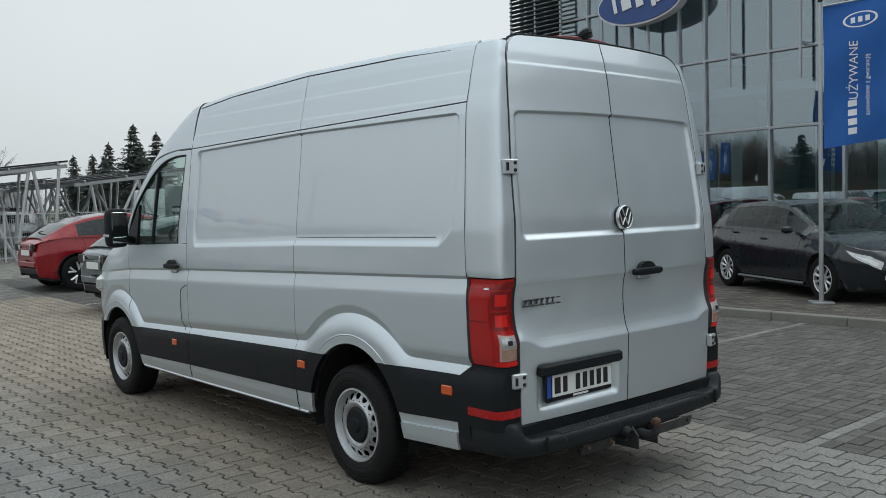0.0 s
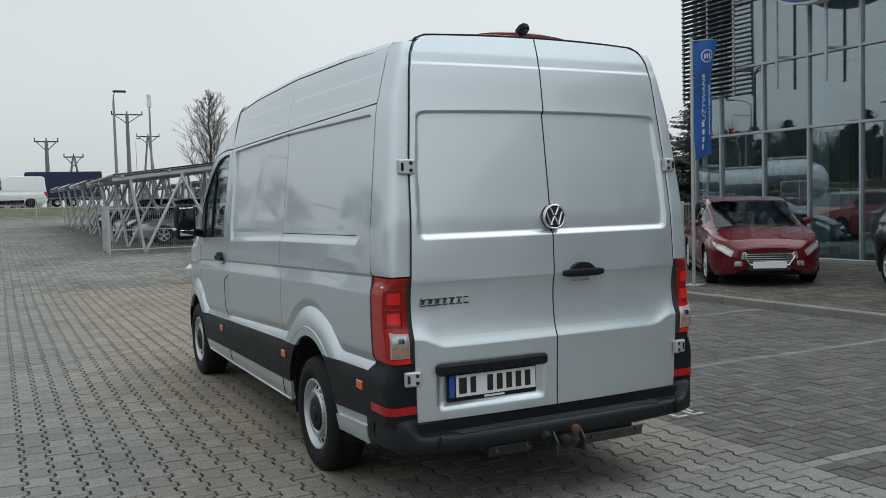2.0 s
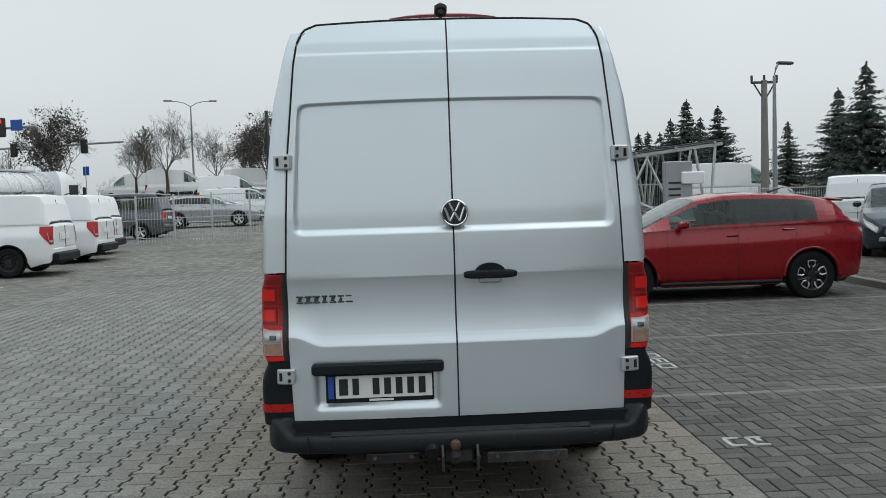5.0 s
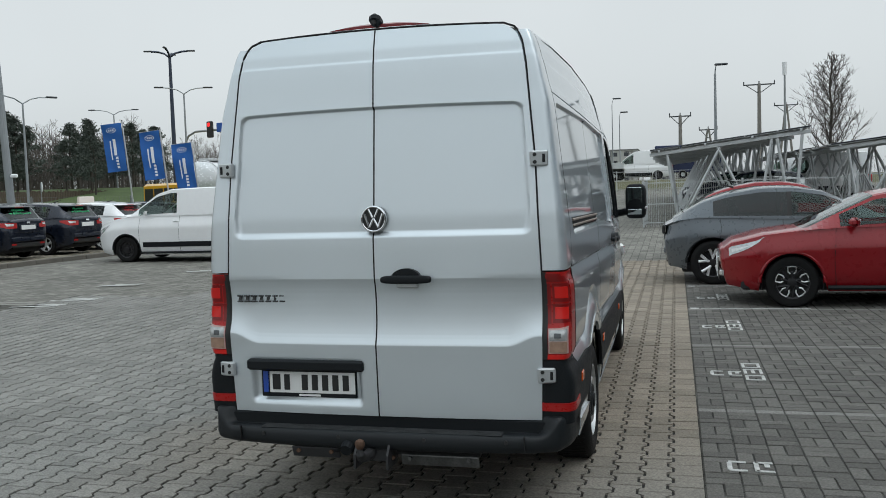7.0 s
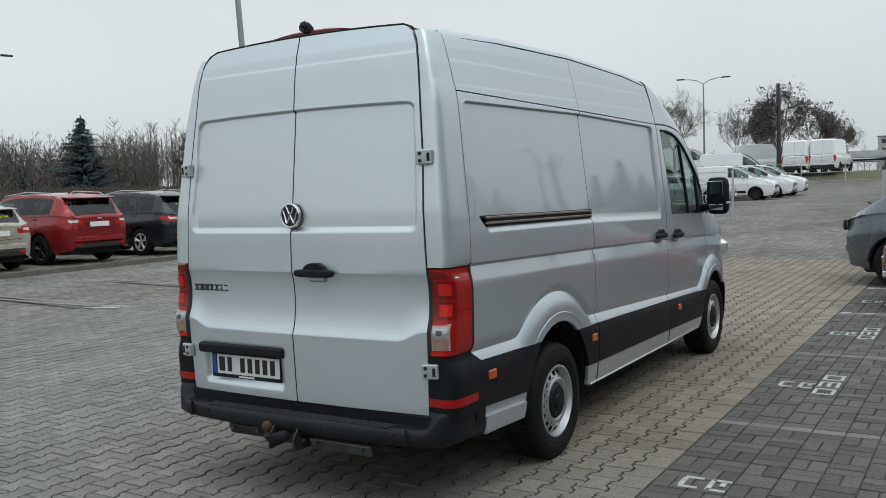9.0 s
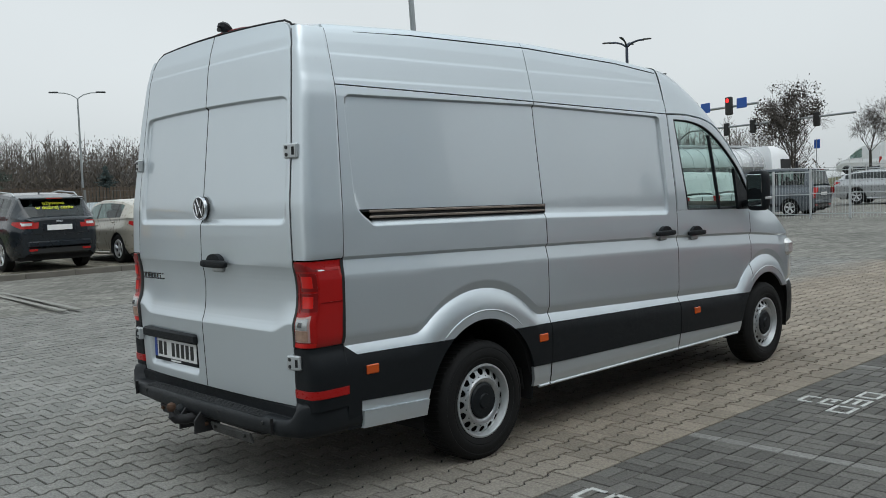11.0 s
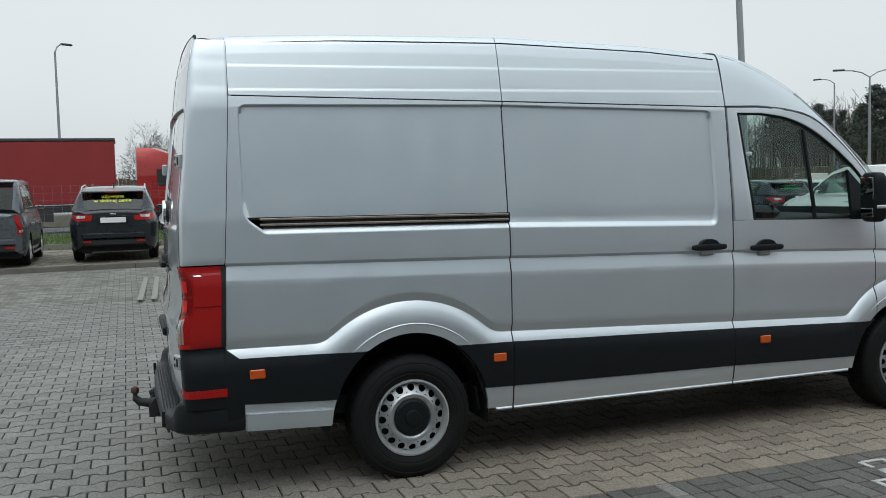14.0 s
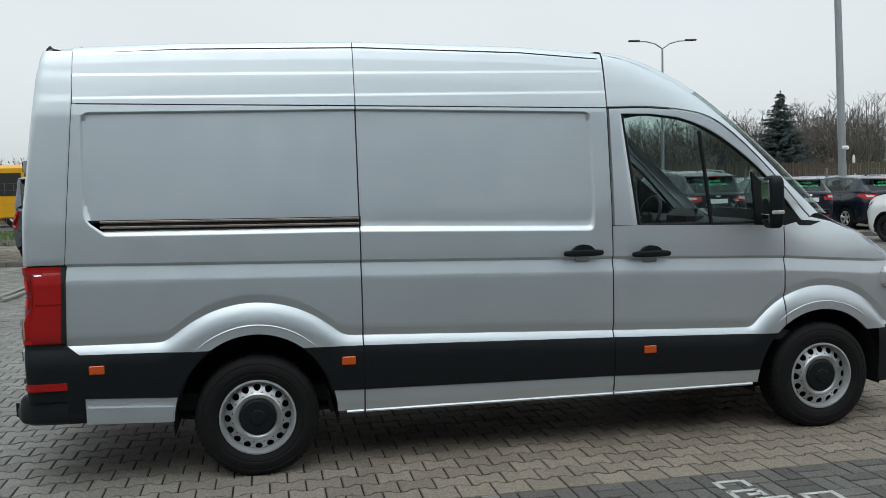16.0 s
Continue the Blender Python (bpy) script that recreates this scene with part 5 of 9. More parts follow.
# dark bays in basket pattern
dark, pale, dsing = Geo(), Geo(), []
hp, hf = outline_block([(0.0957, -0.0455), (0.0957, 0.0455), (-0.0957, 0.0455), (-0.0957, -0.0455)], 0.0, 0.004)
vp = np.array([(-y, x, z) for x, y, z in hp])
hp = np.array(hp)
for i in range(27):
    x = 1.705 + 0.2 * i
    for j in range(85):
        y = -5.0 + 0.2 * j
        flat = (i + j) % 2 == 0
        pale_side = {-2.8: -0.05, -0.2: 0.05, 2.6: -0.05, 5.2: 0.05, 8.0: -0.05, 10.6: 0.05}.get(round(y, 1))
        z0 = terrain(x, y)
        for s in (-0.05, 0.05):
            dz = z0 + 0.003 + rng.uniform(-0.002, 0.003)
            single = x < 3.6 and -0.6 < y < 1.7
            if pale_side:
                (pale if s == pale_side else dark).add(hp + np.array((x, y + s, dz)), hf)
            elif flat and single:
                dsing.append((x, y + s, dz, 0))
            elif flat:
                dark.add(hp + np.array((x, y + s, dz)), hf)
            elif single:
                dsing.append((x + s, y, dz, 90))
            else:
                dark.add(vp + np.array((x + s, y, dz)), hf)
tagged(part("dark_block_field", dark, DARK_BLOCK, pav), kind="stuff")
tagged(part("bay_line_blocks", pale, PALE_BLOCK, pav), kind="stuff")
one = None
for x, y, z, r in dsing:
    if one is None:
        one = ob = part("dark_paving_block", Geo().add(hp, hf), DARK_BLOCK_ONE, pav)
    else:
        ob = new("dark_paving_block", one.data)
        ob.parent = pav
    ob.matrix_basis = pose(x, y, z, 0, 0, r)

# ---- cars ----
def paint(name, colour, metal=0.3, rough=0.3):
    return material(name, colour, rough, metal, vary=0.03, scale=1.5, coat=0.75, spec=0.2)


RED_PAINT = paint("red_car_paint", (0.245, 0.005, 0.010), 0.1)
WINE_PAINT = paint("wine_red_car_paint", (0.13, 0.006, 0.011), 0.1)
BLACK_PAINT = paint("black_car_paint", (0.012, 0.016, 0.021), 0.1)
GREY_PAINT = paint("grey_car_paint", (0.10, 0.115, 0.13), 0.4)
BLUE_PAINT = paint("dark_blue_car_paint", (0.018, 0.032, 0.046), 0.2)
NAVY_PAINT = paint("navy_car_paint", (0.010, 0.014, 0.026))
WHITE_CAR = paint("white_car_paint", (0.80, 0.81, 0.82), 0.0, 0.35)
BEIGE_PAINT = paint("pale_gold_car_paint", (0.42, 0.39, 0.33), 0.3)
SILVER_CAR = paint("silver_car_paint", (0.40, 0.41, 0.42), 0.5)
CAR_GLASS = glass_material("dark_car_glass", (0.12, 0.14, 0.14), 0.05, 0.02, (0.9, 0.93, 0.93))
CLEAR_GLASS = glass_material("clear_car_glass", (0.44, 0.52, 0.49), 0.038, 0.02, (0.9, 0.93, 0.93))
BRIGHT_ALLOY = material("bright_machined_alloy", (0.78, 0.79, 0.80), 0.3, 0.5)
ALLOY = material("alloy_wheel", (0.60, 0.61, 0.62), 0.35, 0.6)
HEAD_LENS = material("headlight_glass", (0.50, 0.51, 0.52), 0.12, 0.5, vary=0.35, scale=18, coat=1.0)
BLACK_ALLOY = material("black_alloy_wheel", (0.02, 0.02, 0.022), 0.35, 0.3)
CABIN = material("cabin_dark", (0.02, 0.02, 0.022), 0.9)
BLUE_PLATE = material("blue_plate", (0.03, 0.20, 0.55), 0.4)
GREEN_TEXT = material("green_sticker", (0.03, 0.55, 0.20), 0.5)
SIGN_PALE = material("pale_sign_board", (0.62, 0.55, 0.50), 0.5)
YELLOW_TEXT = material("yellow_sticker", (0.75, 0.78, 0.03), 0.5)


def words(text, size, mat, parent, m, name="lettering"):
    cu = bpy.data.curves.new(name, "FONT")
    cu.body, cu.size, cu.align_x, cu.align_y = text, size, "CENTER", "CENTER"
    cu.extrude = 0.001
    cu.materials.append(mat)
    ob = new(name, cu)
    ob.parent = parent
    ob.matrix_basis = m
    return ob


def car(name, label, spec, body, at, group="", rim=None, alloys=5, plate=None, sticker=None, clad=False, details=True, two_tone=False):
    """A car from its outline. Local +y is the front, z up, origin on the ground at the middle."""
    L, W, wb, fo, R = spec["L"], spec["W"], spec["wb"], spec["fo"], spec["R"]
    deck, roof = spec["deck"], spec["roof"]
    top = empty(name, label, spec.get("cat", "car"), group, at)
    Y = lambda d: L / 2 - d
    hubs = (fo, fo + wb)
    gc = spec.get("gc", 0.19)
    blunt = spec.get("blunt", 0.0)

    def half(d):
        f = max(0, (0.75 - d) / 0.75)
        r = max(0, (d - (L - 0.55)) / 0.55)
        return W / 2 * (1 - (0.38 - blunt * 2) * f ** 3.0 - (spec.get("rear_round", 0.17) - blunt * 1.2) * r ** 2.6)

    def low(d):
        z = gc + 0.05 * sstep(0.5, 0.0, d) + 0.10 * sstep(L - 0.6, L, d)
        for h in hubs:
            q = (R + 0.055) ** 2 - (d - h) ** 2
            if q > 0:
                z = max(z, R + math.sqrt(q))
        return z

    def dk(d):
        return interp(d, [p[0] for p in deck], [p[1] for p in deck])

    def rf(d):
        return interp(d, [p[0] for p in roof], [p[1] for p in roof])

    def tuck(d, z):
        # the bumpers draw in towards the ground
        dn = min(max((dk(d) - z) / max(dk(d) - gc, 0.1), 0), 1)
        return Y(d) - 0.09 * max(0, 1 - d / 0.4) * dn ** 2.2 + max(0, 1 - (L - d) / 0.4) * (0.12 * max(0, dn - 0.35) ** 1.5 + spec.get("lean", 0.05) * max(0, 0.35 - dn))

    def side_pt(d, v, off=0.0):
        w, zl, zd = half(d), low(d), dk(d)
        zd = max(zd, zl + 0.08)
        z = zl + (zd - zl) * v
        a = (z - gc) / max(dk(d) - gc, 0.1)
        x = w * (0.955 + 0.045 * math.sin(min(max(a, 0), 1) * math.pi * 0.9)) - w * 0.045 * sstep(0.72, 1.0, a) + 0.012 * sstep(0.60, 0.66, a) * sstep(0.80, 0.70, a)
        x -= 0.06 * sstep(0.16, 0.0, a) * (low(d) < gc + 0.2)
        return (x + off, tuck(d, z), z)

    ds = sorted(set([round(v, 3) for v in np.concatenate([np.linspace(0, 0.3, 11), np.linspace(0.3, L - 0.3, 56), np.linspace(L - 0.3, L, 11)])] + [round(h + s * (R + 0.054), 3) for h in hubs for s in (-1, 1)]))
    vs = [0, 0.08, 0.2, 0.35, 0.5, 0.62, 0.68, 0.75, 0.82, 0.9, 0.96, 1.0]
    g = Geo()
    rows = []
    for d in ds:
        r = [side_pt(d, v) for v in vs]
        xt, zt = r[-1][0], r[-1][2]
        inside = roof[0][0] + 0.15 < d < roof[-1][0] - 0.02
        crown = -0.06 if inside else 0.045
        r += [(xt * 0.97, Y(d), zt + (-0.02 if inside else 0.010)), (xt * 0.80, Y(d), zt + crown * 0.5), (xt * 0.5, Y(d), zt + crown * 0.85), (0, Y(d), zt + crown)]
        rows.append([(-p[0], p[1], p[2]) for p in r] + [p for p in r[::-1]][1:])
    g.grid(rows)
    n = len(rows[0])
    for row, flip in ((rows[0], False), (rows[-1], True)):
        k = len(g.v)
        cz = sum(p[2] for p in row) / n
        rings = [row] + [[(p[0] * a, p[1] + (-e if flip else e), cz + (p[2] - cz) * b) for p in row] for a, b, e in ((0.96, 0.96, 0.026), (0.88, 0.88, 0.043), (0.76, 0.78, 0.05))]
        g.grid(rings)
        g.f.append(tuple(range(k + 3 * n, k + 4 * n)))
    part("body", g, body, top, "", smooth=42)
    # glasshouse
    gs = [d for d in np.linspace(roof[0][0], roof[-1][0], 48)]
    ss = [0, 0.10, 0.3, 0.5, 0.7, 0.88, 1.0]
    P = []
    for d in gs:
        w, zd, zr = half(d) * 0.945, dk(d) - 0.004, max(rf(d), dk(d) + 0.004)
        fall = spec.get("tumble", 0.20)
        P.append([(w * (1 - fall * s ** 1.25), Y(d), zd + (zr - zd) * s) for s in ss] + [(w * (1 - fall) * 0.93, Y(d), zr + 0.018), (w * (1 - fall) * 0.6, Y(d), zr + 0.034), (0, Y(d), zr + 0.042)])
    H0 = max(z for _, z in roof)
    shell, ws, rw, sw, pil, lid = {1: Geo(), -1: Geo()}, Geo(), Geo(), {}, {}, Geo()
    g0, g1 = spec["glass"][0][0], spec["glass"][-1][1]
    glass_at = spec["glass"]
    for i in range(len(gs) - 1):
        d = (gs[i] + gs[i + 1]) / 2
        slope = (rf(gs[i + 1]) - rf(gs[i])) / (gs[i + 1] - gs[i])
        tall = rf(d) - dk(d)
        for j in range(len(P[0]) - 1):
            for sgn in (1, -1):
                q = [(sgn * p[0], p[1], p[2]) for p in (P[i][j], P[i + 1][j], P[i + 1][j + 1], P[i][j + 1])]
                if sgn < 0:
                    q = q[::-1]
                if j < 6:
                    isglass = 1 <= j <= 4 and tall > 0.10 and any(a < d < b for a, b in glass_at)
                    (sw.setdefault((sgn, [k for k, (a, b) in enumerate(glass_at) if a < d < b][0]), Geo()) if isglass else pil.setdefault((sgn, len([1 for a, b in glass_at if b < d])), Geo()) if 1 <= j <= 4 and g0 < d < g1 else shell[sgn]).add(q, [(0, 1, 2, 3)])
                elif slope > 0.28 and d < L * 0.5 and j >= 6:
                    ws.add(q, [(0, 1, 2, 3)])
                elif slope < spec.get("rear_slope", -0.55) and d > L * 0.5 and j >= 7 and spec.get("rearglass", True):
                    rw.add(q, [(0, 1, 2, 3)])
                else:
                    (lid if j >= 7 else shell[sgn]).add(q, [(0, 1, 2, 3)])
    for gg in pil.values():
        part("window_pillar", gg, BLACK_INK, top, "black window pillar", smooth=35)
    for sgn in (1, -1):
        part("roof_frame", shell[sgn], body, top, "", smooth=35)
    part("roof_panel", lid, spec.get("roof_paint", body), top, "", smooth=35)
    tinted = spec.get("tinted", False)
    for nm, gg, mt in [("windscreen", ws, CLEAR_GLASS), ("rear_window", rw, CAR_GLASS)] + [("side_window", q, CAR_GLASS if tinted and key[1] > 0 else CLEAR_GLASS) for key, q in sw.items()]:
        if gg.f:
            part(nm, gg, mt, top, "dark tinted glass" if mt is CAR_GLASS else "clear reflecting glass", smooth=True).visible_shadow = False
    # cabin: lining under the glass, dashboard, seats and wheel
    dl = np.linspace(roof[0][0] + 0.25, roof[-1][0] - 0.12, 14)
    lining = [[(k * half(d) * 0.90, Y(d), dk(d) - e) for k, e in ((-0.98, 0.07), (-1, 0.008), (-0.5, 0.008), (0, 0.008), (0.5, 0.008), (1, 0.008), (0.98, 0.07))] for d in dl]
    cabin = part("cabin_interior", Geo().grid(lining), CABIN, top, "dark cabin lining")
    df = roof[0][0] + 0.42
    part("dashboard", Geo().box((0, Y(df), dk(df) + 0.015), (W * 0.72, 0.34, 0.05), None, 0.02), INTERIOR, cabin)
    part("steering_wheel", Geo().tube([(0.36 + 0.17 * math.cos(t), Y(df + 0.30) + 0.05 * math.sin(t), dk(df) + 0.03 + 0.13 * math.sin(t)) for t in np.linspace(-0.6, math.pi + 0.6, 15)], 0.014, 5), BLACK_INK, cabin)
    dsa = glass_at[0][1] - 0.05
    backs = [(dsa, sgn * W * 0.19, 0.46) for sgn in (1, -1)]
    if len(glass_at) > 1:
        backs += [(min(glass_at[1][1] + 0.02, roof[-1][0] - 0.75), sgn * W * 0.19, 0.58) for sgn in (1, -1)]
    for d, x, wd in backs:
        up = min(0.24, rf(d) - dk(d) - 0.22)
        if up > 0.06:
            part("seat_back", Geo().box((x, Y(d), dk(d) + up / 2 - 0.03), (wd, 0.12, up + 0.06), Matrix.Rotation(radians(-12), 3, "X"), 0.04), SEAT, cabin, "grey seat back", smooth=40)
            part("headrest", Geo().box((x, Y(d) - 0.03, dk(d) + up + 0.07), (0.26, 0.09, 0.15), None, 0.04), SEAT, cabin, "", smooth=40)
    # wheels
    for d in hubs:
        for sgn in (1, -1):
            c = (sgn * (half(d) - 0.015), Y(d), R)
            ff = lambda pr: [(sgn * a, r) for a, r in pr]
            rr = R * 0.66
            ty = part("wheel", Geo().lathe(ff([(-0.20, rr), (-0.21, R * 0.85), (-0.19, R), (-0.03, R), (-0.005, R * 0.93), (0.0, R * 0.80), (-0.012, rr)]), c, 36), RUBBER, top, "", smooth=40)
            rg = Geo().lathe(ff([(-0.012, rr), (-0.004, rr - 0.004), (-0.012, rr - 0.018), (-0.05, rr - 0.024)]), c, 36)
            face = Geo() if two_tone else rg
            P_ = lambda r, t, dx: Vector((c[0] - sgn * dx, c[1] + r * math.cos(t), c[2] + r * math.sin(t)))
            if alloys == 0:
                # pressed steel disc with round holes left between the webs
                rg.lathe(ff([(-0.05, rr - 0.024), (-0.075, rr * 0.86)]), c, 36)
                rg.lathe(ff([(-0.075, rr * 0.62), (-0.045, rr * 0.48), (-0.05, rr * 0.32), (-0.02, rr * 0.30), (-0.02, 0.0)]), c, 36)
                for k in range(12):
                    t = 2 * math.pi * k / 12
                    rg.tube([P_(rr * 0.60, t, 0.073), P_(rr * 0.88, t, 0.075)], 0.020, 4)
            for k in range(alloys):
                t = 2 * math.pi * k / alloys + 0.3
                w5 = 5 / alloys
                if two_tone == "petal":
                    rg.tube([P_(0.05, t, 0.040), P_(rr - 0.01, t + 0.63, 0.026)], [0.024, 0.016], 4)
                    rg.tube([P_(0.05, t, 0.042), P_(rr * 0.62, t, 0.034)], [0.030, 0.022], 4)
                    face.tube([P_(rr * 0.50, t - 0.20, 0.024), P_(rr * 0.66, t - 0.34, 0.018), P_(rr * 0.93, t - 0.26, 0.012), P_(rr * 0.95, t, 0.012), P_(rr * 0.93, t + 0.26, 0.012), P_(rr * 0.66, t + 0.34, 0.018), P_(rr * 0.50, t + 0.20, 0.024)], 0.0105, 4)
                elif two_tone:
                    for dv in (-0.24, 0.24):
                        face.tube([P_(0.05, t, 0.034), P_(rr * 0.45, t + dv * 0.35, 0.028), P_(rr - 0.006, t + dv, 0.012)], [0.014, 0.020, 0.026], 4)
                        rg.tube([P_(0.05, t + 0.63, 0.055), P_(rr - 0.01, t + 0.63 + dv * 0.3, 0.04)], 0.012, 4)
                else:
                    for dv in (-0.11 * w5, 0.11 * w5):
                        rg.tube([P_(0.05, t + dv * 0.5, 0.035), P_(rr - 0.01, t + dv * 1.25, 0.016)], [0.022 * w5, 0.017 * w5], 4)
            rg.lathe(ff([(-0.05, 0.065), (-0.02, 0.06), (-0.015, 0.03), (-0.015, 0.0)]), c, 16)
            part("rim", rg, BLACK_ALLOY if two_tone else rim or ALLOY, ty, "", smooth=40)
            if two_tone:
                part("machined_spoke", face, BRIGHT_ALLOY, ty, "bright machined spokes", smooth=40)
            # black backing stands for the shade behind the spokes
            part("brake_disc", Geo().lathe(ff([(-0.10, rr), (-0.07, rr * 0.9), (-0.07, 0.0)]), c, 24), BLACK_INK, ty)
            hs = Geo()
            rws = []
            for x in (half(d) * 0.985, half(d) * 0.6):
                rws.append([(sgn * x, c[1] + (R + 0.052) * math.cos(t), R + (R + 0.052) * math.sin(t)) for t in np.linspace(-0.3, math.pi + 0.3, 22)])
            rws.append([(sgn * half(d) * 0.58, c[1], R)] * 22)
            hs.grid(rws)
            part("wheel_housing", hs, CABIN, top)
            if clad:
                tr = Geo().tube([(sgn * (half(d + (R + 0.06) * math.cos(t)) * 0.985), c[1] - (R + 0.062) * math.cos(t), R + (R + 0.062) * math.sin(t)) for t in np.linspace(0.0, math.pi, 20)], 0.022, 6)
                part("arch_trim", tr, clad if clad is not True else PLASTIC, top)
    part("underbody", Geo().box((0, 0, gc + 0.09), (W * 0.84, L * 0.9, 0.16), None, 0.03), CABIN, top)
    def patch(nm, mat, d0, d1, v0, v1, off=0.006, lab="", shear=0.0):
        for sgn in (1, -1):
            rws = []
            for d in np.linspace(d0, d1, 8):
                k = (d - d0) / (d1 - d0)
                rws.append([(sgn * p[0], p[1], p[2]) for p in (side_pt(d, min(1, v0 + (v1 - v0) * u + shear * k), off) for u in np.linspace(0, 1, 5))])
            part(nm, Geo().grid(rws, flip=sgn > 0), mat, top, lab, smooth=True)
    h0, h1 = spec.get("head", (0.0, 0.42))
    hv0, hv1 = spec.get("headv", (0.66, 0.89))
    def lens(nm, mat, d0, d1, v0, v1, tip, off):
        for sgn in (1, -1):
            rws = []
            for d in np.linspace(d0, d1, 12):
                k = (d - d0) / (d1 - d0)
                lo_, hi_ = v0 + (tip - v0) * k ** 1.4, v1 + (tip - v1) * k ** 3
                rws.append([(sgn * p[0], p[1], p[2]) for p in (side_pt(d, lo_ + (hi_ - lo_) * u, off) for u in np.linspace(0, 1, 6))])
            part(nm, Geo().grid(rws, flip=sgn > 0), mat, top, "clear headlight", smooth=True)
    lens("headlight", HEAD_LENS, h0 + 0.005, h1, hv0, hv1, hv1 + 0.02, 0.008)
    lens("headlight_reflector", CLEAR_LENS, h0 + 0.04, h0 + (h1 - h0) * 0.62, hv0 + 0.06, hv1 - 0.06, hv1 - 0.05, 0.012)
    t0 = spec.get("tail", (L - 0.26, L))[0]
    tv = spec.get("tailv", (0.72, 0.93))
    if not spec.get("bars"):
        tall = tv[0] < 0.6
        zl0, zl1 = (gc + (dk(L) - gc) * tv[0], dk(L) - 0.02) if tall else (dk(L) - 0.19, dk(L) - 0.045)
        ends = ((1.0, 0.0), (0.985, 0.012), (0.96, 0.026), (0.92, 0.035), (0.88, 0.043), (0.82, 0.047), (0.76, 0.05), (0.68, 0.05), (0.58, 0.05))
        for sgn in (1, -1):
            for nm, mat, cut, near, k0, k1, off in (("tail_light", RED_LENS, t0, 0.88 if tall else 0.58, 0.0, 1.0, 0.010), ("reversing_light", CLEAR_LENS, L - 0.04, 0.76 if not tall else 0.90, 0.12 if tall else 0.42, 0.24 if tall else 0.80, 0.015)):
                rws = []
                for d in np.linspace(cut, L, 8):
                    q = (d - cut) / (L - cut)
                    row_ = []
                    for u in np.linspace(k0, k1, 4):
                        z = zl0 + (zl1 - zl0) * (1 - (1 - u) * (0.35 + 0.65 * q))
                        v = (z - low(d)) / max(dk(d) - low(d), 0.1)
                        p = side_pt(d, v, off)
                        row_.append((sgn * p[0], p[1], z))
                    rws.append(row_)
                for a_, e_ in ends:
                    if a_ >= near and a_ < 1:
                        rws.append([(p[0] * a_, p[1] - e_ - off, p[2]) for p in rws[7]])
                part(nm, Geo().grid(rws, flip=sgn < 0), mat, top, "red tail light" if nm == "tail_light" else "clear reversing light", smooth=50)
    if spec.get("moulding"):
        m0, m1 = spec["moulding"]
        patch("side_moulding", PLASTIC, hubs[0] + R + 0.16, hubs[1] - R - 0.14, m0, m1, 0.010, "black side moulding")
    # front face
    yf = L / 2 + 0.052
    zc = dk(0.0)
    fw = half(0) * 0.9
    gw, gt, gb = fw * spec.get("grille_w", 0.80), zc - spec.get("grille_top", 0.07), zc - spec.get("grille_low", 0.27)
    hexa = [(-gw, gt), (gw, gt), (gw * 0.98, gt - 0.05), (gw * 0.74, gb), (-gw * 0.74, gb), (-gw * 0.98, gt - 0.05)]
    grille = part("grille", Geo().prism(hexa, 0.02, Matrix(((1, 0, 0, 0), (0, 0, 1, yf - 0.012), (0, 1, 0, 0), (0, 0, 0, 1)))), BLACK_INK, top, "black grille in a chrome frame")
    part("grille_frame", Geo().tube([(x, yf + 0.008, z) for x, z in hexa[2:] + hexa[:1]][:4], 0.013, 6), CHROME, grille)
    for k in range(5):
        q = (k + 0.7) / 5.6
        wk = gw * (0.96 - 0.2 * q)
        part("grille_bar", Geo().box((0, yf + 0.010, gt + (gb - gt) * q), (wk * 2, 0.010, 0.007), None, 0.002), STEEL, grille)
    part("lower_intake", Geo().box((0, yf - 0.004, gc + 0.16), (fw * 1.3, 0.02, 0.12), None, 0.008), BLACK_INK, top)
    part("front_plate", Geo().box((0, yf + 0.018, zc - 0.27), (0.52, 0.012, 0.112), None, 0.004), plate or WHITE_PLATE, top)
    for sgn in (1, -1):
        part("headlight_inner", Geo().pillow((sgn * fw * 0.86, yf - 0.045, zc - 0.115), (fw * 0.40, 0.07, 0.125), Matrix.Rotation(-sgn * radians(20), 3, "Z") @ Matrix.Rotation(-sgn * radians(7), 3, "Y")), HEAD_LENS, top, "clear headlight", smooth="all")
        part("fog_light", Geo().box((sgn * fw * 0.95, yf - 0.03, gc + 0.22), (0.13, 0.04, 0.09), Matrix.Rotation(-sgn * radians(20), 3, "Z"), 0.03), HEAD_LENS, top)
    # rear face
    yr = -L / 2 - 0.052
    zr = dk(L)
    rwid = half(L) * 0.9
    part("rear_plate", Geo().box((0, yr - 0.004, spec.get("plate_z", zr - 0.18)), (0.52, 0.012, 0.112), None, 0.004), plate or WHITE_PLATE, top)
    part("rear_bumper", Geo().box((0, yr + 0.045, gc + 0.36), (rwid * 1.96, 0.10, 0.16), None, 0.04), body, top, "", smooth=40)
    part("rear_valance", Geo().box((0, yr + 0.085, gc + 0.22), (rwid * 1.86, 0.10, 0.17), None, 0.04), PLASTIC if clad else BLACK_INK, top, "black lower bumper")
    part("number_recess", Geo().box((0, yr + 0.006, spec.get("plate_z", zr - 0.18) + 0.01), (0.66, 0.014, 0.17), None, 0.006), body, top)
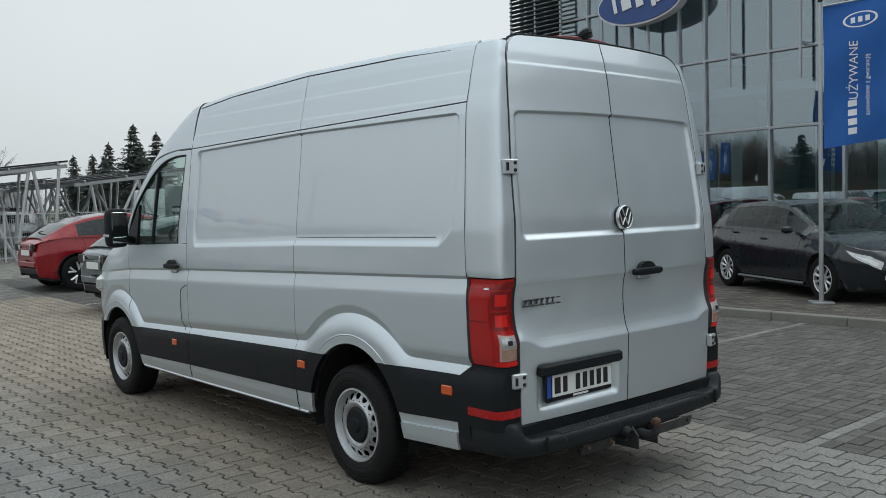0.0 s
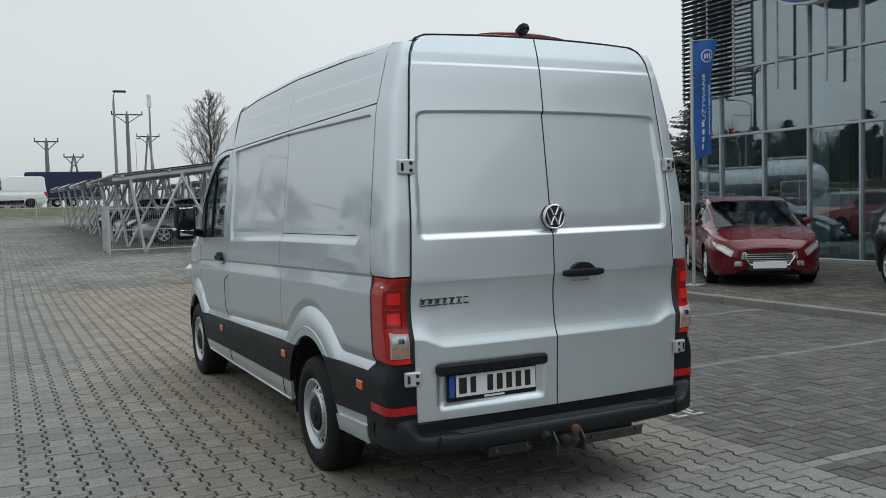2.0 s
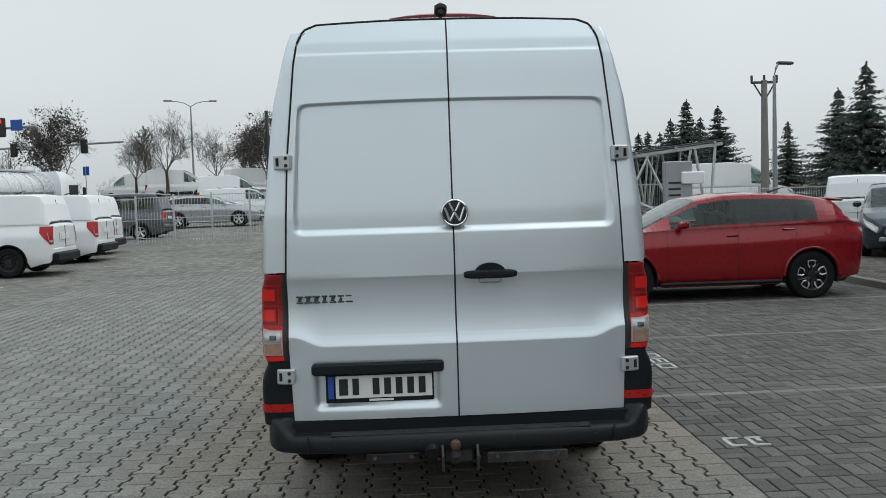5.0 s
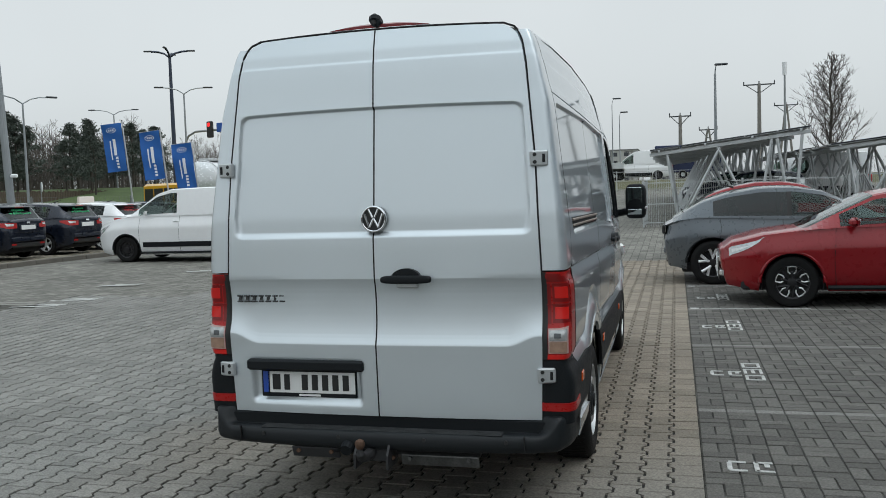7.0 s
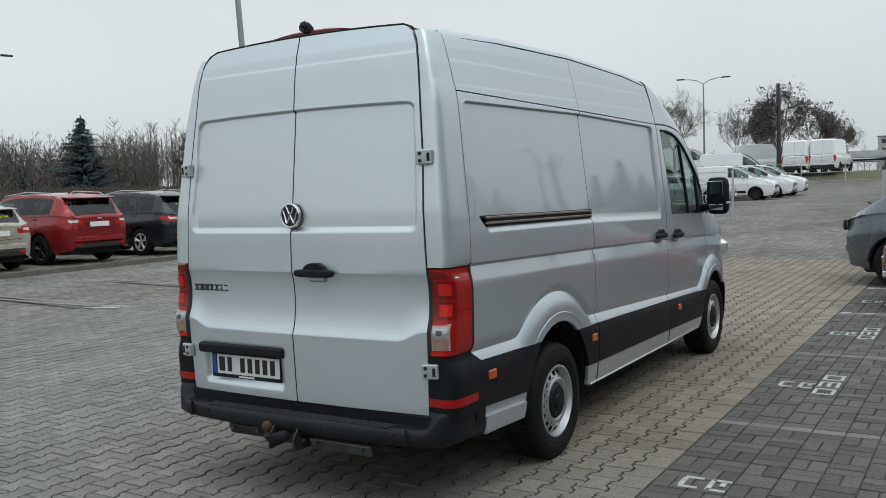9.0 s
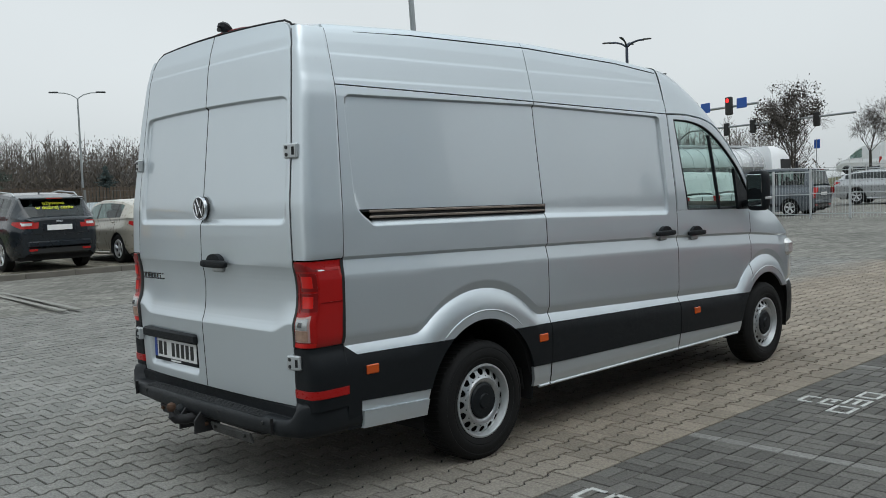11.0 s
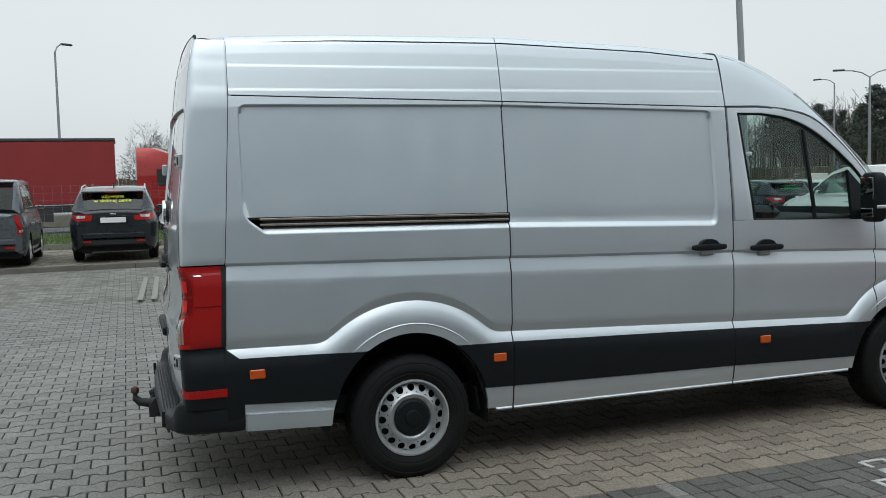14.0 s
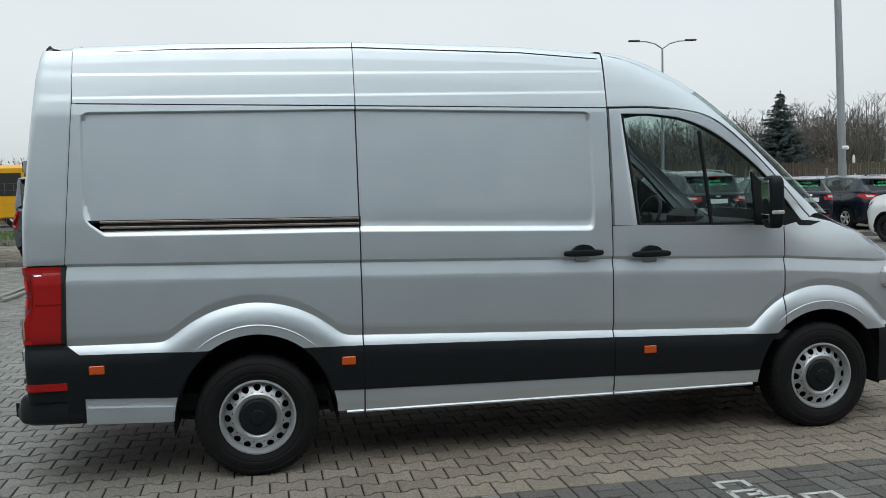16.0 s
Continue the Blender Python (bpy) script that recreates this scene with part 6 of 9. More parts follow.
    if not spec.get("rearglass", True):
        zt = roof[-2][1]
        yb = lambda z: (yr if z < zr else interp(z, [zr, zt], [-L / 2 + (L - roof[-1][0]), -L / 2 + (L - roof[-2][0])])) - 0.006
        part("door_joint", Geo().tube([(0, yb(z), z) for z in (gc + 0.42, zr - 0.02, zr + 0.03, zt - 0.03)], 0.007, 4), GAP, top)
        for sgn in (1, -1):
            part("rear_panel_edge", Geo().tube([(sgn * 0.06, yb(zr + 0.08), zr + 0.08), (sgn * rwid * 0.82, yb(zr + 0.08) + 0.03, zr + 0.08), (sgn * rwid * 0.74, yb(zt - 0.12) + 0.03, zt - 0.12), (sgn * 0.06, yb(zt - 0.12), zt - 0.12)], 0.008, 4), STEEL, top)
        part("rear_step", Geo().box((0, yr - 0.01, gc + 0.22), (rwid * 2.0, 0.16, 0.22), None, 0.04), PLASTIC, top, "black rear step bumper", smooth=40)
    if spec.get("rearglass", True) and not spec.get("bars"):
        sd = [p for p in roof if p[0] > L * 0.6][-2]
        ws_ = half(sd[0]) * 0.945 * (1 - spec.get("tumble", 0.2))
        part("roof_spoiler", Geo().box((0, Y(sd[0]) - 0.05, sd[1] + 0.035), (ws_ * 1.86, 0.26, 0.035), Matrix.Rotation(radians(6), 3, "X"), 0.014), body, top, "", smooth=40)
        part("brake_light", Geo().box((0, Y(sd[0]) - 0.172, sd[1] + 0.022), (0.34, 0.016, 0.018), None, 0.004), RED_LENS, top)
        part("tailgate_gap", Geo().tube([(-rwid * 0.80, yr - 0.002, zr - 0.30), (0, yr - 0.006, zr - 0.32), (rwid * 0.80, yr - 0.002, zr - 0.30)], 0.005, 4), GAP, top)
        part("maker_badge", Geo().box((0, yr - 0.004, zr - 0.055), (0.13, 0.016, 0.05), None, 0.018), CHROME, top, "small oval chrome badge")
    for sgn in (1, -1):
        if spec.get("rails"):
            part("roof_rail", Geo().tube([(sgn * half(d) * 0.945 * (1 - spec.get("tumble", 0.2)) * 0.95, Y(d), rf(d) + z) for d, z in ((1.9, 0.02), (2.0, 0.065), (2.9, 0.075), (3.8, 0.065), (3.95, 0.02))], 0.016, 6), BLACK_INK if spec["rails"] == "black" else STEEL, top, "raised roof rail")
    for sgn in (1, -1):
        if spec.get("bars"):
            part("lamp_housing", Geo().box((sgn * (rwid * 0.60 + 0.085), yr + 0.012, zr - 0.07), (0.30, 0.05, 0.15), Matrix.Rotation(-sgn * radians(9), 3, "Z"), 0.02), BLACK_INK, top, "black lamp housing")
            for k in range(3):
                part("tail_bar", Geo().box((sgn * (rwid * 0.60 + 0.085 * k), yr - 0.010 + 0.014 * k, zr - 0.07), (0.032, 0.03, 0.105), Matrix.Rotation(sgn * radians(16), 3, "Y"), 0.008), CLEAR_LENS, top, "pale slanted lamp bar")
            continue
        part("bumper_reflector", Geo().box((sgn * rwid * 0.8, yr + 0.028, gc + 0.24), (0.17, 0.014, 0.045), None, 0.004), RED_LENS, top)
    if details:
        dm = roof[0][0] + 0.62
        for sgn in (1, -1):
            xm = half(dm) * 0.95
            mi = part("door_mirror", Geo().box((sgn * (xm + 0.10), Y(dm), dk(dm) + 0.07), (0.17, 0.10, 0.115), Matrix.Rotation(sgn * radians(-12), 3, "Z"), 0.035), body, top, "", smooth=40)
            part("mirror_pane", Geo().box((sgn * (xm + 0.105), Y(dm) - 0.052, dk(dm) + 0.07), (0.13, 0.006, 0.085), Matrix.Rotation(sgn * radians(-12), 3, "Z"), 0.002), MIRROR, mi)
            for dh in spec.get("handles", ()):
                p = side_pt(dh, 0.86)
                part("door_handle", Geo().box((sgn * (p[0] + 0.014), p[1], p[2]), (0.024, 0.17, 0.026), None, 0.009), body, top)
            for dseam in spec.get("seams", ()):
                sg = Geo().tube([(sgn * (side_pt(dseam + 0.05 * abs(v - 0.5), v)[0] - 0.001), side_pt(dseam + 0.05 * abs(v - 0.5), v)[1], side_pt(dseam, v)[2]) for v in np.linspace(0.02, 1, 12)], 0.004, 4)
                part("door_gap", sg, GAP, top)
            sl = Geo().tube([(sgn * (half(d) * 0.975), Y(d), gc + 0.055) for d in np.linspace(hubs[0] + R + 0.1, hubs[1] - R - 0.1, 8)], 0.03, 6)
            part("side_sill", sl, PLASTIC if clad else body, top)
        part("aerial", Geo().tube([(0, Y(roof[-1][0] - 1.0), H0 + 0.03), (0, Y(roof[-1][0] - 0.75), H0 + 0.10)], [0.02, 0.004], 5), BLACK_INK, top)
        part("wiper", Geo().tube([(-0.05, Y(roof[-1][0]) + 0.14, dk(roof[-1][0]) + 0.18), (0.30, Y(roof[-1][0]) + 0.13, dk(roof[-1][0]) + 0.21)], 0.012, 4), BLACK_INK, top)
    if sticker:
        dz = (roof[-1][0] + roof[-2][0]) / 2 - 0.02
        ang = math.degrees(math.atan2(rf(dz - 0.06) - rf(dz + 0.06), 0.12))
        for text, up in (("używane", 0.06), ("w dobrej cenie", -0.06)):
            words(text, 0.13, sticker, top, pose(0, Y(dz) - 0.008 + up * math.cos(radians(ang)), rf(dz) + 0.048 + up * math.sin(radians(ang)), ang, 0, 0), "sticker_text")
    return top


HATCH = dict(L=4.38, W=1.82, H=1.47, wb=2.70, fo=0.88, R=0.325, gc=0.17, deck=[(0, 0.64), (0.12, 0.74), (0.5, 0.84), (1.15, 0.93), (1.5, 0.95), (2.6, 0.98), (3.7, 1.01), (4.15, 1.03), (4.38, 1.00)], roof=[(1.00, 0.90), (1.95, 1.36), (2.35, 1.43), (2.9, 1.435), (3.5, 1.40), (3.98, 1.31), (4.33, 1.01)], glass=[(1.45, 2.42), (2.50, 3.40), (3.46, 3.72)], handles=(2.42, 3.30), seams=(1.42, 2.46, 3.42))
SMALL = dict(HATCH, L=4.05, W=1.74, wb=2.49, fo=0.82, R=0.305, deck=[(0, 0.66), (0.12, 0.76), (0.45, 0.88), (1.05, 0.97), (1.4, 0.98), (2.4, 1.01), (3.4, 1.04), (3.85, 1.05), (4.05, 1.02)], roof=[(0.92, 0.94), (1.75, 1.36), (2.15, 1.43), (2.7, 1.45), (3.3, 1.42), (3.68, 1.35), (4.00, 1.03)], glass=[(1.3, 2.2), (2.27, 3.05), (3.1, 3.38)], handles=(2.2, 3.0), seams=(1.28, 2.24, 3.1))
CROSS = dict(HATCH, tinted=True, L=4.21, W=1.80, H=1.54, wb=2.588, fo=0.84, R=0.335, gc=0.21, deck=[(0, 0.76), (0.10, 0.84), (0.5, 0.95), (1.1, 1.02), (1.5, 1.035), (2.5, 1.05), (3.4, 1.08), (3.95, 1.09), (4.21, 1.05)], roof=[(0.95, 0.99), (1.85, 1.43), (2.25, 1.49), (2.8, 1.49), (3.4, 1.45), (3.82, 1.36), (4.14, 1.07)], glass=[(1.4, 2.32), (2.4, 3.2), (3.26, 3.5)], handles=(2.3, 3.1), seams=(1.35, 2.36, 3.2), head=(0.06, 0.52), headv=(0.74, 0.93))
COUPE = dict(HATCH, tinted=True, rear_round=0.30, rear_slope=-0.33, roof_paint=BLACK_PAINT, bars=True, tailv=(0.80, 0.84), L=4.56, W=1.88, H=1.58, wb=2.98, fo=0.86, R=0.36, gc=0.19, deck=[(0, 0.74), (0.12, 0.84), (0.5, 0.96), (1.2, 1.03), (1.7, 1.045), (2.8, 1.05), (3.6, 1.08), (4.1, 1.09), (4.4, 1.05), (4.56, 0.97)], roof=[(1.15, 1.00), (2.15, 1.46), (2.6, 1.535), (3.1, 1.535), (3.6, 1.455), (4.0, 1.33), (4.46, 1.06)], lean=0.16, glass=[(1.65, 2.62), (2.68, 3.46), (3.49, 3.86)], handles=(2.7,), seams=(1.55, 2.74, 3.7))
SUV = dict(HATCH, tinted=True, L=4.56, W=1.84, H=1.68, wb=2.71, fo=0.90, R=0.35, gc=0.21, deck=[(0, 0.78), (0.10, 0.88), (0.5, 1.00), (1.2, 1.07), (1.6, 1.08), (2.7, 1.10), (3.8, 1.13), (4.35, 1.13), (4.56, 1.09)], rails=True, roof=[(1.05, 1.04), (1.95, 1.55), (2.4, 1.62), (3.2, 1.63), (3.85, 1.58), (4.20, 1.50), (4.51, 1.11)], glass=[(1.5, 2.5), (2.58, 3.5), (3.54, 3.98)], handles=(2.45, 3.4), seams=(1.5, 2.54, 3.5), tailv=(0.72, 0.94))
ESTATE = dict(SUV, L=4.79, W=1.90, wb=2.85, fo=0.95, deck=[(0, 0.74), (0.10, 0.84), (0.5, 0.96), (1.2, 1.05), (1.6, 1.06), (2.8, 1.08), (4.0, 1.10), (4.6, 1.09), (4.79, 1.05)], roof=[(1.0, 1.01), (2.05, 1.55), (2.5, 1.62), (3.4, 1.62), (4.1, 1.56), (4.38, 1.48), (4.74, 1.07)], glass=[(1.55, 2.6), (2.68, 3.65), (3.72, 4.3)], handles=(2.55, 3.55), seams=(1.5, 2.64, 3.65))
SMALL_VAN = dict(HATCH, cat="van", moulding=(0.20, 0.33), L=4.82, W=1.84, H=1.83, wb=3.06, fo=0.87, R=0.325, gc=0.18, blunt=0.07, tumble=0.10, deck=[(0, 0.84), (0.08, 0.92), (0.45, 1.06), (1.0, 1.16), (1.5, 1.16), (2.6, 1.16), (4.6, 1.16), (4.82, 1.12)], roof=[(0.90, 1.14), (1.75, 1.70), (2.1, 1.80), (3.0, 1.82), (4.5, 1.79), (4.68, 1.74), (4.80, 1.18)], glass=[(1.25, 2.28)], rearglass=False, handles=(2.3,), seams=(1.25, 2.36, 3.55), tail=(4.62, 4.82), tailv=(0.55, 0.99), plate_z=0.85)
BIG_VAN = dict(HATCH, cat="van", moulding=(0.10, 0.34), L=5.53, W=2.06, H=2.55, wb=3.30, fo=1.0, R=0.345, gc=0.22, blunt=0.09, tumble=0.11, deck=[(0, 0.98), (0.08, 1.06), (0.5, 1.22), (0.95, 1.32), (1.5, 1.32), (5.4, 1.32), (5.53, 1.28)], roof=[(0.85, 1.30), (1.75, 2.10), (2.3, 2.42), (3.2, 2.50), (5.2, 2.48), (5.40, 2.40), (5.50, 1.34)], glass=[(1.2, 2.2)], rearglass=False, handles=(2.2,), seams=(1.2, 2.28, 3.5), tail=(5.33, 5.53), tailv=(0.5, 0.99), plate_z=0.95)

car("crossover_car", "red small crossover car with black alloy wheels, parked in a bay", CROSS, RED_PAINT, on(4.20, 8.97, 0, 89), clad=RED_PAINT, two_tone="petal")
car("fastback_car", "grey electric fastback car with two-tone alloy wheels", COUPE, GREY_PAINT, on(3.60, 11.78, 0, -90), clad=True, two_tone=True)
car("fastback_car", "red electric fastback car beside a fence", COUPE, RED_PAINT, on(3.95, 16.6, 0, -90), clad=True, two_tone=True)
car("hatchback_car", "wine-red hatchback on the raised forecourt", HATCH, WINE_PAINT, on(9.80, 8.35, 0.10, 144), alloys=10)
car("hatchback_car", "black hatchback beside a flagpole on the forecourt", HATCH, BLACK_PAINT, on(9.93, 3.76, 0.10, 150), alloys=10)
car("small_car", "dark blue small hatchback with a blue plate", SMALL, BLUE_PAINT, on(10.45, 14.3, 0.10, 152), plate=BLUE_PLATE)
# row on the far kerb
row = "cars in the far row"
car("suv_car", "black SUV with a yellow window sticker, beside a fence", SUV, BLACK_PAINT, on(-17.2, -0.32, 0.10, 88), row, sticker=YELLOW_TEXT)
car("suv_car", "black SUV parked beside a wire fence", SUV, BLACK_PAINT, on(-16.9, 4.85, 0.10, 90), row, sticker=YELLOW_TEXT)
car("van_car", "dark grey small passenger van with a white plate", dict(SMALL_VAN, L=4.45, wb=2.70, glass=[(1.25, 2.2), (2.3, 3.2), (3.3, 4.1)], rearglass=True, roof=[(0.90, 1.14), (1.75, 1.70), (2.1, 1.80), (3.0, 1.82), (4.1, 1.79), (4.25, 1.74), (4.42, 1.18)], deck=[(0, 0.84), (0.08, 0.92), (0.45, 1.06), (1.0, 1.14), (2.6, 1.14), (4.3, 1.14), (4.45, 1.10)]), GREY_PAINT, on(-16.6, -3.0, 0.10, 90), row)
car("suv_car", "black car parked at the end of the row", SUV, BLACK_PAINT, on(-16.9, -6.6, 0.10, -60), row)
car("hatchback_car", "pale gold hatchback with a yellow window sticker", HATCH, BEIGE_PAINT, on(-16.8, 7.35, 0.10, 90), row, sticker=YELLOW_TEXT)
car("suv_car", "red SUV with black wheels in the far row", SUV, paint("bright_red_car_paint", (0.26, 0.010, 0.014)), on(-16.9, 9.85, 0.10, 90), row, rim=BLACK_ALLOY)
car("estate_car", "black large estate with a green window sticker", ESTATE, BLACK_PAINT, on(-16.95, 12.7, 0.10, 90), row, sticker=GREEN_TEXT)
fi = car("small_car", "navy small hatchback with a green window sticker", SMALL, NAVY_PAINT, on(-17.05, 15.6, 0.10, 90), row, sticker=GREEN_TEXT)
copy_thing(fi, on(-17.1, 18.1, 0.10, 90))
copy_thing(fi, on(-17.1, 23.1, 0.10, 90))
wf_car = car("small_car", "white small hatchback with a pale roof sign", SMALL, WHITE_CAR, on(-17.1, 20.6, 0.10, 90), row, sticker=material("red_sticker", (0.55, 0.03, 0.03), 0.5))
part("roof_sign", Geo().box((0, -0.2, 1.57), (0.75, 0.10, 0.22), None, 0.02), SIGN_PALE, wf_car, "pale roof sign")
tc = car("delivery_van", "white small delivery van with black steel wheels", SMALL_VAN, WHITE_CAR, on(-10.6, 16.6, 0, 92), "small white vans", rim=BLACK_ALLOY, alloys=0, clad=True)
copy_thing(tc, on(-10.9, 20.4, 0, 92))
copy_thing(tc, on(-11.6, 23.4, 0, 92))
copy_thing(tc, on(13.6, 22.2, 0, -29))
# beyond the fence to the north
for k, (x, y, rz) in enumerate(((-9.05, 45.8, -90), (-8.7, 48.8, -90), (-8.6, 51.8, -90))):
    copy_thing(tc, on(x, y, 0, rz))
car("saloon_car", "silver estate car behind a mesh fence", dict(ESTATE, H=1.48, roof=[(1.0, 1.0), (2.05, 1.38), (2.5, 1.45), (3.4, 1.45), (4.1, 1.38), (4.4, 1.28), (4.70, 1.05)]), SILVER_CAR, on(-9.75, 39.6, 0, -85))
car("van_car", "dark green small passenger van behind a mesh fence", dict(SMALL_VAN, L=4.45, wb=2.70, glass=[(1.25, 2.2), (2.3, 3.2), (3.3, 4.1)], rearglass=True, roof=[(0.90, 1.14), (1.75, 1.70), (2.1, 1.80), (3.0, 1.82), (4.1, 1.79), (4.25, 1.74), (4.42, 1.18)], deck=[(0, 0.84), (0.08, 0.92), (0.45, 1.06), (1.0, 1.14), (2.6, 1.14), (4.3, 1.14), (4.45, 1.10)]), GREY_PAINT, on(-11.9, 31.6, 0, 90))
bv = car("panel_van_white", "white high-roof panel van, parked in a row", BIG_VAN, WHITE_CAR, on(26.4, 32.6, 0, -37), "large white vans", rim=BLACK_ALLOY, alloys=0, clad=True)
for x, y, rz in ((16.8, 41, -90), (-19.8, 74.5, -88), (-13.6, 66.5, -86), (-9.75, 72.3, -6), (-7.75, 72.4, -6), (-1.56, 76.4, 90), (-13.5, 76.5, -60), (-25.5, 80, 92), (9.5, 52, 90), (8.5, 56, 90)):
    copy_thing(bv, on(x, y, 0, rz))
# under the solar carport
for k, (x, y) in enumerate(((4.2, 31.0), (4.3, 34.0), (4.2, 37.2), (4.1, 43.0), (4.2, 46.2))):
    if k == 0:
        cc = car("saloon_car", "silver car under the solar carport", HATCH, SILVER_CAR, on(x, y, 0, 90), "carport cars")
    elif k == 1:
        cd = car("suv_car", "dark SUV under the solar carport", SUV, NAVY_PAINT, on(x, y, 0, 90), "carport cars")
    else:
        copy_thing(cc if k % 2 == 0 else cd, on(x, y, 0, 90))

# ---- showroom with a glass front ----
FRAME = material("grey_aluminium_frame", (0.38, 0.40, 0.42), 0.4, 0.6, vary=0.05, scale=3)
DARK_FRAME = material("dark_louvre_metal", (0.06, 0.065, 0.07), 0.45, 0.5, vary=0.1, scale=4)
PANE = glass_material("facade_glass", (0.66, 0.76, 0.78), 0.24, 0.01, (0.80, 0.88, 0.93))
INNER_WALL = material("pale_inner_wall", (0.50, 0.51, 0.50), 0.8, vary=0.1, scale=1)
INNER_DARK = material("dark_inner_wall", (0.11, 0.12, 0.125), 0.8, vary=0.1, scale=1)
SHADE_BLOCK = material("unseen_block_grey", (0.075, 0.08, 0.085), 0.5, 0.2, vary=0.06, scale=0.6)
ROOFING = material("grey_roof_metal", (0.22, 0.23, 0.24), 0.5, 0.4, vary=0.08)
SIGN_BLUE = material("sign_blue", (0.003, 0.05, 0.22), 0.35, coat=0.3, vary=0.04)
SIGN_WHITE = material("sign_white", (0.75, 0.76, 0.78), 0.4)
FLAG_BLUE = material("flag_blue", (0.018, 0.11, 0.38), 0.8, vary=0.08, scale=3, bump=0.2, bump_scale=300)

FX = 13.4
YS = [13.5, 12.62, 11.26, 9.98, 8.66, 8.0, 6.5, 4.95, 3.4, 1.85, 0.3, -1.25, -2.8, -4.35, -5.9, -7.45, -9.0]
ZS = [0.10, 3.05, 4.62, 6.15, 7.7, 9.2]
hall = empty("showroom", "glass-fronted car showroom with grey aluminium frames", "building")
for y in YS:
    part("mullion", Geo().box((FX, y, (ZS[0] + ZS[-1]) / 2), (0.13, 0.055, ZS[-1] - ZS[0]), None, 0.008), FRAME, hall)
for z in ZS[1:]:
    part("transom", Geo().box((FX + 0.002, (YS[0] + YS[-1]) / 2, z), (0.12, YS[0] - YS[-1], 0.06), None, 0.008), FRAME, hall)
part("base_sill", Geo().box((FX, (YS[0] + YS[-1]) / 2, 0.13), (0.16, YS[0] - YS[-1] + 0.1, 0.10), None, 0.01), FRAME, hall)
for i in range(len(YS) - 1):
    for k in range(len(ZS) - 1):
        g = Geo().box((0, 0, 0), (0.012, YS[i] - YS[i + 1] - 0.05, ZS[k + 1] - ZS[k] - 0.05))
        ob = part("pane", g, PANE, hall)
        ob.location = (FX + 0.01, (YS[i] + YS[i + 1]) / 2, (ZS[k] + ZS[k + 1]) / 2)
        ob.rotation_euler = (0, radians(0.25 * math.sin(i * 2.3 + k)), radians(0.3 * math.cos(i * 1.7 + k * 2)))
        ob.visible_shadow = False
part("roof_slab", Geo().box((24.5, 2.2, 9.4), (22.6, 23, 0.35), None, 0.05), ROOFING, hall)
part("floor_slab", Geo().box((24.9, 2.2, 0.05), (22.4, 22.6, 0.1)), INNER_WALL, hall)
part("gallery_floor", Geo().box((27.0, 2.2, 4.5), (17.5, 22.4, 0.3), None, 0.02), INNER_WALL, hall)
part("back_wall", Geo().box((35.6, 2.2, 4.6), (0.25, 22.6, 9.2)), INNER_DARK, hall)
part("end_wall", Geo().box((24.6, 13.42, 4.6), (22.0, 0.2, 9.2)), INNER_WALL, hall)
part("end_wall", Geo().box((24.6, -9.05, 4.6), (22.0, 0.2, 9.2)), INNER_WALL, hall)
# plain unseen block added south of the hall to darken the van's rear
part("south_wing", Geo().box((25.0, -24.2, 4.75), (23.0, 30.0, 9.5), None, 0.05), SHADE_BLOCK, hall)
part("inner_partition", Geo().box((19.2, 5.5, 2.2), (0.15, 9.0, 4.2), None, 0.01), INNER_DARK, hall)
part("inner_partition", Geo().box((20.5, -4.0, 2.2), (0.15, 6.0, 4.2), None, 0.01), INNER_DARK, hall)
for x, y in ((15.2, 11.2), (15.2, 6.2), (15.2, 1.2), (15.2, -3.8)):
    part("column", Geo().tube([(x, y, 0.1), (x, y, 9.2)], 0.20, 14), INNER_WALL, hall)
for y in np.arange(12.8, -8.5, -1.0):
    part("curtain_strip", Geo().box((14.6 + 0.3 * math.sin(y * 3), y, 1.6), (0.03, 0.28, 2.8), None, 0.005), INNER_WALL if int(y * 7) % 3 == 0 else INNER_DARK, hall)
g = Geo().box((13.9, 12.9, 4.6), (0.04, 0.4, 8.6), None, 0.01)
part("gallery_rail", Geo().box((18.3, 2.2, 5.2), (0.04, 22, 0.06), None, 0.01), FRAME, hall)
# desk inside
part("reception_desk", Geo().box((15.9, 9.2, 0.62), (0.8, 2.2, 1.05), None, 0.03), INNER_WALL, hall)
# sun louvre over the corner
for k in range(46):
    z = 4.05 + k * 0.112
    part("louvre_slat", Geo().box((FX - 0.30, 12.75, z), (0.11, 1.75, 0.022), Matrix.Rotation(radians(28), 3, "Y"), 0.004), DARK_FRAME, hall)
for y in (13.6, 12.75, 11.9):
    part("louvre_post", Geo().box((FX - 0.30, y, 6.6), (0.05, 0.05, 5.3), None, 0.006), FRAME, hall)
for y in (10.62, 9.3, 7.25, 5.7, 4.15, 2.6):
    part("facade_rod", Geo().tube([(FX - 0.28, y, 3.95), (FX - 0.28, y, 9.2)], 0.035, 8), FRAME, hall)
    part("rod_bracket", Geo().box((FX - 0.14, y, 4.66), (0.30, 0.05, 0.06), None, 0.008), FRAME, hall)
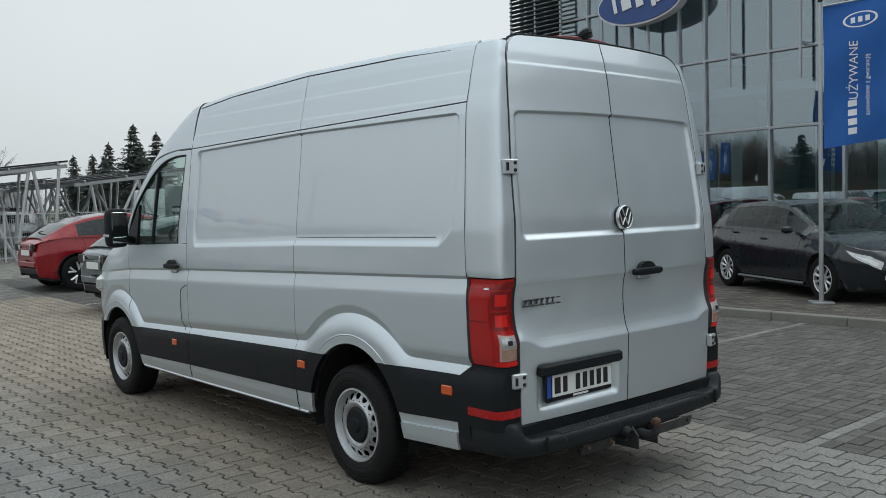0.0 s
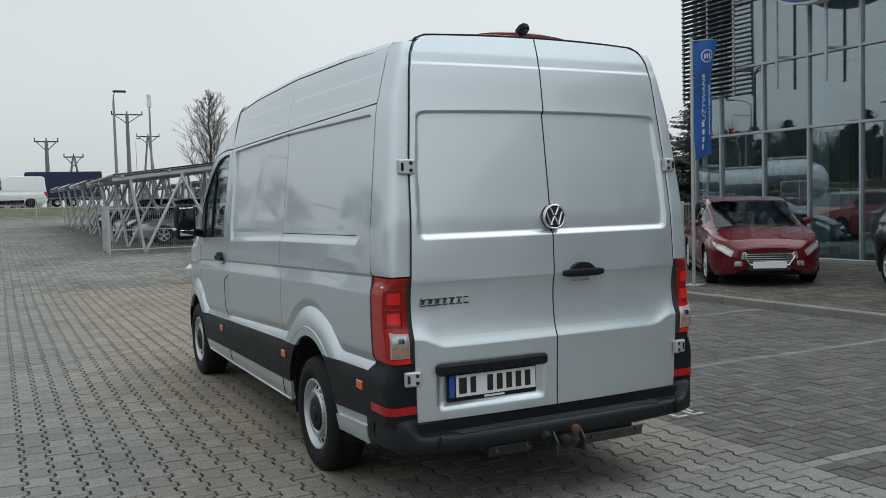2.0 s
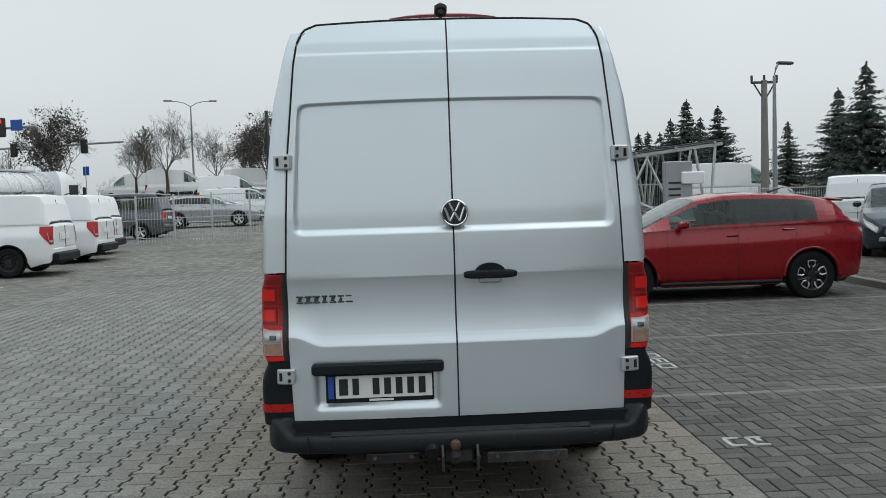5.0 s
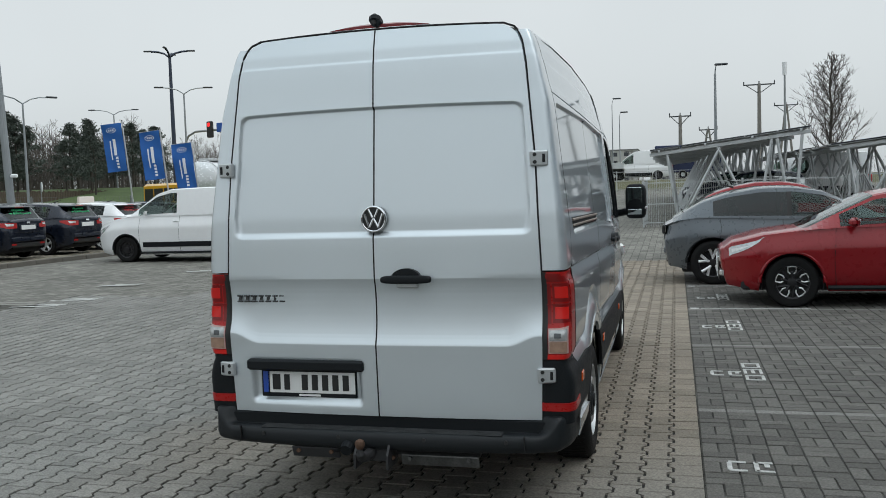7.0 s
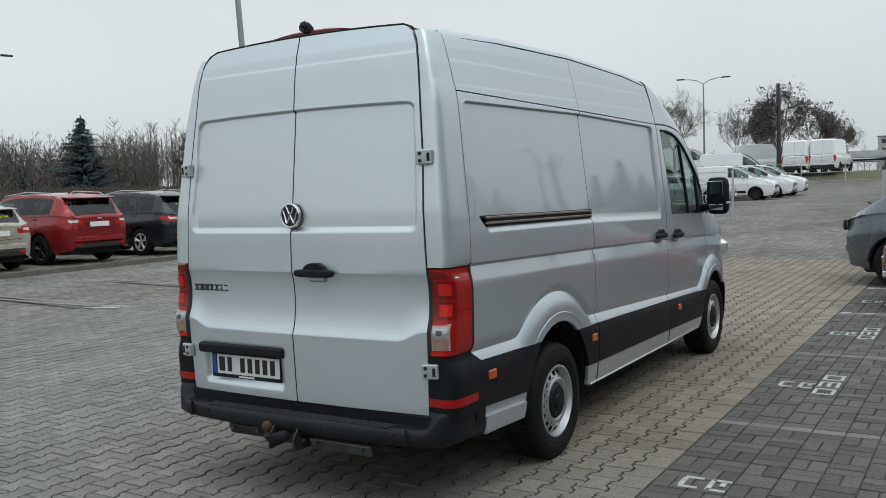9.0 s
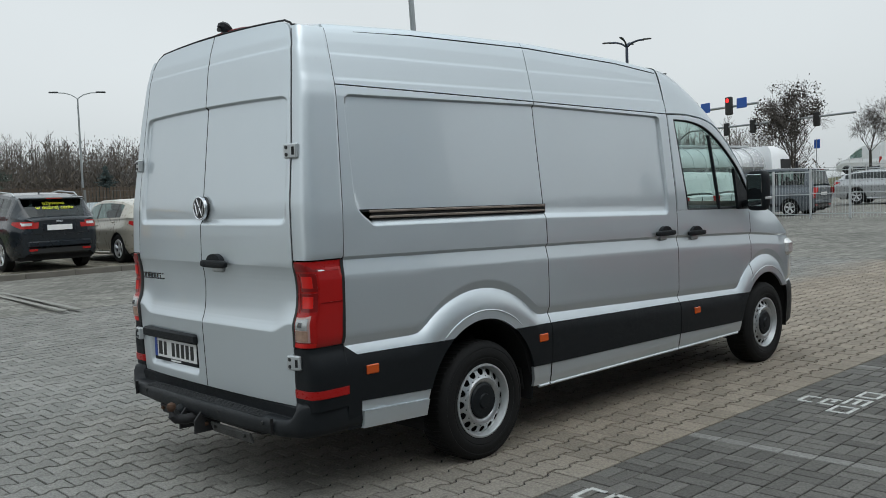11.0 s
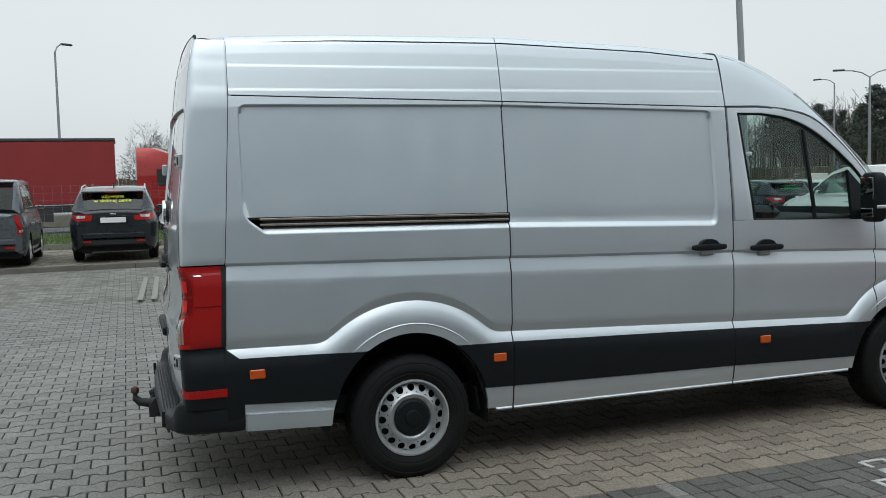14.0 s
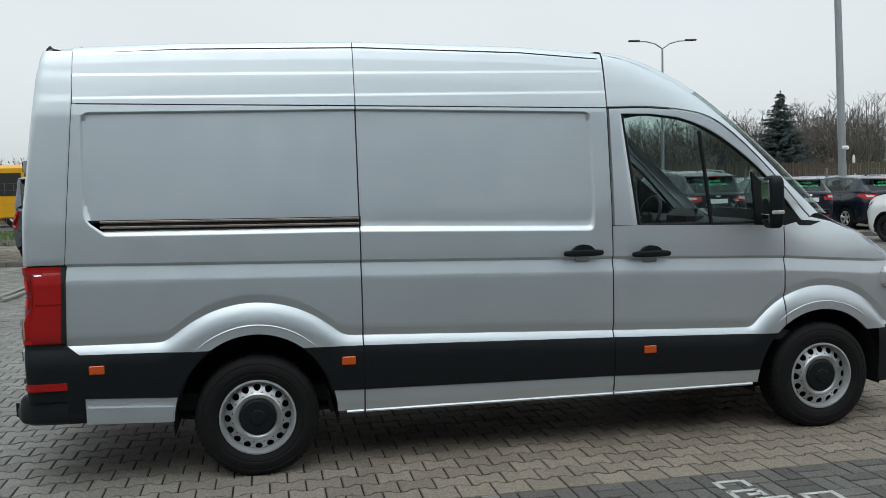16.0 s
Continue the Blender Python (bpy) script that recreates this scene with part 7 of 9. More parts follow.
# oval sign
sign = empty("oval_sign", "large blue oval sign with a white rim on the facade", "sign")
def oval(w, h, d, c, n=56):
    g = Geo()
    pts = [(w / 2 * math.cos(2 * math.pi * k / n), h / 2 * math.sin(2 * math.pi * k / n)) for k in range(n)]
    return g.prism(pts, d, Matrix.Translation(c) @ Matrix(((0, 0, -1, 0), (-1, 0, 0, 0), (0, 1, 0, 0), (0, 0, 0, 1))))
part("sign_box", oval(2.30, 1.00, 0.25, (12.95, 9.25, 6.06)), SIGN_WHITE, sign)
part("sign_face", oval(2.20, 0.91, 0.03, (12.70, 9.25, 6.06)), SIGN_BLUE, sign)
for k, (dy, hh, ww) in enumerate(((0.62, 0.34, 0.10), (0.30, 0.26, 0.26), (-0.06, 0.24, 0.20), (-0.42, 0.36, 0.12), (-0.60, 0.18, 0.2))):
    part("sign_bar", Geo().box((12.65, 9.25 + dy, 6.06), (0.02, ww, hh), Matrix.Rotation(radians(-12), 3, "X"), 0.03), SIGN_WHITE, sign)
for y in (8.6, 9.9):
    part("sign_bracket", Geo().tube([(12.9, y, 6.0), (FX, y, 6.0)], 0.03, 6), FRAME, sign)

# ---- flags ----
POLE_METAL = material("pale_flagpole_metal", (0.42, 0.43, 0.44), 0.4, 0.6, vary=0.08, scale=5)
def flag(x, y, z0, rz, h=4.25, w=0.92, fh=1.98, label="blue banner flag with white lettering on a metal pole", text=True, seed=1, lean=0.0, drop=0.12):
    top = empty("flag", label, "flag", "banner flags", pose(x, y, z0 + terrain(x, y), 0, lean, rz))
    part("pole", Geo().tube([(0, 0, 0), (0, 0, h * 0.5), (0, 0, h)], [0.034, 0.030, 0.026], 10), POLE_METAL, top)
    part("pole_cap", Geo().lathe([(0, 0.03), (0.03, 0.036), (0.05, 0.02), (0.055, 0.0)], (0, 0, h), 10, "z"), BLACK_INK, top)
    part("foot_plate", Geo().box((0, 0, 0.012), (0.30, 0.30, 0.024), None, 0.004), POLE_METAL, top)
    part("arm", Geo().tube([(0, 0, h - 0.06), (w, 0, h - 0.06 + drop)], 0.012, 6), POLE_METAL, top)
    part("weight", Geo().tube([(0.0, 0, h - fh - 0.12), (0.02, 0.0, h - fh - 0.32), (0.05, 0, h - fh - 0.20)], 0.014, 6), POLE_METAL, top)
    def wave(u, v):
        return 0.055 * math.sin(3.2 * u + 4.0 * v + seed) * u + 0.03 * math.sin(9 * v + 3 * u + seed)
    def at(u, v, off=0.0):
        return (0.045 + w * u - 0.06 * v * u, wave(u, v) + off, h - 0.06 + drop * u - fh * v)
    P = [[at(u, v) for v in np.linspace(0, 1, 31)] for u in np.linspace(0, 1, 15)]
    cloth = part("cloth", Geo().grid(P), FLAG_BLUE, top, "blue flag cloth", smooth=True)
    for s in (-1, 1):
        ring = []
        for r in (1.0, 0.86):
            ring.append([at(0.52 + 0.24 * r * math.cos(t), 0.135 + 0.055 * r * math.sin(t), 0.006 * s) for t in np.linspace(0, 2 * math.pi, 33)])
        part("oval_line", Geo().grid(ring), SIGN_WHITE, cloth)
        for du in (-0.10, 0.0, 0.10):
            part("logo_bar", Geo().grid([[at(0.52 + du + a, 0.135 + b, 0.006 * s) for b in (-0.02, 0.02)] for a in (-0.03, 0.03)]), SIGN_WHITE, cloth)
        # plain bar for the brand word, then the readable words
        for k in range(4):
            v0 = 0.93 - k * 0.065
            part("brand_bar", Geo().grid([[at(0.36 + a, v0 - b, 0.006 * s) for b in (0.0, 0.045)] for a in (0.0, 0.06, 0.13)]), SIGN_WHITE, cloth)
        if text:
            if s < 0:
                words("UŻYWANE", 0.165, SIGN_WHITE, cloth, Matrix.Translation(Vector(at(0.43, 0.485)) + Vector((0, -0.045, 0))) @ Matrix(((0, -1, 0, 0), (0, 0, -1, 0), (1, 0, 0, 0), (0, 0, 0, 1))), "flag_word")
                words("sprawdzone z gwarancją", 0.085, SIGN_WHITE, cloth, Matrix.Translation(Vector(at(0.63, 0.60)) + Vector((0, -0.06, 0))) @ Matrix(((0, -1, 0, 0), (0, 0, -1, 0), (1, 0, 0, 0), (0, 0, 0, 1))), "flag_word")
        else:
            part("word_bar", Geo().grid([[at(0.40 + a, 0.66 - b, 0.006 * s) for b in np.linspace(0, 0.34, 8)] for a in (0.0, 0.14)]), SIGN_WHITE, cloth)
            part("word_bar", Geo().grid([[at(0.64 + a, 0.75 - b, 0.006 * s) for b in np.linspace(0, 0.40, 8)] for a in (0.0, 0.06)]), SIGN_WHITE, cloth)
    return top


flag(8.34, 3.0, 0.10, -52, h=4.22, seed=1)
flag(7.82, 7.56, 0.10, 21, h=4.15, seed=2.2, w=0.80)
for k, (x, y, h) in enumerate(((-20.7, 29.05, 5.05), (-18.95, 29.05, 4.65), (-18.5, 30.7, 4.2))):
    flag(x, y, 0, 192, h=h, seed=k * 1.3, text=False, w=0.90, fh=2.02, lean=5, label="blue banner flag by the road with white bars", drop=0.0)

# ---- solar carport ----
GALV = material("galvanised_steel", (0.50, 0.52, 0.53), 0.45, 0.5, vary=0.12, scale=2)
SOLAR = material("solar_panel_glass", (0.015, 0.018, 0.028), 0.15, coat=1.0, vary=0.1)
PANEL_BACK = material("pale_panel_back", (0.40, 0.41, 0.42), 0.6, vary=0.08)
def carport(x, y, w, d, zl, zr):
    """A tilted solar roof on V struts; x, y: its near left corner."""
    top = empty("solar_carport", "solar carport with tilted panels on pale steel V struts", "carport", "solar carports", on(x, y))
    ang = math.atan2(zr - zl, w)
    rz = lambda q: zl + (zr - zl) * q / w
    for i in range(5):
        for j in range(int(d / 1.7)):
            cx, cy = w * (i + 0.5) / 5, 1.7 * (j + 0.5)
            fr = part("solar_panel", Geo().box((cx, cy, rz(cx) + 0.09), (w / 5 - 0.02, 1.68, 0.045), Matrix.Rotation(-ang, 3, "Y"), 0.006), SOLAR, top, "dark solar panel")
            part("panel_back", Geo().box((cx, cy, rz(cx) + 0.058), (w / 5 - 0.03, 1.66, 0.012), Matrix.Rotation(-ang, 3, "Y")), PANEL_BACK, fr)
    for cy in np.arange(0.15, d, d / 2 - 0.16):
        part("roof_beam", Geo().box((w / 2, cy, rz(w / 2) - 0.06), (w / math.cos(ang), 0.12, 0.12), Matrix.Rotation(-ang, 3, "Y"), 0.01), GALV, top)
        for a, b in ((0.9, 0.55), (0.9 + 0.02, 2.2), (3.3, 2.1), (3.3, 3.75), (w - 0.5, w - 0.25), (w - 0.55, 3.9)):
            part("strut", Geo().tube([(a, cy, 0.0), (b, cy, rz(b) - 0.12)], 0.052, 6), GALV, top)
    for q in np.linspace(0.3, w - 0.3, 4):
        part("purlin", Geo().box((q, d / 2, rz(q) + 0.02), (0.07, d, 0.08), None, 0.006), GALV, top)
    return top


cp = carport(0.66, 25.5, 4.9, 8.5, 2.38, 2.94)
for k in range(1, 4):
    copy_thing(cp, on(0.66, 25.5 + 8.9 * k))
for k in range(0, 3):
    copy_thing(cp, on(6.4, 27.4 + 8.9 * k))
# charging cabinet beside the carport
chg = empty("charging_station", "white charging cabinet on a grey board", "charger", at=on(8.7, 24.5))
part("cabinet", Geo().box((0, 0, 1.15), (0.9, 0.35, 2.3), None, 0.03), material("grey_cabinet", (0.30, 0.31, 0.32), 0.5, vary=0.1), chg)
part("cover", Geo().box((0.45, -0.2, 1.75), (0.75, 0.12, 0.40), None, 0.03), SIGN_WHITE, chg)
for k in range(4):
    part("vent", Geo().box((-0.15, -0.18, 1.0 + 0.2 * k), (0.4, 0.02, 0.06), None, 0.004), BLACK_INK, chg)

# ---- fences ----
def mesh_fence(name, label, p0, p1, h, panel=2.5, bars=0.055, mat=None, post=0.06, horiz=(0.1, 0.5, 0.95), plinth=0.0, rail=0.03):
    mat = mat or GALV
    p0, p1 = Vector((*p0, 0)), Vector((*p1, 0))
    L = (p1 - p0).length
    n = max(1, round(L / panel))
    top = empty(name, label, "fence", at=Matrix.Translation(p0) @ Matrix.Rotation(math.atan2(p1.y - p0.y, p1.x - p0.x), 4, "Z"))
    pm = fm = None
    lift = lambda s: terrain(*(p0 + (p1 - p0) * (s / L))[:2])
    for k in range(n + 1):
        if pm is None:
            ob = part("post", Geo().box((0, 0, h / 2), (post, post, h), None, 0.006), mat, top)
            pm = ob.data
        else:
            ob = new("post", pm)
            ob.parent = top
        ob.location = (k * L / n, 0, lift(k * L / n))
    for k in range(n):
        if fm is None:
            g = Geo()
            w = L / n
            for i in range(int(w / bars)):
                g.box((bars * (i + 0.5), 0, plinth + (h - plinth) / 2), (0.006, 0.006, (h - plinth) * 0.96))
            for q in horiz:
                g.box((w / 2, 0, plinth + (h - plinth) * q), (w, min(rail, 0.022), rail))
            ob = part("mesh_panel", g, mat, top)
            fm = ob.data
        else:
            ob = new("mesh_panel", fm)
            ob.parent = top
        ob.location = (k * L / n, 0, lift((k + 0.5) * L / n))
        if plinth:
            pl = part("plinth_board", Geo().box(((k + 0.5) * L / n, 0, plinth / 2), (L / n - 0.06, 0.05, plinth), None, 0.008), CONCRETE, top)
            pl.location.z = lift((k + 0.5) * L / n)
    return top


mesh_fence("yard_fence", "galvanised mesh fence before the solar carport", (0.45, 25.2), (6.5, 24.7), 1.50)
mesh_fence("yard_fence", "galvanised mesh fence beside the carport", (0.45, 25.2), (0.5, 27.4), 1.50)
mesh_fence("yard_fence", "galvanised mesh fence beyond the charging cabinet", (6.7, 24.6), (16.0, 24.0), 1.60)
mesh_fence("sliding_gate", "pale steel mesh sliding gate across the yard", (-4.35, 27.3), (-13.9, 28.2), 1.70, panel=1.45, bars=0.11)
mesh_fence("yard_fence", "galvanised mesh fence along the field", (-24, 66.5), (6, 66.5), 1.55, panel=3.0, bars=0.14)
mesh_fence("forecourt_gate", "grey mesh gate behind the forecourt", (11.8, 15.5), (20.0, 14.9), 1.45, panel=2.7)
WIRE = material("dull_fence_wire", (0.17, 0.18, 0.18), 0.6, 0.3, vary=0.1, scale=2)
mesh_fence("road_fence", "grey wire fence with metal posts along the road", (-21.6, -32), (-21.6, 30), 1.9, panel=3.1, bars=0.24, horiz=(0.02, 0.14, 0.26, 0.38, 0.50, 0.62, 0.74, 0.86, 0.98), plinth=0.22, rail=0.004, mat=WIRE)
gp = empty("gate_post", "thick pale gate post", "post", at=on(11.75, 15.4))
part("post_tube", Geo().tube([(0, 0, 0), (0, 0, 1.5)], 0.11, 14), GALV, gp)
part("post_cap", Geo().lathe([(0, 0.115), (0.03, 0.10), (0.04, 0.0)], (0, 0, 1.5), 14, "z"), GALV, gp)

# noise barrier of pale boards beyond the road
BARRIER = material("pale_blue_barrier", (0.58, 0.64, 0.67), 0.6, vary=0.12, scale=0.6)
RED_POST = material("red_barrier_post", (0.30, 0.02, 0.02), 0.5)
bar = empty("road_barrier", "pale blue corrugated road barrier with red posts", "barrier")
for k in range(20):
    y0 = -45 + 5 * k
    rows = [[(-46.3 + 0.03 * (i % 2), y0 + 0.05 + 4.9 * i / 48, z) for z in (0.55, 1.75)] for i in range(49)]
    part("barrier_panel", Geo().grid(rows), BARRIER, bar)
    part("barrier_post", Geo().box((-46.3, y0, 1.0), (0.10, 0.12, 1.7), None, 0.01), RED_POST if k % 3 == 0 else GALV, bar)
g = Geo().box((-46.3, 5, 0.45), (0.5, 100, 0.7), None, 0.05)
part("barrier_base", g, CONCRETE, bar)
WOOD_FENCE = material("brown_fence_wood", (0.075, 0.055, 0.04), 0.9, vary=0.25, scale=4)
g = Geo()
rw = random.Random(3)
for k in range(700):
    g.box((-50.5, -60 + 0.22 * k, 1.45 + rw.uniform(-0.05, 0.05)), (0.03, 0.17, 2.5 + rw.uniform(-0.1, 0.1)))
ob = link("board_fence", g, WOOD_FENCE)
tagged(ob, "weathered brown board fence behind the road", "fence", kind="stuff")

# ---- lamp posts, poles and signs ----
LAMP_GREY = material("lamp_post_grey", (0.26, 0.28, 0.29), 0.5, 0.4, vary=0.1, scale=1)
DARK_POLE = material("dark_blue_pole", (0.035, 0.045, 0.07), 0.5, 0.3)
TIMBER = material("grey_pole_concrete", (0.20, 0.19, 0.175), 0.9, vary=0.15, scale=2)
def street_lamp(x, y, h, arms=2, spread=1.6, rz=0.0, mat=None, r=0.11, label="grey street lamp with curved arms", drop=0.5):
    mat = mat or LAMP_GREY
    top = empty("street_lamp", label, "street lamp", "street lamps", on(x, y, 0, rz))
    part("pole", Geo().tube([(0, 0, 0), (0, 0, h * 0.5), (0, 0, h - drop)], [r, r * 0.8, r * 0.55], 8), mat, top)
    part("base", Geo().lathe([(0, r * 1.6), (0.5, r * 1.5), (0.55, r)], (0, 0, 0), 8, "z"), mat, top)
    for k in range(arms):
        a = 2 * math.pi * k / arms
        dx, dy = math.cos(a), math.sin(a)
        arm = part("arm", Geo().tube([(0, 0, h - drop), (dx * spread * 0.3, dy * spread * 0.3, h - drop * 0.35), (dx * spread * 0.65, dy * spread * 0.65, h - drop * 0.05), (dx * spread, dy * spread, h)], r * 0.4, 6), mat, top)
        part("lamp_head", Geo().box((dx * (spread + 0.25), dy * (spread + 0.25), h + 0.03), (0.75, 0.24, 0.12), Matrix.Rotation(a, 3, "Z"), 0.04), DARK_FRAME, arm)
    return top


street_lamp(3.79, 51.0, 7.9, 1, 0.1, label="slim lamp post with one square head")
street_lamp(-20.0, 80.6, 9.1, 2, 1.8, 15)
street_lamp(-40.95, 46.95, 8.9, 2, 1.7, 60)
street_lamp(14.5, 30.5, 6.4, 1, 0.3, 20, label="slim lamp post with one small head")
street_lamp(-39.7, 63.4, 14.1, 4, 1.5, 20, DARK_POLE, 0.22, "tall dark mast with four lamp heads")
street_lamp(-37.65, 61.9, 10.8, 2, 1.7, 30)
street_lamp(-57.9, 81.4, 11.6, 2, 2.0, 25)
street_lamp(-48.2, 27.2, 10.7, 2, 1.6, 80)
street_lamp(-54.2, -3.8, 11.0, 1, 0.5, 120)
street_lamp(-70.0, 28.0, 11.0, 2, 1.6, 60)
street_lamp(-60.0, 62.0, 11.0, 1, 1.4, 200)
for x, y, h in ((-4.2, 80.7, 7.6), (-3.72, 83.7, 6.55), (20, 160, 12)):
    street_lamp(x, y, h, 1, 0.2, 0, r=0.06, label="distant thin lamp mast")
mast = empty("lighting_pole", "tall leaning grey pole with a white camera", "pole", at=on(-18.35, 19.05))
part("pole", Geo().tube([(0, 0, 0), (-0.2, -0.1, 6), (-0.45, -0.25, 13)], [0.125, 0.105, 0.08], 12), LAMP_GREY, mast)
part("camera", Geo().box((0.20, -0.12, 2.45), (0.24, 0.12, 0.12), None, 0.03), SIGN_WHITE, mast)
part("camera_bracket", Geo().box((0.08, -0.06, 2.45), (0.12, 0.05, 0.05), None, 0.01), LAMP_GREY, mast)

def power_pole(x, y, h, w=3.0, rz=0.0, split=False):
    top = empty("power_pole", "grey power pole with a cross-arm and insulators", "power pole", "power poles", on(x, y, 0, rz))
    if split:
        for s in (-1, 1):
            part("leg", Geo().tube([(s * 0.9, 0, 0), (0.05 * s, 0, h)], [0.16, 0.10], 7), TIMBER, top)
    else:
        part("pole", Geo().tube([(0, 0, 0), (0, 0, h)], [0.24, 0.15], 8), TIMBER, top)
    part("cross_arm", Geo().box((0, 0, h - 0.1), (w, 0.12, 0.12), None, 0.01), DARK_FRAME, top)
    for s in (-1, 1):
        part("brace", Geo().tube([(0, 0, h - 1.0), (s * w * 0.4, 0, h - 0.15)], 0.04, 5), DARK_FRAME, top)
        part("insulator", Geo().tube([(s * w * 0.48, 0, h - 0.1), (s * w * 0.48, 0, h + 0.25)], 0.06, 6), DARK_FRAME, top)
    part("insulator", Geo().tube([(0, 0, h - 0.1), (0, 0, h + 0.25)], 0.06, 6), DARK_FRAME, top)
    return top


power_pole(9.6, 90, 9.2)
power_pole(13.8, 105, 8.2, 2.6, 0, True)
power_pole(17.6, 39.0, 6.6, 1.3)
power_pole(-7.3, 185.9, 6.6, 3)
power_pole(4.9, 95.75, 5.3, 1.9, 0, True)
power_pole(1.97, 87.75, 6.3, 2.1)
cell = empty("radio_mast", "thin radio mast with a white drum on top", "mast", at=pose(12.55, 95, 0))
part("pole", Geo().tube([(0, 0, 0), (0, 0, 13.2)], [0.16, 0.09], 7), LAMP_GREY, cell)
part("drum", Geo().tube([(0, 0, 12.5), (0, 0, 13.8)], 0.24, 10), SIGN_WHITE, cell)

stump = empty("timber_pole", "dark bare timber pole beside leafy trees", "pole", at=on(-11.86, 73.0))
part("pole", Geo().tube([(0, 0, 0), (0.05, 0, 3.6), (0.02, 0, 7.3)], [0.2, 0.18, 0.15], 8), DARK_FRAME, stump)

# traffic lights on gantries
LIGHT_RED = glow_material("red_signal", (0.9, 0.02, 0.02), 1.5)
SIGN_ROAD = material("road_sign_blue", (0.01, 0.08, 0.36), 0.5)
gan = empty("signal_gantry", "grey gantry with three red traffic lights and blue signs", "traffic light", at=pose(-39.2, 64.2, 0, 0, 0, -21))
part("beam", Geo().tube([(0, 0, 6.2), (0.6, 0, 7.0), (1.5, 0, 7.3), (14.5, 0, 7.3)], 0.09, 8), LAMP_GREY, gan)
part("gantry_post", Geo().tube([(0, 0, 0), (0, 0, 6.3)], 0.13, 8), LAMP_GREY, gan)
for k, xx in enumerate((3.6, 7.6, 11.6)):
    head = part("signal_head", Geo().box((xx, -0.15, 7.35), (0.62, 0.30, 1.35), None, 0.06), BLACK_INK, gan)
    part("signal_lens", Geo().lathe([(-0.32, 0.0), (-0.32, 0.17), (-0.30, 0.17)], (xx, 0.0, 7.75), 12, "y"), LIGHT_RED, head)
    part("direction_sign", Geo().box((xx + 1.35, -0.15, 7.45), (1.05, 0.05, 0.75), None, 0.02), SIGN_ROAD, gan)
gan2 = empty("signal_gantry", "grey gantry with dark traffic light backs", "traffic light", at=pose(-44.0, 79.0, 0, 0, 0, -21))
part("beam", Geo().tube([(0, 0, 6.2), (1.5, 0, 6.9), (22, 0, 6.9)], 0.09, 8), LAMP_GREY, gan2)
part("gantry_post", Geo().tube([(0, 0, 0), (0, 0, 6.3)], 0.13, 8), LAMP_GREY, gan2)
for xx in (7, 10.5, 14, 18):
    part("signal_head", Geo().box((xx, 0, 6.7), (0.62, 0.3, 1.2), None, 0.06), BLACK_INK, gan2)
YELLOW = material("sign_yellow", (0.7, 0.45, 0.02), 0.5)
def road_sign(x, y, h, kind, rz):
    top = empty("road_sign", "small road sign on a grey post", "road sign", "road signs", on(x, y, 0, rz))
    part("post", Geo().tube([(0, 0, 0), (0, 0, h)], 0.035, 6), LAMP_GREY, top)
    if kind == "round":
        part("disc", Geo().lathe([(-0.03, 0.0), (-0.03, 0.36), (0.0, 0.36), (0.0, 0.0)], (0, -0.04, h - 0.3), 20, "y"), SIGN_WHITE, top)
    elif kind == "diamond":
        part("board", Geo().box((0, -0.05, h - 0.25), (0.55, 0.03, 0.55), Matrix.Rotation(radians(45), 3, "Y"), 0.01), YELLOW, top)
        part("board", Geo().box((0, -0.05, h - 1.05), (0.75, 0.03, 0.75), None, 0.01), SIGN_ROAD, top)
    else:
        part("board", Geo().box((0, -0.05, h - 0.4), (0.75, 0.03, 0.75), None, 0.01), SIGN_ROAD, top)
    return top


for x, y, h, kd, rz in ((-36, 58, 3.6, "diamond", 150), (-27, 72, 3.4, "square", 150), (-44, 52, 3.2, "round", 140), (-47, 50, 3.0, "square", 140), (-52, 44, 3.2, "round", 130), (-15, 100, 5.5, "round", 180), (-13, 101, 4.6, "round", 180)):
    road_sign(x, y, h, kd, rz)

# ---- trucks, bus, far traffic ----
TANK = material("white_tank", (0.60, 0.61, 0.62), 0.25, 0.3, vary=0.06, scale=1)
POLISHED = material("polished_tank_steel", (0.5, 0.51, 0.52), 0.18, 0.95)
TARP_RED = material("red_tarpaulin", (0.22, 0.012, 0.014), 0.6, vary=0.06, scale=0.8, bump=0.15, bump_scale=6)
CAB_RED = paint("red_cab_paint", (0.30, 0.014, 0.012))
BUS_YELLOW = paint("yellow_bus_paint", (0.70, 0.36, 0.012), 0.0)
TARP_BLUE = material("blue_tarpaulin", (0.012, 0.02, 0.06), 0.7, vary=0.1)
def truck_wheels(top, ys, w=1.15, r=0.5):
    for y in ys:
        for s in (1, -1):
            wl_ = part("wheel", Geo().lathe([(-0.14 * s, r * 0.5), (-0.15 * s, r * 0.9), (-0.1 * s, r), (0.1 * s, r), (0.15 * s, r * 0.9), (0.14 * s, r * 0.55), (0.08 * s, r * 0.5)], (s * w, y, r), 24), RUBBER, top, "", smooth=40)
            part("rim", Geo().lathe([(0.10 * s, r * 0.55), (0.06 * s, r * 0.3), (0.10 * s, 0.0)], (s * w, y, r), 16), STEEL, wl_)


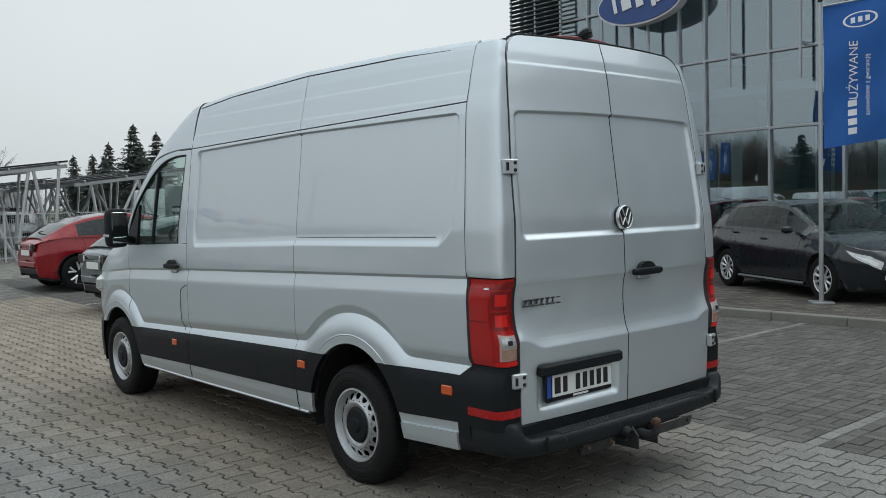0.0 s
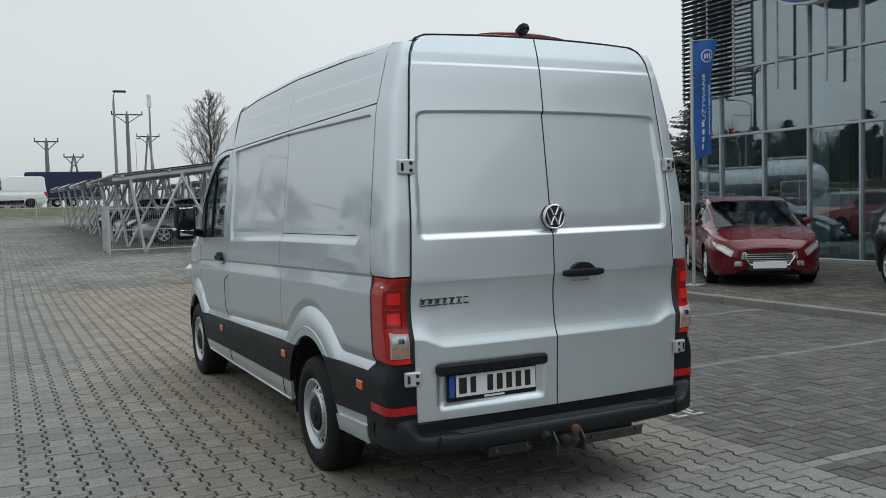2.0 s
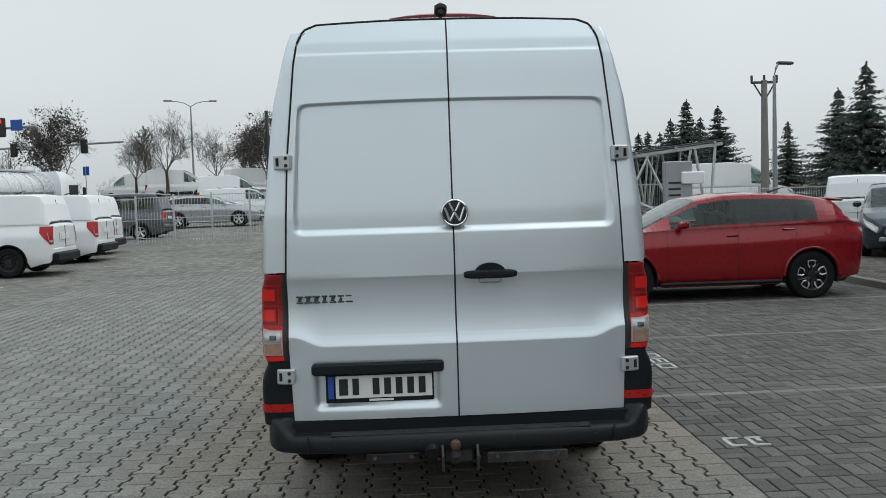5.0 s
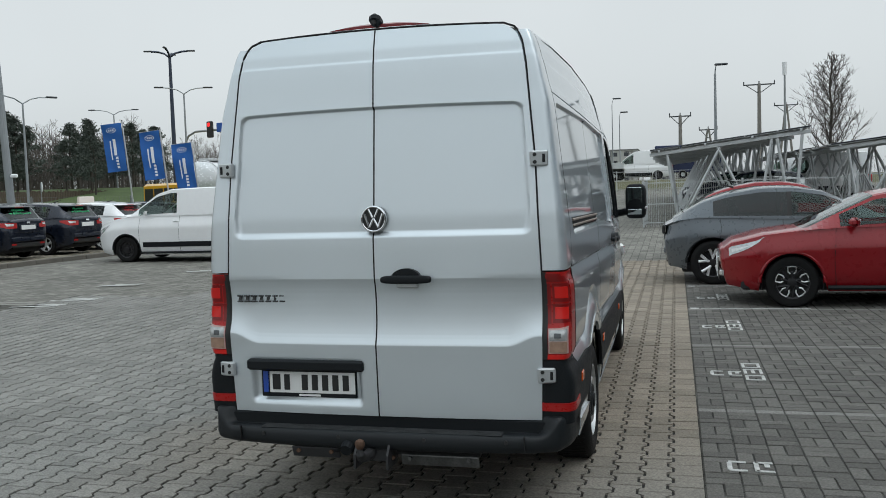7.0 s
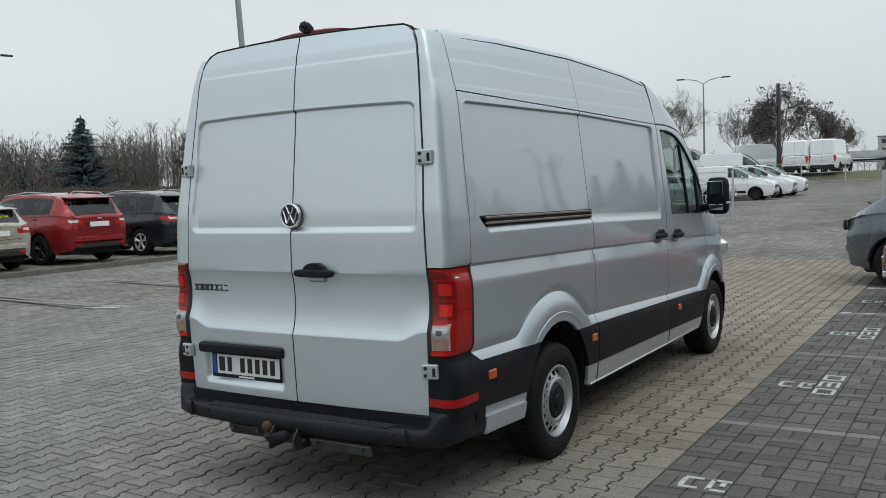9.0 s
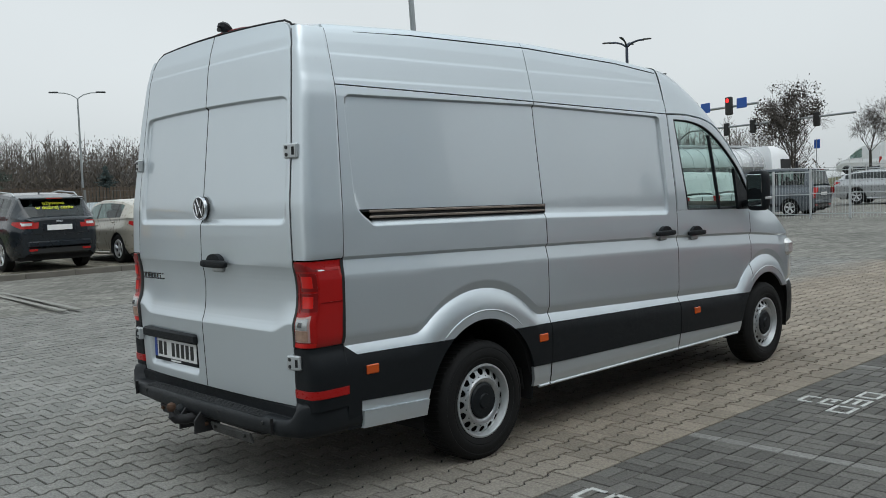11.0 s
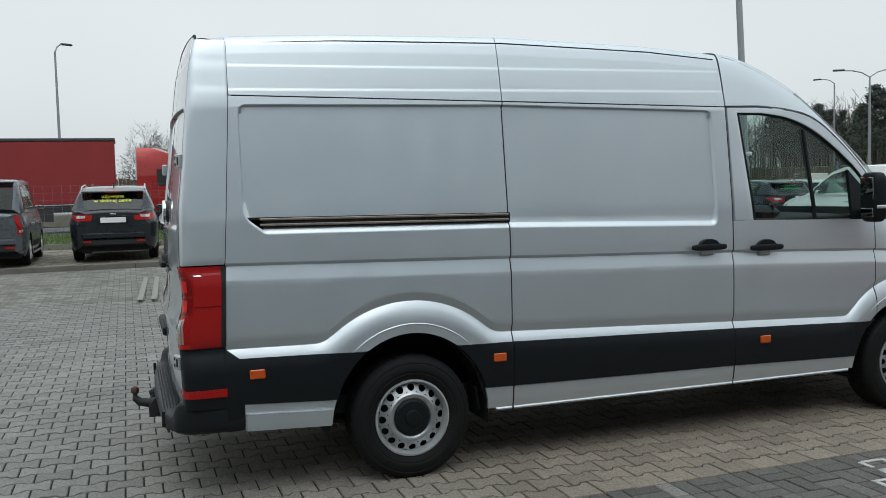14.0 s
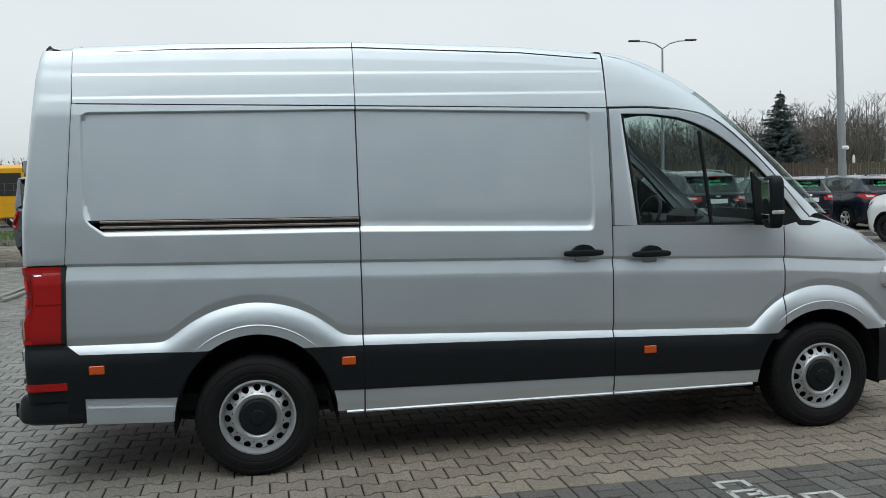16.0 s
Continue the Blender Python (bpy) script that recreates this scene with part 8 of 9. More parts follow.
def truck_cab(top, y0, mat, h=3.7):
    body = Geo()
    rows = []
    for z, f, w in ((0.45, 0.0, 1.2), (1.1, 0.04, 1.24), (1.9, 0.0, 1.24), (2.9, -0.35, 1.2), (h - 0.25, -0.75, 1.12), (h, -1.4, 0.95)):
        rows.append([(-w, y0 - 2.3, z), (-w, y0 + f - 0.25, z), (-w + 0.22, y0 + f, z), (w - 0.22, y0 + f, z), (w, y0 + f - 0.25, z), (w, y0 - 2.3, z)])
    body.grid(rows, closed=True)
    body.f.append(tuple(range(len(body.v) - 6, len(body.v))))
    cab = part("cab", body, mat, top, "", smooth=30)
    part("windscreen", Geo().box((0, y0 - 0.14, 2.35), (2.1, 0.06, 0.85), Matrix.Rotation(radians(19), 3, "X"), 0.02), BLACK_INK, cab)
    for s in (1, -1):
        part("side_window", Geo().box((s * 1.235, y0 - 0.95, 2.35), (0.04, 1.0, 0.75), None, 0.02), BLACK_INK, cab)
        part("mirror", Geo().box((s * 1.45, y0 - 0.15, 2.3), (0.18, 0.14, 0.6), None, 0.04), BLACK_INK, cab)
    part("grille", Geo().box((0, y0 + 0.05, 1.1), (1.7, 0.06, 0.7), None, 0.03), BLACK_INK, cab)
    part("bumper", Geo().box((0, y0 + 0.02, 0.62), (2.4, 0.2, 0.4), None, 0.06), mat, cab)


tk = empty("tanker_truck", "white tanker truck with a polished lower tank", "truck", at=pose(-24.4, 48.2, 0, 0, 0, -9) @ Matrix.Scale(1.12, 4))
g = Geo()
P = []
for y, k in ((-5.6, 0.0), (-5.55, 0.7), (-5.3, 0.97), (-2, 1.0), (2.0, 1.0), (4.4, 0.98), (4.7, 0.7), (4.75, 0.0)):
    P.append([(1.22 * k * math.cos(t), y, 2.35 + 1.08 * k * math.sin(t)) for t in np.linspace(0, 2 * math.pi, 28, endpoint=False)])
part("tank", g.grid(P, closed=True), TANK, tk, "", smooth=50)
g = Geo()
for s in (1, -1):
    g.grid([[(s * 1.235 * math.cos(t), y, 2.35 + 1.09 * math.sin(t)) for t in np.linspace(-1.0, -0.05, 8)] for y in (-5.2, 4.3)])
part("polished_side", g, POLISHED, tk, smooth=True)
for y in np.arange(-5, 4.6, 1.05):
    part("tank_band", Geo().tube([(1.235 * math.cos(t), y, 2.35 + 1.095 * math.sin(t)) for t in np.linspace(0, 2 * math.pi, 25)], 0.03, 4), TANK, tk)
part("walkway", Geo().box((0, -0.4, 3.5), (0.7, 9.0, 0.12), None, 0.02), GALV, tk)
part("chassis", Geo().box((0, 0, 1.0), (1.2, 12.0, 0.35), None, 0.03), DARK_STEEL, tk)
truck_cab(tk, 7.4, WHITE_CAR, 3.5)
truck_wheels(tk, (6.1, 2.6, -2.6, -3.9, -5.2))

lorry = empty("curtain_truck", "red truck with a red curtain-sided load body on the road", "truck", at=on(-37.6, -6.7))
part("trailer_body", Geo().box((0, 2.5, 2.62), (2.5, 7.4, 2.75), None, 0.04), TARP_RED, lorry, "red tarpaulin sides")
part("trailer_roof", Geo().box((0, 2.5, 4.06), (2.54, 7.5, 0.14), None, 0.03), DARK_FRAME, lorry)
part("chassis", Geo().box((0, 2.9, 1.05), (2.3, 8.0, 0.3), None, 0.03), DARK_STEEL, lorry)
part("side_guard", Geo().box((1.2, 2.3, 0.75), (0.05, 2.6, 0.5), None, 0.01), DARK_STEEL, lorry)
truck_cab(lorry, 9.4, CAB_RED)
truck_wheels(lorry, (8.2, 4.8, 0.6, -0.6))

bus = empty("city_bus", "yellow city bus with dark windows on the road", "bus", at=on(-41.0, -13.9))
part("bus_body", Geo().box((0, 0, 1.65), (2.5, 12.0, 2.7), None, 0.18), BUS_YELLOW, bus, "", smooth=40)
for k in range(7):
    part("bus_window", Geo().box((1.25, -5.0 + 1.65 * k, 2.05), (0.03, 1.5, 1.1), None, 0.03), BLACK_INK, bus)
    part("bus_window", Geo().box((-1.25, -5.0 + 1.65 * k, 2.05), (0.03, 1.5, 1.1), None, 0.03), BLACK_INK, bus)
part("bus_windscreen", Geo().box((0, 6.0, 1.95), (2.2, 0.04, 1.5), None, 0.03), BLACK_INK, bus)
truck_wheels(bus, (3.6, -3.4), 1.1, 0.48)
copy_thing(bus, pose(-36.5, 60.5, 0, 0, 0, 60))

def flat_truck(x, y, rz):
    top = empty("dropside_truck", "grey dropside truck parked in the field", "truck", at=on(x, y, 0, rz))
    part("bed", Geo().box((0, 0, 1.05), (2.2, 4.6, 0.15), None, 0.02), GALV, top)
    for s in (1, -1):
        part("drop_side", Geo().box((s * 1.08, 0, 1.32), (0.04, 4.6, 0.4), None, 0.01), GALV, top)
    part("headboard", Geo().box((0, 2.3, 1.7), (2.2, 0.06, 1.2), None, 0.01), GALV, top)
    part("chassis", Geo().box((0, 0.5, 0.75), (1.0, 5.6, 0.25), None, 0.02), DARK_STEEL, top)
    truck_wheels(top, (2.8, -1.4), 0.95, 0.38)
    return top


flat_truck(-5.2, 75.2, 92)
bt = empty("covered_trailer", "dark blue tarpaulin-covered trailer in the field", "trailer", at=on(2.7, 78.6, 0, 90))
part("cover", Geo().box((0, 0, 1.75), (2.2, 6.0, 2.4), None, 0.06), TARP_BLUE, bt)
part("chassis", Geo().box((0, 0, 0.65), (1.6, 5.8, 0.2), None, 0.02), DARK_STEEL, bt)
truck_wheels(bt, (-0.6, 0.6), 1.0, 0.36)
car("suv_car", "black car waiting at the junction", SUV, BLACK_PAINT, pose(-40.5, 55.0, 0, 0, 0, -30))
car("estate_car", "silver estate car driving on the far road", ESTATE, SILVER_CAR, pose(-38.0, 39.0, 0, 0, 0, 200))
car("saloon_car", "dark car passing on the road", HATCH, NAVY_PAINT, on(-43.0, 1.9, 0, 180))

# apartment blocks and a red-roofed house
APT = material("pale_render", (0.42, 0.42, 0.41), 0.9, vary=0.05, scale=0.2)
APT_DARK = material("grey_render", (0.20, 0.205, 0.21), 0.9, vary=0.05)
WINDOW_DARK = material("far_window", (0.05, 0.055, 0.065), 0.25)
def apartment(x, y, w, h, rz):
    top = empty("apartment_building", "pale grey apartment block with rows of dark windows", "building", at=on(x, y, 0, rz))
    part("wall", Geo().box((0, 6, h / 2), (w, 12, h), None, 0.05), APT, top)
    part("roof", Geo().box((0, 6, h + 0.2), (w + 0.5, 12.5, 0.4), None, 0.05), APT_DARK, top)
    wm = None
    for i in range(int(w / 4)):
        for k in range(int(h / 2.9)):
            if wm is None:
                ob = part("window", Geo().box((0, 0, 0), (1.7, 0.12, 1.4), None, 0.02), WINDOW_DARK, top)
                wm = ob.data
            else:
                ob = new("window", wm)
                ob.parent = top
            ob.location = (-w / 2 + 4 * (i + 0.5), -0.03, 1.7 + 2.9 * k)
        if i % 3 == 1:
            part("stair_tower", Geo().box((-w / 2 + 4 * i + 4, -0.2, h / 2), (1.4, 0.5, h), None, 0.03), APT_DARK, top)
    return top


apartment(-20.5, 320, 18, 11.8, 0)
apartment(3, 420, 26, 8.8, 0)
RED_ROOF = material("red_roof_tiles", (0.26, 0.045, 0.04), 0.8, vary=0.15, scale=2)
hs = empty("house", "low house with a red tiled roof among trees", "house", at=pose(-97, 57, 0, 0, 0, 35))
part("wall", Geo().box((0, 0, 1.4), (9, 7, 2.8), None, 0.03), INNER_WALL, hs)
part("roof", Geo().prism([(-4.2, 0), (4.2, 0), (0, 2.6)], 10, Matrix.Translation((-5, 0, 2.75)) @ Matrix(((0, 0, 1, 0), (1, 0, 0, 0), (0, 1, 0, 0), (0, 0, 0, 1)))), RED_ROOF, hs)
part("chimney", Geo().box((2, 0.6, 5.2), (0.6, 0.6, 1.4), None, 0.02), APT_DARK, hs)

# ---- trees ----
BARK = material("grey_brown_bark", (0.055, 0.047, 0.04), 0.95, vary=0.25, scale=2)
TWIG = material("brown_twigs", (0.075, 0.066, 0.06), 0.95, vary=0.2, scale=1)
# spruce and pine greens are raised to carry the haze of distance
NEEDLE = material("dark_spruce_needles", (0.043, 0.056, 0.047), 0.9, island=0.35)
BLUE_NEEDLE = material("blue_spruce_needles", (0.038, 0.056, 0.056), 0.9, island=0.35)
PINE_NEEDLE = material("haze_paled_pine_needles", (0.060, 0.074, 0.062), 0.9, island=0.45)
# twig brown made paler, with the far haze mixed into it
FAR_WOOD = material("haze_paled_twigs", (0.098, 0.086, 0.076), 0.95, vary=0.25, scale=0.1)
BRUSH = material("brown_winter_brush", (0.085, 0.070, 0.056), 0.95, island=0.4)
DRY_LEAF = material("withered_leaves", (0.060, 0.052, 0.046), 0.95, island=0.4)
LAWN = material("grass_blades", (0.075, 0.115, 0.025), 0.9, island=0.4)


def limbs(geo, rnd, p, d, length, r, depth, kids, spread, twig_r, sides=5):
    path, radii = [Vector(p)], [r]
    q, dd = Vector(p), Vector(d).normalized()
    seg = 3 if depth > 0 else 2
    for k in range(seg):
        dd = (dd + Vector((rnd.uniform(-1, 1), rnd.uniform(-1, 1), rnd.uniform(-0.4, 0.9))) * 0.14).normalized()
        q = q + dd * length / seg
        path.append(q.copy())
        radii.append(max(r * (1 - 0.55 * (k + 1) / seg), twig_r))
    geo.tube(path, radii, sides if depth > 1 else 3, cap=False)
    if depth == 0:
        return
    n = kids + rnd.randint(0, 1)
    for k in range(n):
        t = 0.35 + 0.65 * (k + rnd.random()) / n
        i = min(int(t * seg), seg - 1)
        base = path[i].lerp(path[i + 1], t * seg - i)
        az = rnd.uniform(0, 2 * math.pi)
        side = dd.cross(Vector((math.cos(az), math.sin(az), 0.3))).normalized()
        nd = (dd * math.cos(spread) + side * math.sin(spread)).normalized()
        nd = (nd + Vector((0, 0, 0.10))).normalized()
        limbs(geo, rnd, base, nd, length * rnd.uniform(0.55, 0.78), r * 0.5, depth - 1, kids, spread, twig_r, sides)


def bare_tree(seed, h, w, spread, kids=3, depth=5, trunk=0.30, label="bare leafless tree with fine twigs", twig=0.012, at=None, dry=0):
    """A leafless tree h high with a crown w wide."""
    rnd = random.Random(seed)
    top = empty("bare_tree", label, "tree", "bare trees", at or pose(0, 0, 0))
    tr = Geo().tube([(0, 0, 0), (0.05, 0.02, h * trunk * 0.5), (0.0, 0.0, h * trunk)], [h * 0.024, h * 0.018, h * 0.014], 7, cap=False)
    part("trunk", tr, BARK, top, smooth=True)
    g = Geo()
    for k in range(6):
        az = 2 * math.pi * k / 5 + rnd.uniform(-0.4, 0.4)
        lean = spread * rnd.uniform(0.5, 1.0) if k else 0.08
        limbs(g, rnd, (0, 0, h * trunk * rnd.uniform(0.85, 1.0)), (math.cos(az) * math.sin(lean), math.sin(az) * math.sin(lean), math.cos(lean)), h * 0.33 * rnd.uniform(0.85, 1.1), h * 0.0075, depth - 1, kids, 0.62, twig)
    z0 = h * trunk
    zt, rt = max(p[2] for p in g.v), sorted(math.hypot(p[0], p[1]) for p in g.v)[int(len(g.v) * 0.97)]
    kz, kr = (h - z0) / (zt - z0), w / 2 / rt
    g.v = [(x * kr, y * kr, z0 + (z - z0) * kz) for x, y, z in g.v]
    part("crown", g, TWIG, top, "leafless crown of fine twigs")
    if dry:
        # clumps of withered leaves and nests among the outer twigs
        f = Geo()
        for _ in range(dry):
            x, y, z = g.v[rnd.randrange(len(g.v) // 3, len(g.v))]
            for _ in range(9):
                o = Vector((x + rnd.gauss(0, 0.22), y + rnd.gauss(0, 0.22), z + rnd.gauss(0, 0.16)))
                a = Vector((rnd.uniform(-1, 1), rnd.uniform(-1, 1), rnd.uniform(-1, 1))) * 0.13
                b = Vector((rnd.uniform(-1, 1), rnd.uniform(-1, 1), rnd.uniform(-1, 1))) * 0.10
                f.add([o, o + a, o + a + b, o + b], [(0, 1, 2, 3)])
        part("dry_leaves", f, DRY_LEAF, top, "withered brown leaves")
    return top


def spruce(seed, h, w, mat, at, label="dark green spruce with drooping branches"):
    rnd = random.Random(seed)
    top = empty("spruce_tree", label, "tree", "spruce trees", at)
    part("trunk", Geo().tube([(0, 0, 0), (0, 0, h * 0.6), (0, 0, h)], [h * 0.018, h * 0.010, 0.012], 6, cap=False), BARK, top)
    g = Geo()
    layers = int(h * 8)
    for k in range(layers):
        t = (k + 0.5) / layers
        z = h * (0.05 + 0.93 * t) + rnd.uniform(-0.08, 0.08)
        reach = w * (1 - t) ** 0.85 * rnd.uniform(0.66, 1.18) + 0.06
        for b in range(9 if t < 0.7 else 5):
            az = rnd.uniform(0, 2 * math.pi)
            rb = reach * rnd.uniform(0.45, 1.15)
            dx, dy = math.cos(az), math.sin(az)
            n = max(3, int(rb / 0.12))
            for i in range(n):
                s = (i + 0.6) / n
                x, y, zz = dx * rb * s, dy * rb * s, z - rb * 0.34 * s + rb * 0.30 * s * s
                for _ in range(2):
                    sz = 0.125 * max(1.0, h / 6) * (1.15 - 0.5 * s) * rnd.uniform(0.7, 1.4)
                    a2 = az + rnd.uniform(-0.9, 0.9)
                    ux, uy = math.cos(a2) * sz * 1.5, math.sin(a2) * sz * 1.5
                    vx, vy, vz = -math.sin(a2) * sz * 0.45, math.cos(a2) * sz * 0.45, rnd.uniform(-0.5, 0.1) * sz
                    o = (x + rnd.uniform(-0.05, 0.05), y + rnd.uniform(-0.05, 0.05), zz + rnd.uniform(-0.08, 0.05))
                    g.add([(o[0] - vx, o[1] - vy, o[2] - vz), (o[0] + vx, o[1] + vy, o[2] - vz), (o[0] + ux + vx * 0.3, o[1] + uy + vy * 0.3, o[2] - sz * 0.5), (o[0] + ux * 0.4, o[1] + uy * 0.4, o[2] + sz * 0.35)], [(0, 1, 2), (0, 2, 3), (1, 3, 2)])
    for k in range(14):
        z = h * (0.93 + 0.005 * k)
        a2 = k * 2.4
        g.add([(0, 0, z), (0.10 * math.cos(a2), 0.10 * math.sin(a2), z + 0.05), (0.02, 0.0, z + 0.16)], [(0, 1, 2)])
    part("crown", g, mat, top, "ragged dark needle branches")
    return top


def pine(seed, h, at):
    rnd = random.Random(seed)
    top = empty("pine_tree", "tall dark pine with a rounded ragged crown", "tree", "pine trees", at)
    part("trunk", Geo().tube([(0, 0, 0), (0.1, 0, h * 0.5), (0, 0.1, h * 0.9)], [h * 0.018, h * 0.013, 0.03], 6, cap=False), BARK, top)
    g = Geo()
    for k in range(42):
        t = rnd.uniform(0.26, 0.99)
        az = rnd.uniform(0, 2 * math.pi)
        r = h * 0.27 * interp(t, [0.26, 0.42, 0.60, 0.85, 1.0], [0.55, 1.0, 0.85, 0.42, 0.06]) * rnd.uniform(0.2, 1.0)
        c = Vector((math.cos(az) * r, math.sin(az) * r, h * t))
        g.tube([(0, 0, h * t - r * 0.4), c], [0.05, 0.02], 3, cap=False)
        for _ in range(70):
            o = c + Vector((rnd.gauss(0, 0.6), rnd.gauss(0, 0.6), rnd.gauss(0, 0.35))) * h * 0.055 * (1.25 - 0.5 * t)
            s = rnd.uniform(0.10, 0.30)
            a = Vector((rnd.uniform(-1, 1), rnd.uniform(-1, 1), rnd.uniform(-0.4, 1))).normalized() * s
            b = Vector((rnd.uniform(-1, 1), rnd.uniform(-1, 1), rnd.uniform(-1, 1))).normalized() * s * 0.6
            g.add([o, o + a, o + a * 0.5 + b], [(0, 1, 2)])
    part("crown", g, PINE_NEEDLE, top, "ragged dark needle crown")
    return top


# spruces behind the forecourt
sp = [spruce(1, 7.3, 3.0, NEEDLE, on(22.5, 38.6)), spruce(2, 6.1, 2.8, NEEDLE, on(24.1, 37.6)), spruce(3, 7.9, 3.3, NEEDLE, on(30.1, 37.3))]
for k, (x, y, size, rz) in enumerate(((25.4, 36.7, 0.95, 30), (26.8, 35.9, 0.98, 110), (31.2, 32.6, 1.05, 200), (30.2, 36.2, 1.0, 300), (29.8, 33.6, 0.9, 20), (33.2, 31.2, 1.1, 75))):
    copy_thing(sp[k % 3], on(x, y, 0, rz) @ Matrix.Scale(size, 4))
for k, (x, y, s, rz) in enumerate(((16.6, 52.0, 1.05, 20), (18.2, 51.0, 1.25, 60), (19.6, 51.8, 1.1, 130), (14.8, 53.0, 0.9, 210), (22.0, 47.0, 1.1, 80), (24.0, 45.0, 1.15, 160), (23.8, 22.4, 1.1, 100), (25.5, 21.5, 1.1, 10), (15.5, 45.4, 1.08, 33), (13.6, 46.5, 0.85, 75), (14.6, 47.5, 1.0, 190))):
    copy_thing(sp[k % 3], on(x + 0.2, y - 0.2, 0, rz) @ Matrix.Scale(s * 0.7, 4))
bl = spruce(7, 9.1, 4.6, BLUE_NEEDLE, pose(-63.3, 45.2, 0), "large blue-green spruce by the road")
copy_thing(bl, pose(-74.5, 5.5, 0, 0, 0, 70) @ Matrix.Scale(0.7, 4))
copy_thing(bl, pose(-60.0, 43.0, 0, 0, 0, 20) @ Matrix.Scale(0.42, 4))
copy_thing(bl, pose(-64.0, 40.0, 0, 0, 0, 120) @ Matrix.Scale(0.45, 4))
copy_thing(bl, pose(-70.0, 30.0, 0, 0, 0, 200) @ Matrix.Scale(0.55, 4))

# bare trees
def upright_tree(seed, h, w, at):
    """A bare tree with one leader and many rising limbs that carry fine twigs."""
    rnd = random.Random(seed)
    top = empty("bare_tree", "slender bare tree with upright branches", "tree", "bare trees", at)
    lead = [Vector((0.12 * math.sin(2.1 * k + seed) * k / 8, 0.12 * math.cos(1.7 * k) * k / 8, h * k / 8)) for k in range(9)]
    part("trunk", Geo().tube(lead, [0.15 * (1 - k / 8.6) ** 0.8 + 0.006 for k in range(9)], 7), BARK, top)
    limb, twigs = Geo(), Geo()
    for k in range(34):
        t = 0.16 + 0.80 * (k / 33) ** 0.9
        base = lead[int(t * 8)].lerp(lead[min(8, int(t * 8) + 1)], t * 8 - int(t * 8))
        az = 2.4 * k + rnd.uniform(-0.4, 0.4)
        ln = min(h * 0.44 * (1 - t) ** 0.6, w / 2 / 0.55) * rnd.uniform(0.75, 1.15)
        out = Vector((math.cos(az), math.sin(az), 0))
        path = [base]
        for i in range(5):
            el = radians(rnd.uniform(34, 52) + 6 * i)
            path.append(path[-1] + (out * math.cos(el) + Vector((0, 0, math.sin(el)))) * ln / 5 + Vector((rnd.uniform(-1, 1), rnd.uniform(-1, 1), 0)) * 0.05)
        r0 = 0.012 + 0.045 * (1 - t)
        limb.tube(path, [r0 * (1 - i / 6) + 0.006 for i in range(6)], 5)
        for i in range(1, 6):
            for _ in range(4):
                p = path[i - 1].lerp(path[i], rnd.random())
                d = (out * rnd.uniform(0.1, 0.7) + Vector((rnd.uniform(-0.8, 0.8), rnd.uniform(-0.8, 0.8), rnd.uniform(0.5, 1.1)))).normalized()
                l2 = ln * rnd.uniform(0.22, 0.42)
                q = p + d * l2
                twigs.tube([p, p + d * l2 * 0.5 + Vector((0, 0, 0.03)), q + Vector((0, 0, 0.12 * l2))], [0.013, 0.010, 0.006], 3)
                for _ in range(5):
                    a = p + d * l2 * rnd.uniform(0.25, 0.95)
                    e = (d + Vector((rnd.uniform(-0.9, 0.9), rnd.uniform(-0.9, 0.9), rnd.uniform(-0.1, 0.8)))).normalized() * l2 * rnd.uniform(0.3, 0.55)
                    twigs.tube([a, a + e], [0.008, 0.005], 3)
    part("limb", limb, BARK, top)
    part("crown", twigs, TWIG, top, "fine brown twig crown")
    return top


ta = upright_tree(11, 9.4, 6.4, on(12.3, 65.0))
tb = bare_tree(12, 7.8, 7.0, 0.95, 3, 6, 0.22, "wide round tree with withered brown leaves", 0.006, at=on(-12.2, 75.0), dry=420)
tcx = bare_tree(13, 8.0, 5.6, 0.8, 3, 6, 0.30, "bare tree with curving limbs", 0.006, at=on(-20.5, 72.9))
for ob, x, y, rz, s in ((tb, -10.2, 80.3, 160, 0.84), (tb, -14.6, 80.5, 220, 0.80), (tb, -8.6, 84.0, 300, 0.62), (tcx, -23.5, 74.2, 70, 0.8), (tb, -30.5, 75, 30, 1.2), (tcx, -24, 110, 120, 1.2), (ta, -36, 88, 10, 0.8), (ta, -30, 100, 40, 0.9), (tcx, -73, 2.0, 0, 1.0), (ta, -70, 14, 90, 0.8), (tcx, -74, 8.5, 10, 1.05), (tcx, -71, 9.5, 200, 1.0), (ta, -70, 18, 250, 0.75), (tcx, -66, -22, 100, 0.9), (ta, -68, -12, 100, 0.7), (ta, 24.5, 33, 30, 0.6), (ta, 30, 38, 90, 0.7)):
    copy_thing(ob, on(x, y, 0, rz) @ Matrix.Scale(s, 4))
def mound(x, y):
    d, az = math.hypot(x, y), math.degrees(math.atan2(x, y))
    return 3.0 * sstep(62, 92, d) * sstep(-57, -50, az) * sstep(-27, -33, az)


g = Geo()
g.grid([[(d * math.sin(radians(a)), d * math.cos(radians(a)), mound(d * math.sin(radians(a)), d * math.cos(radians(a))) + 0.02) for a in np.linspace(-58, -26, 34)] for d in np.linspace(61, 150, 40)], flip=True)
tagged(link("ground_mound", g, VERGE, smooth=True), "grass mound under the pine stand", "ground", kind="structure")
pn = [pine(21, 7.4, pose(-57.1, 63.9, mound(-57.1, 63.9) - 0.1)), pine(22, 6.8, pose(-51.6, 68.3, mound(-51.6, 68.3) - 0.1))]
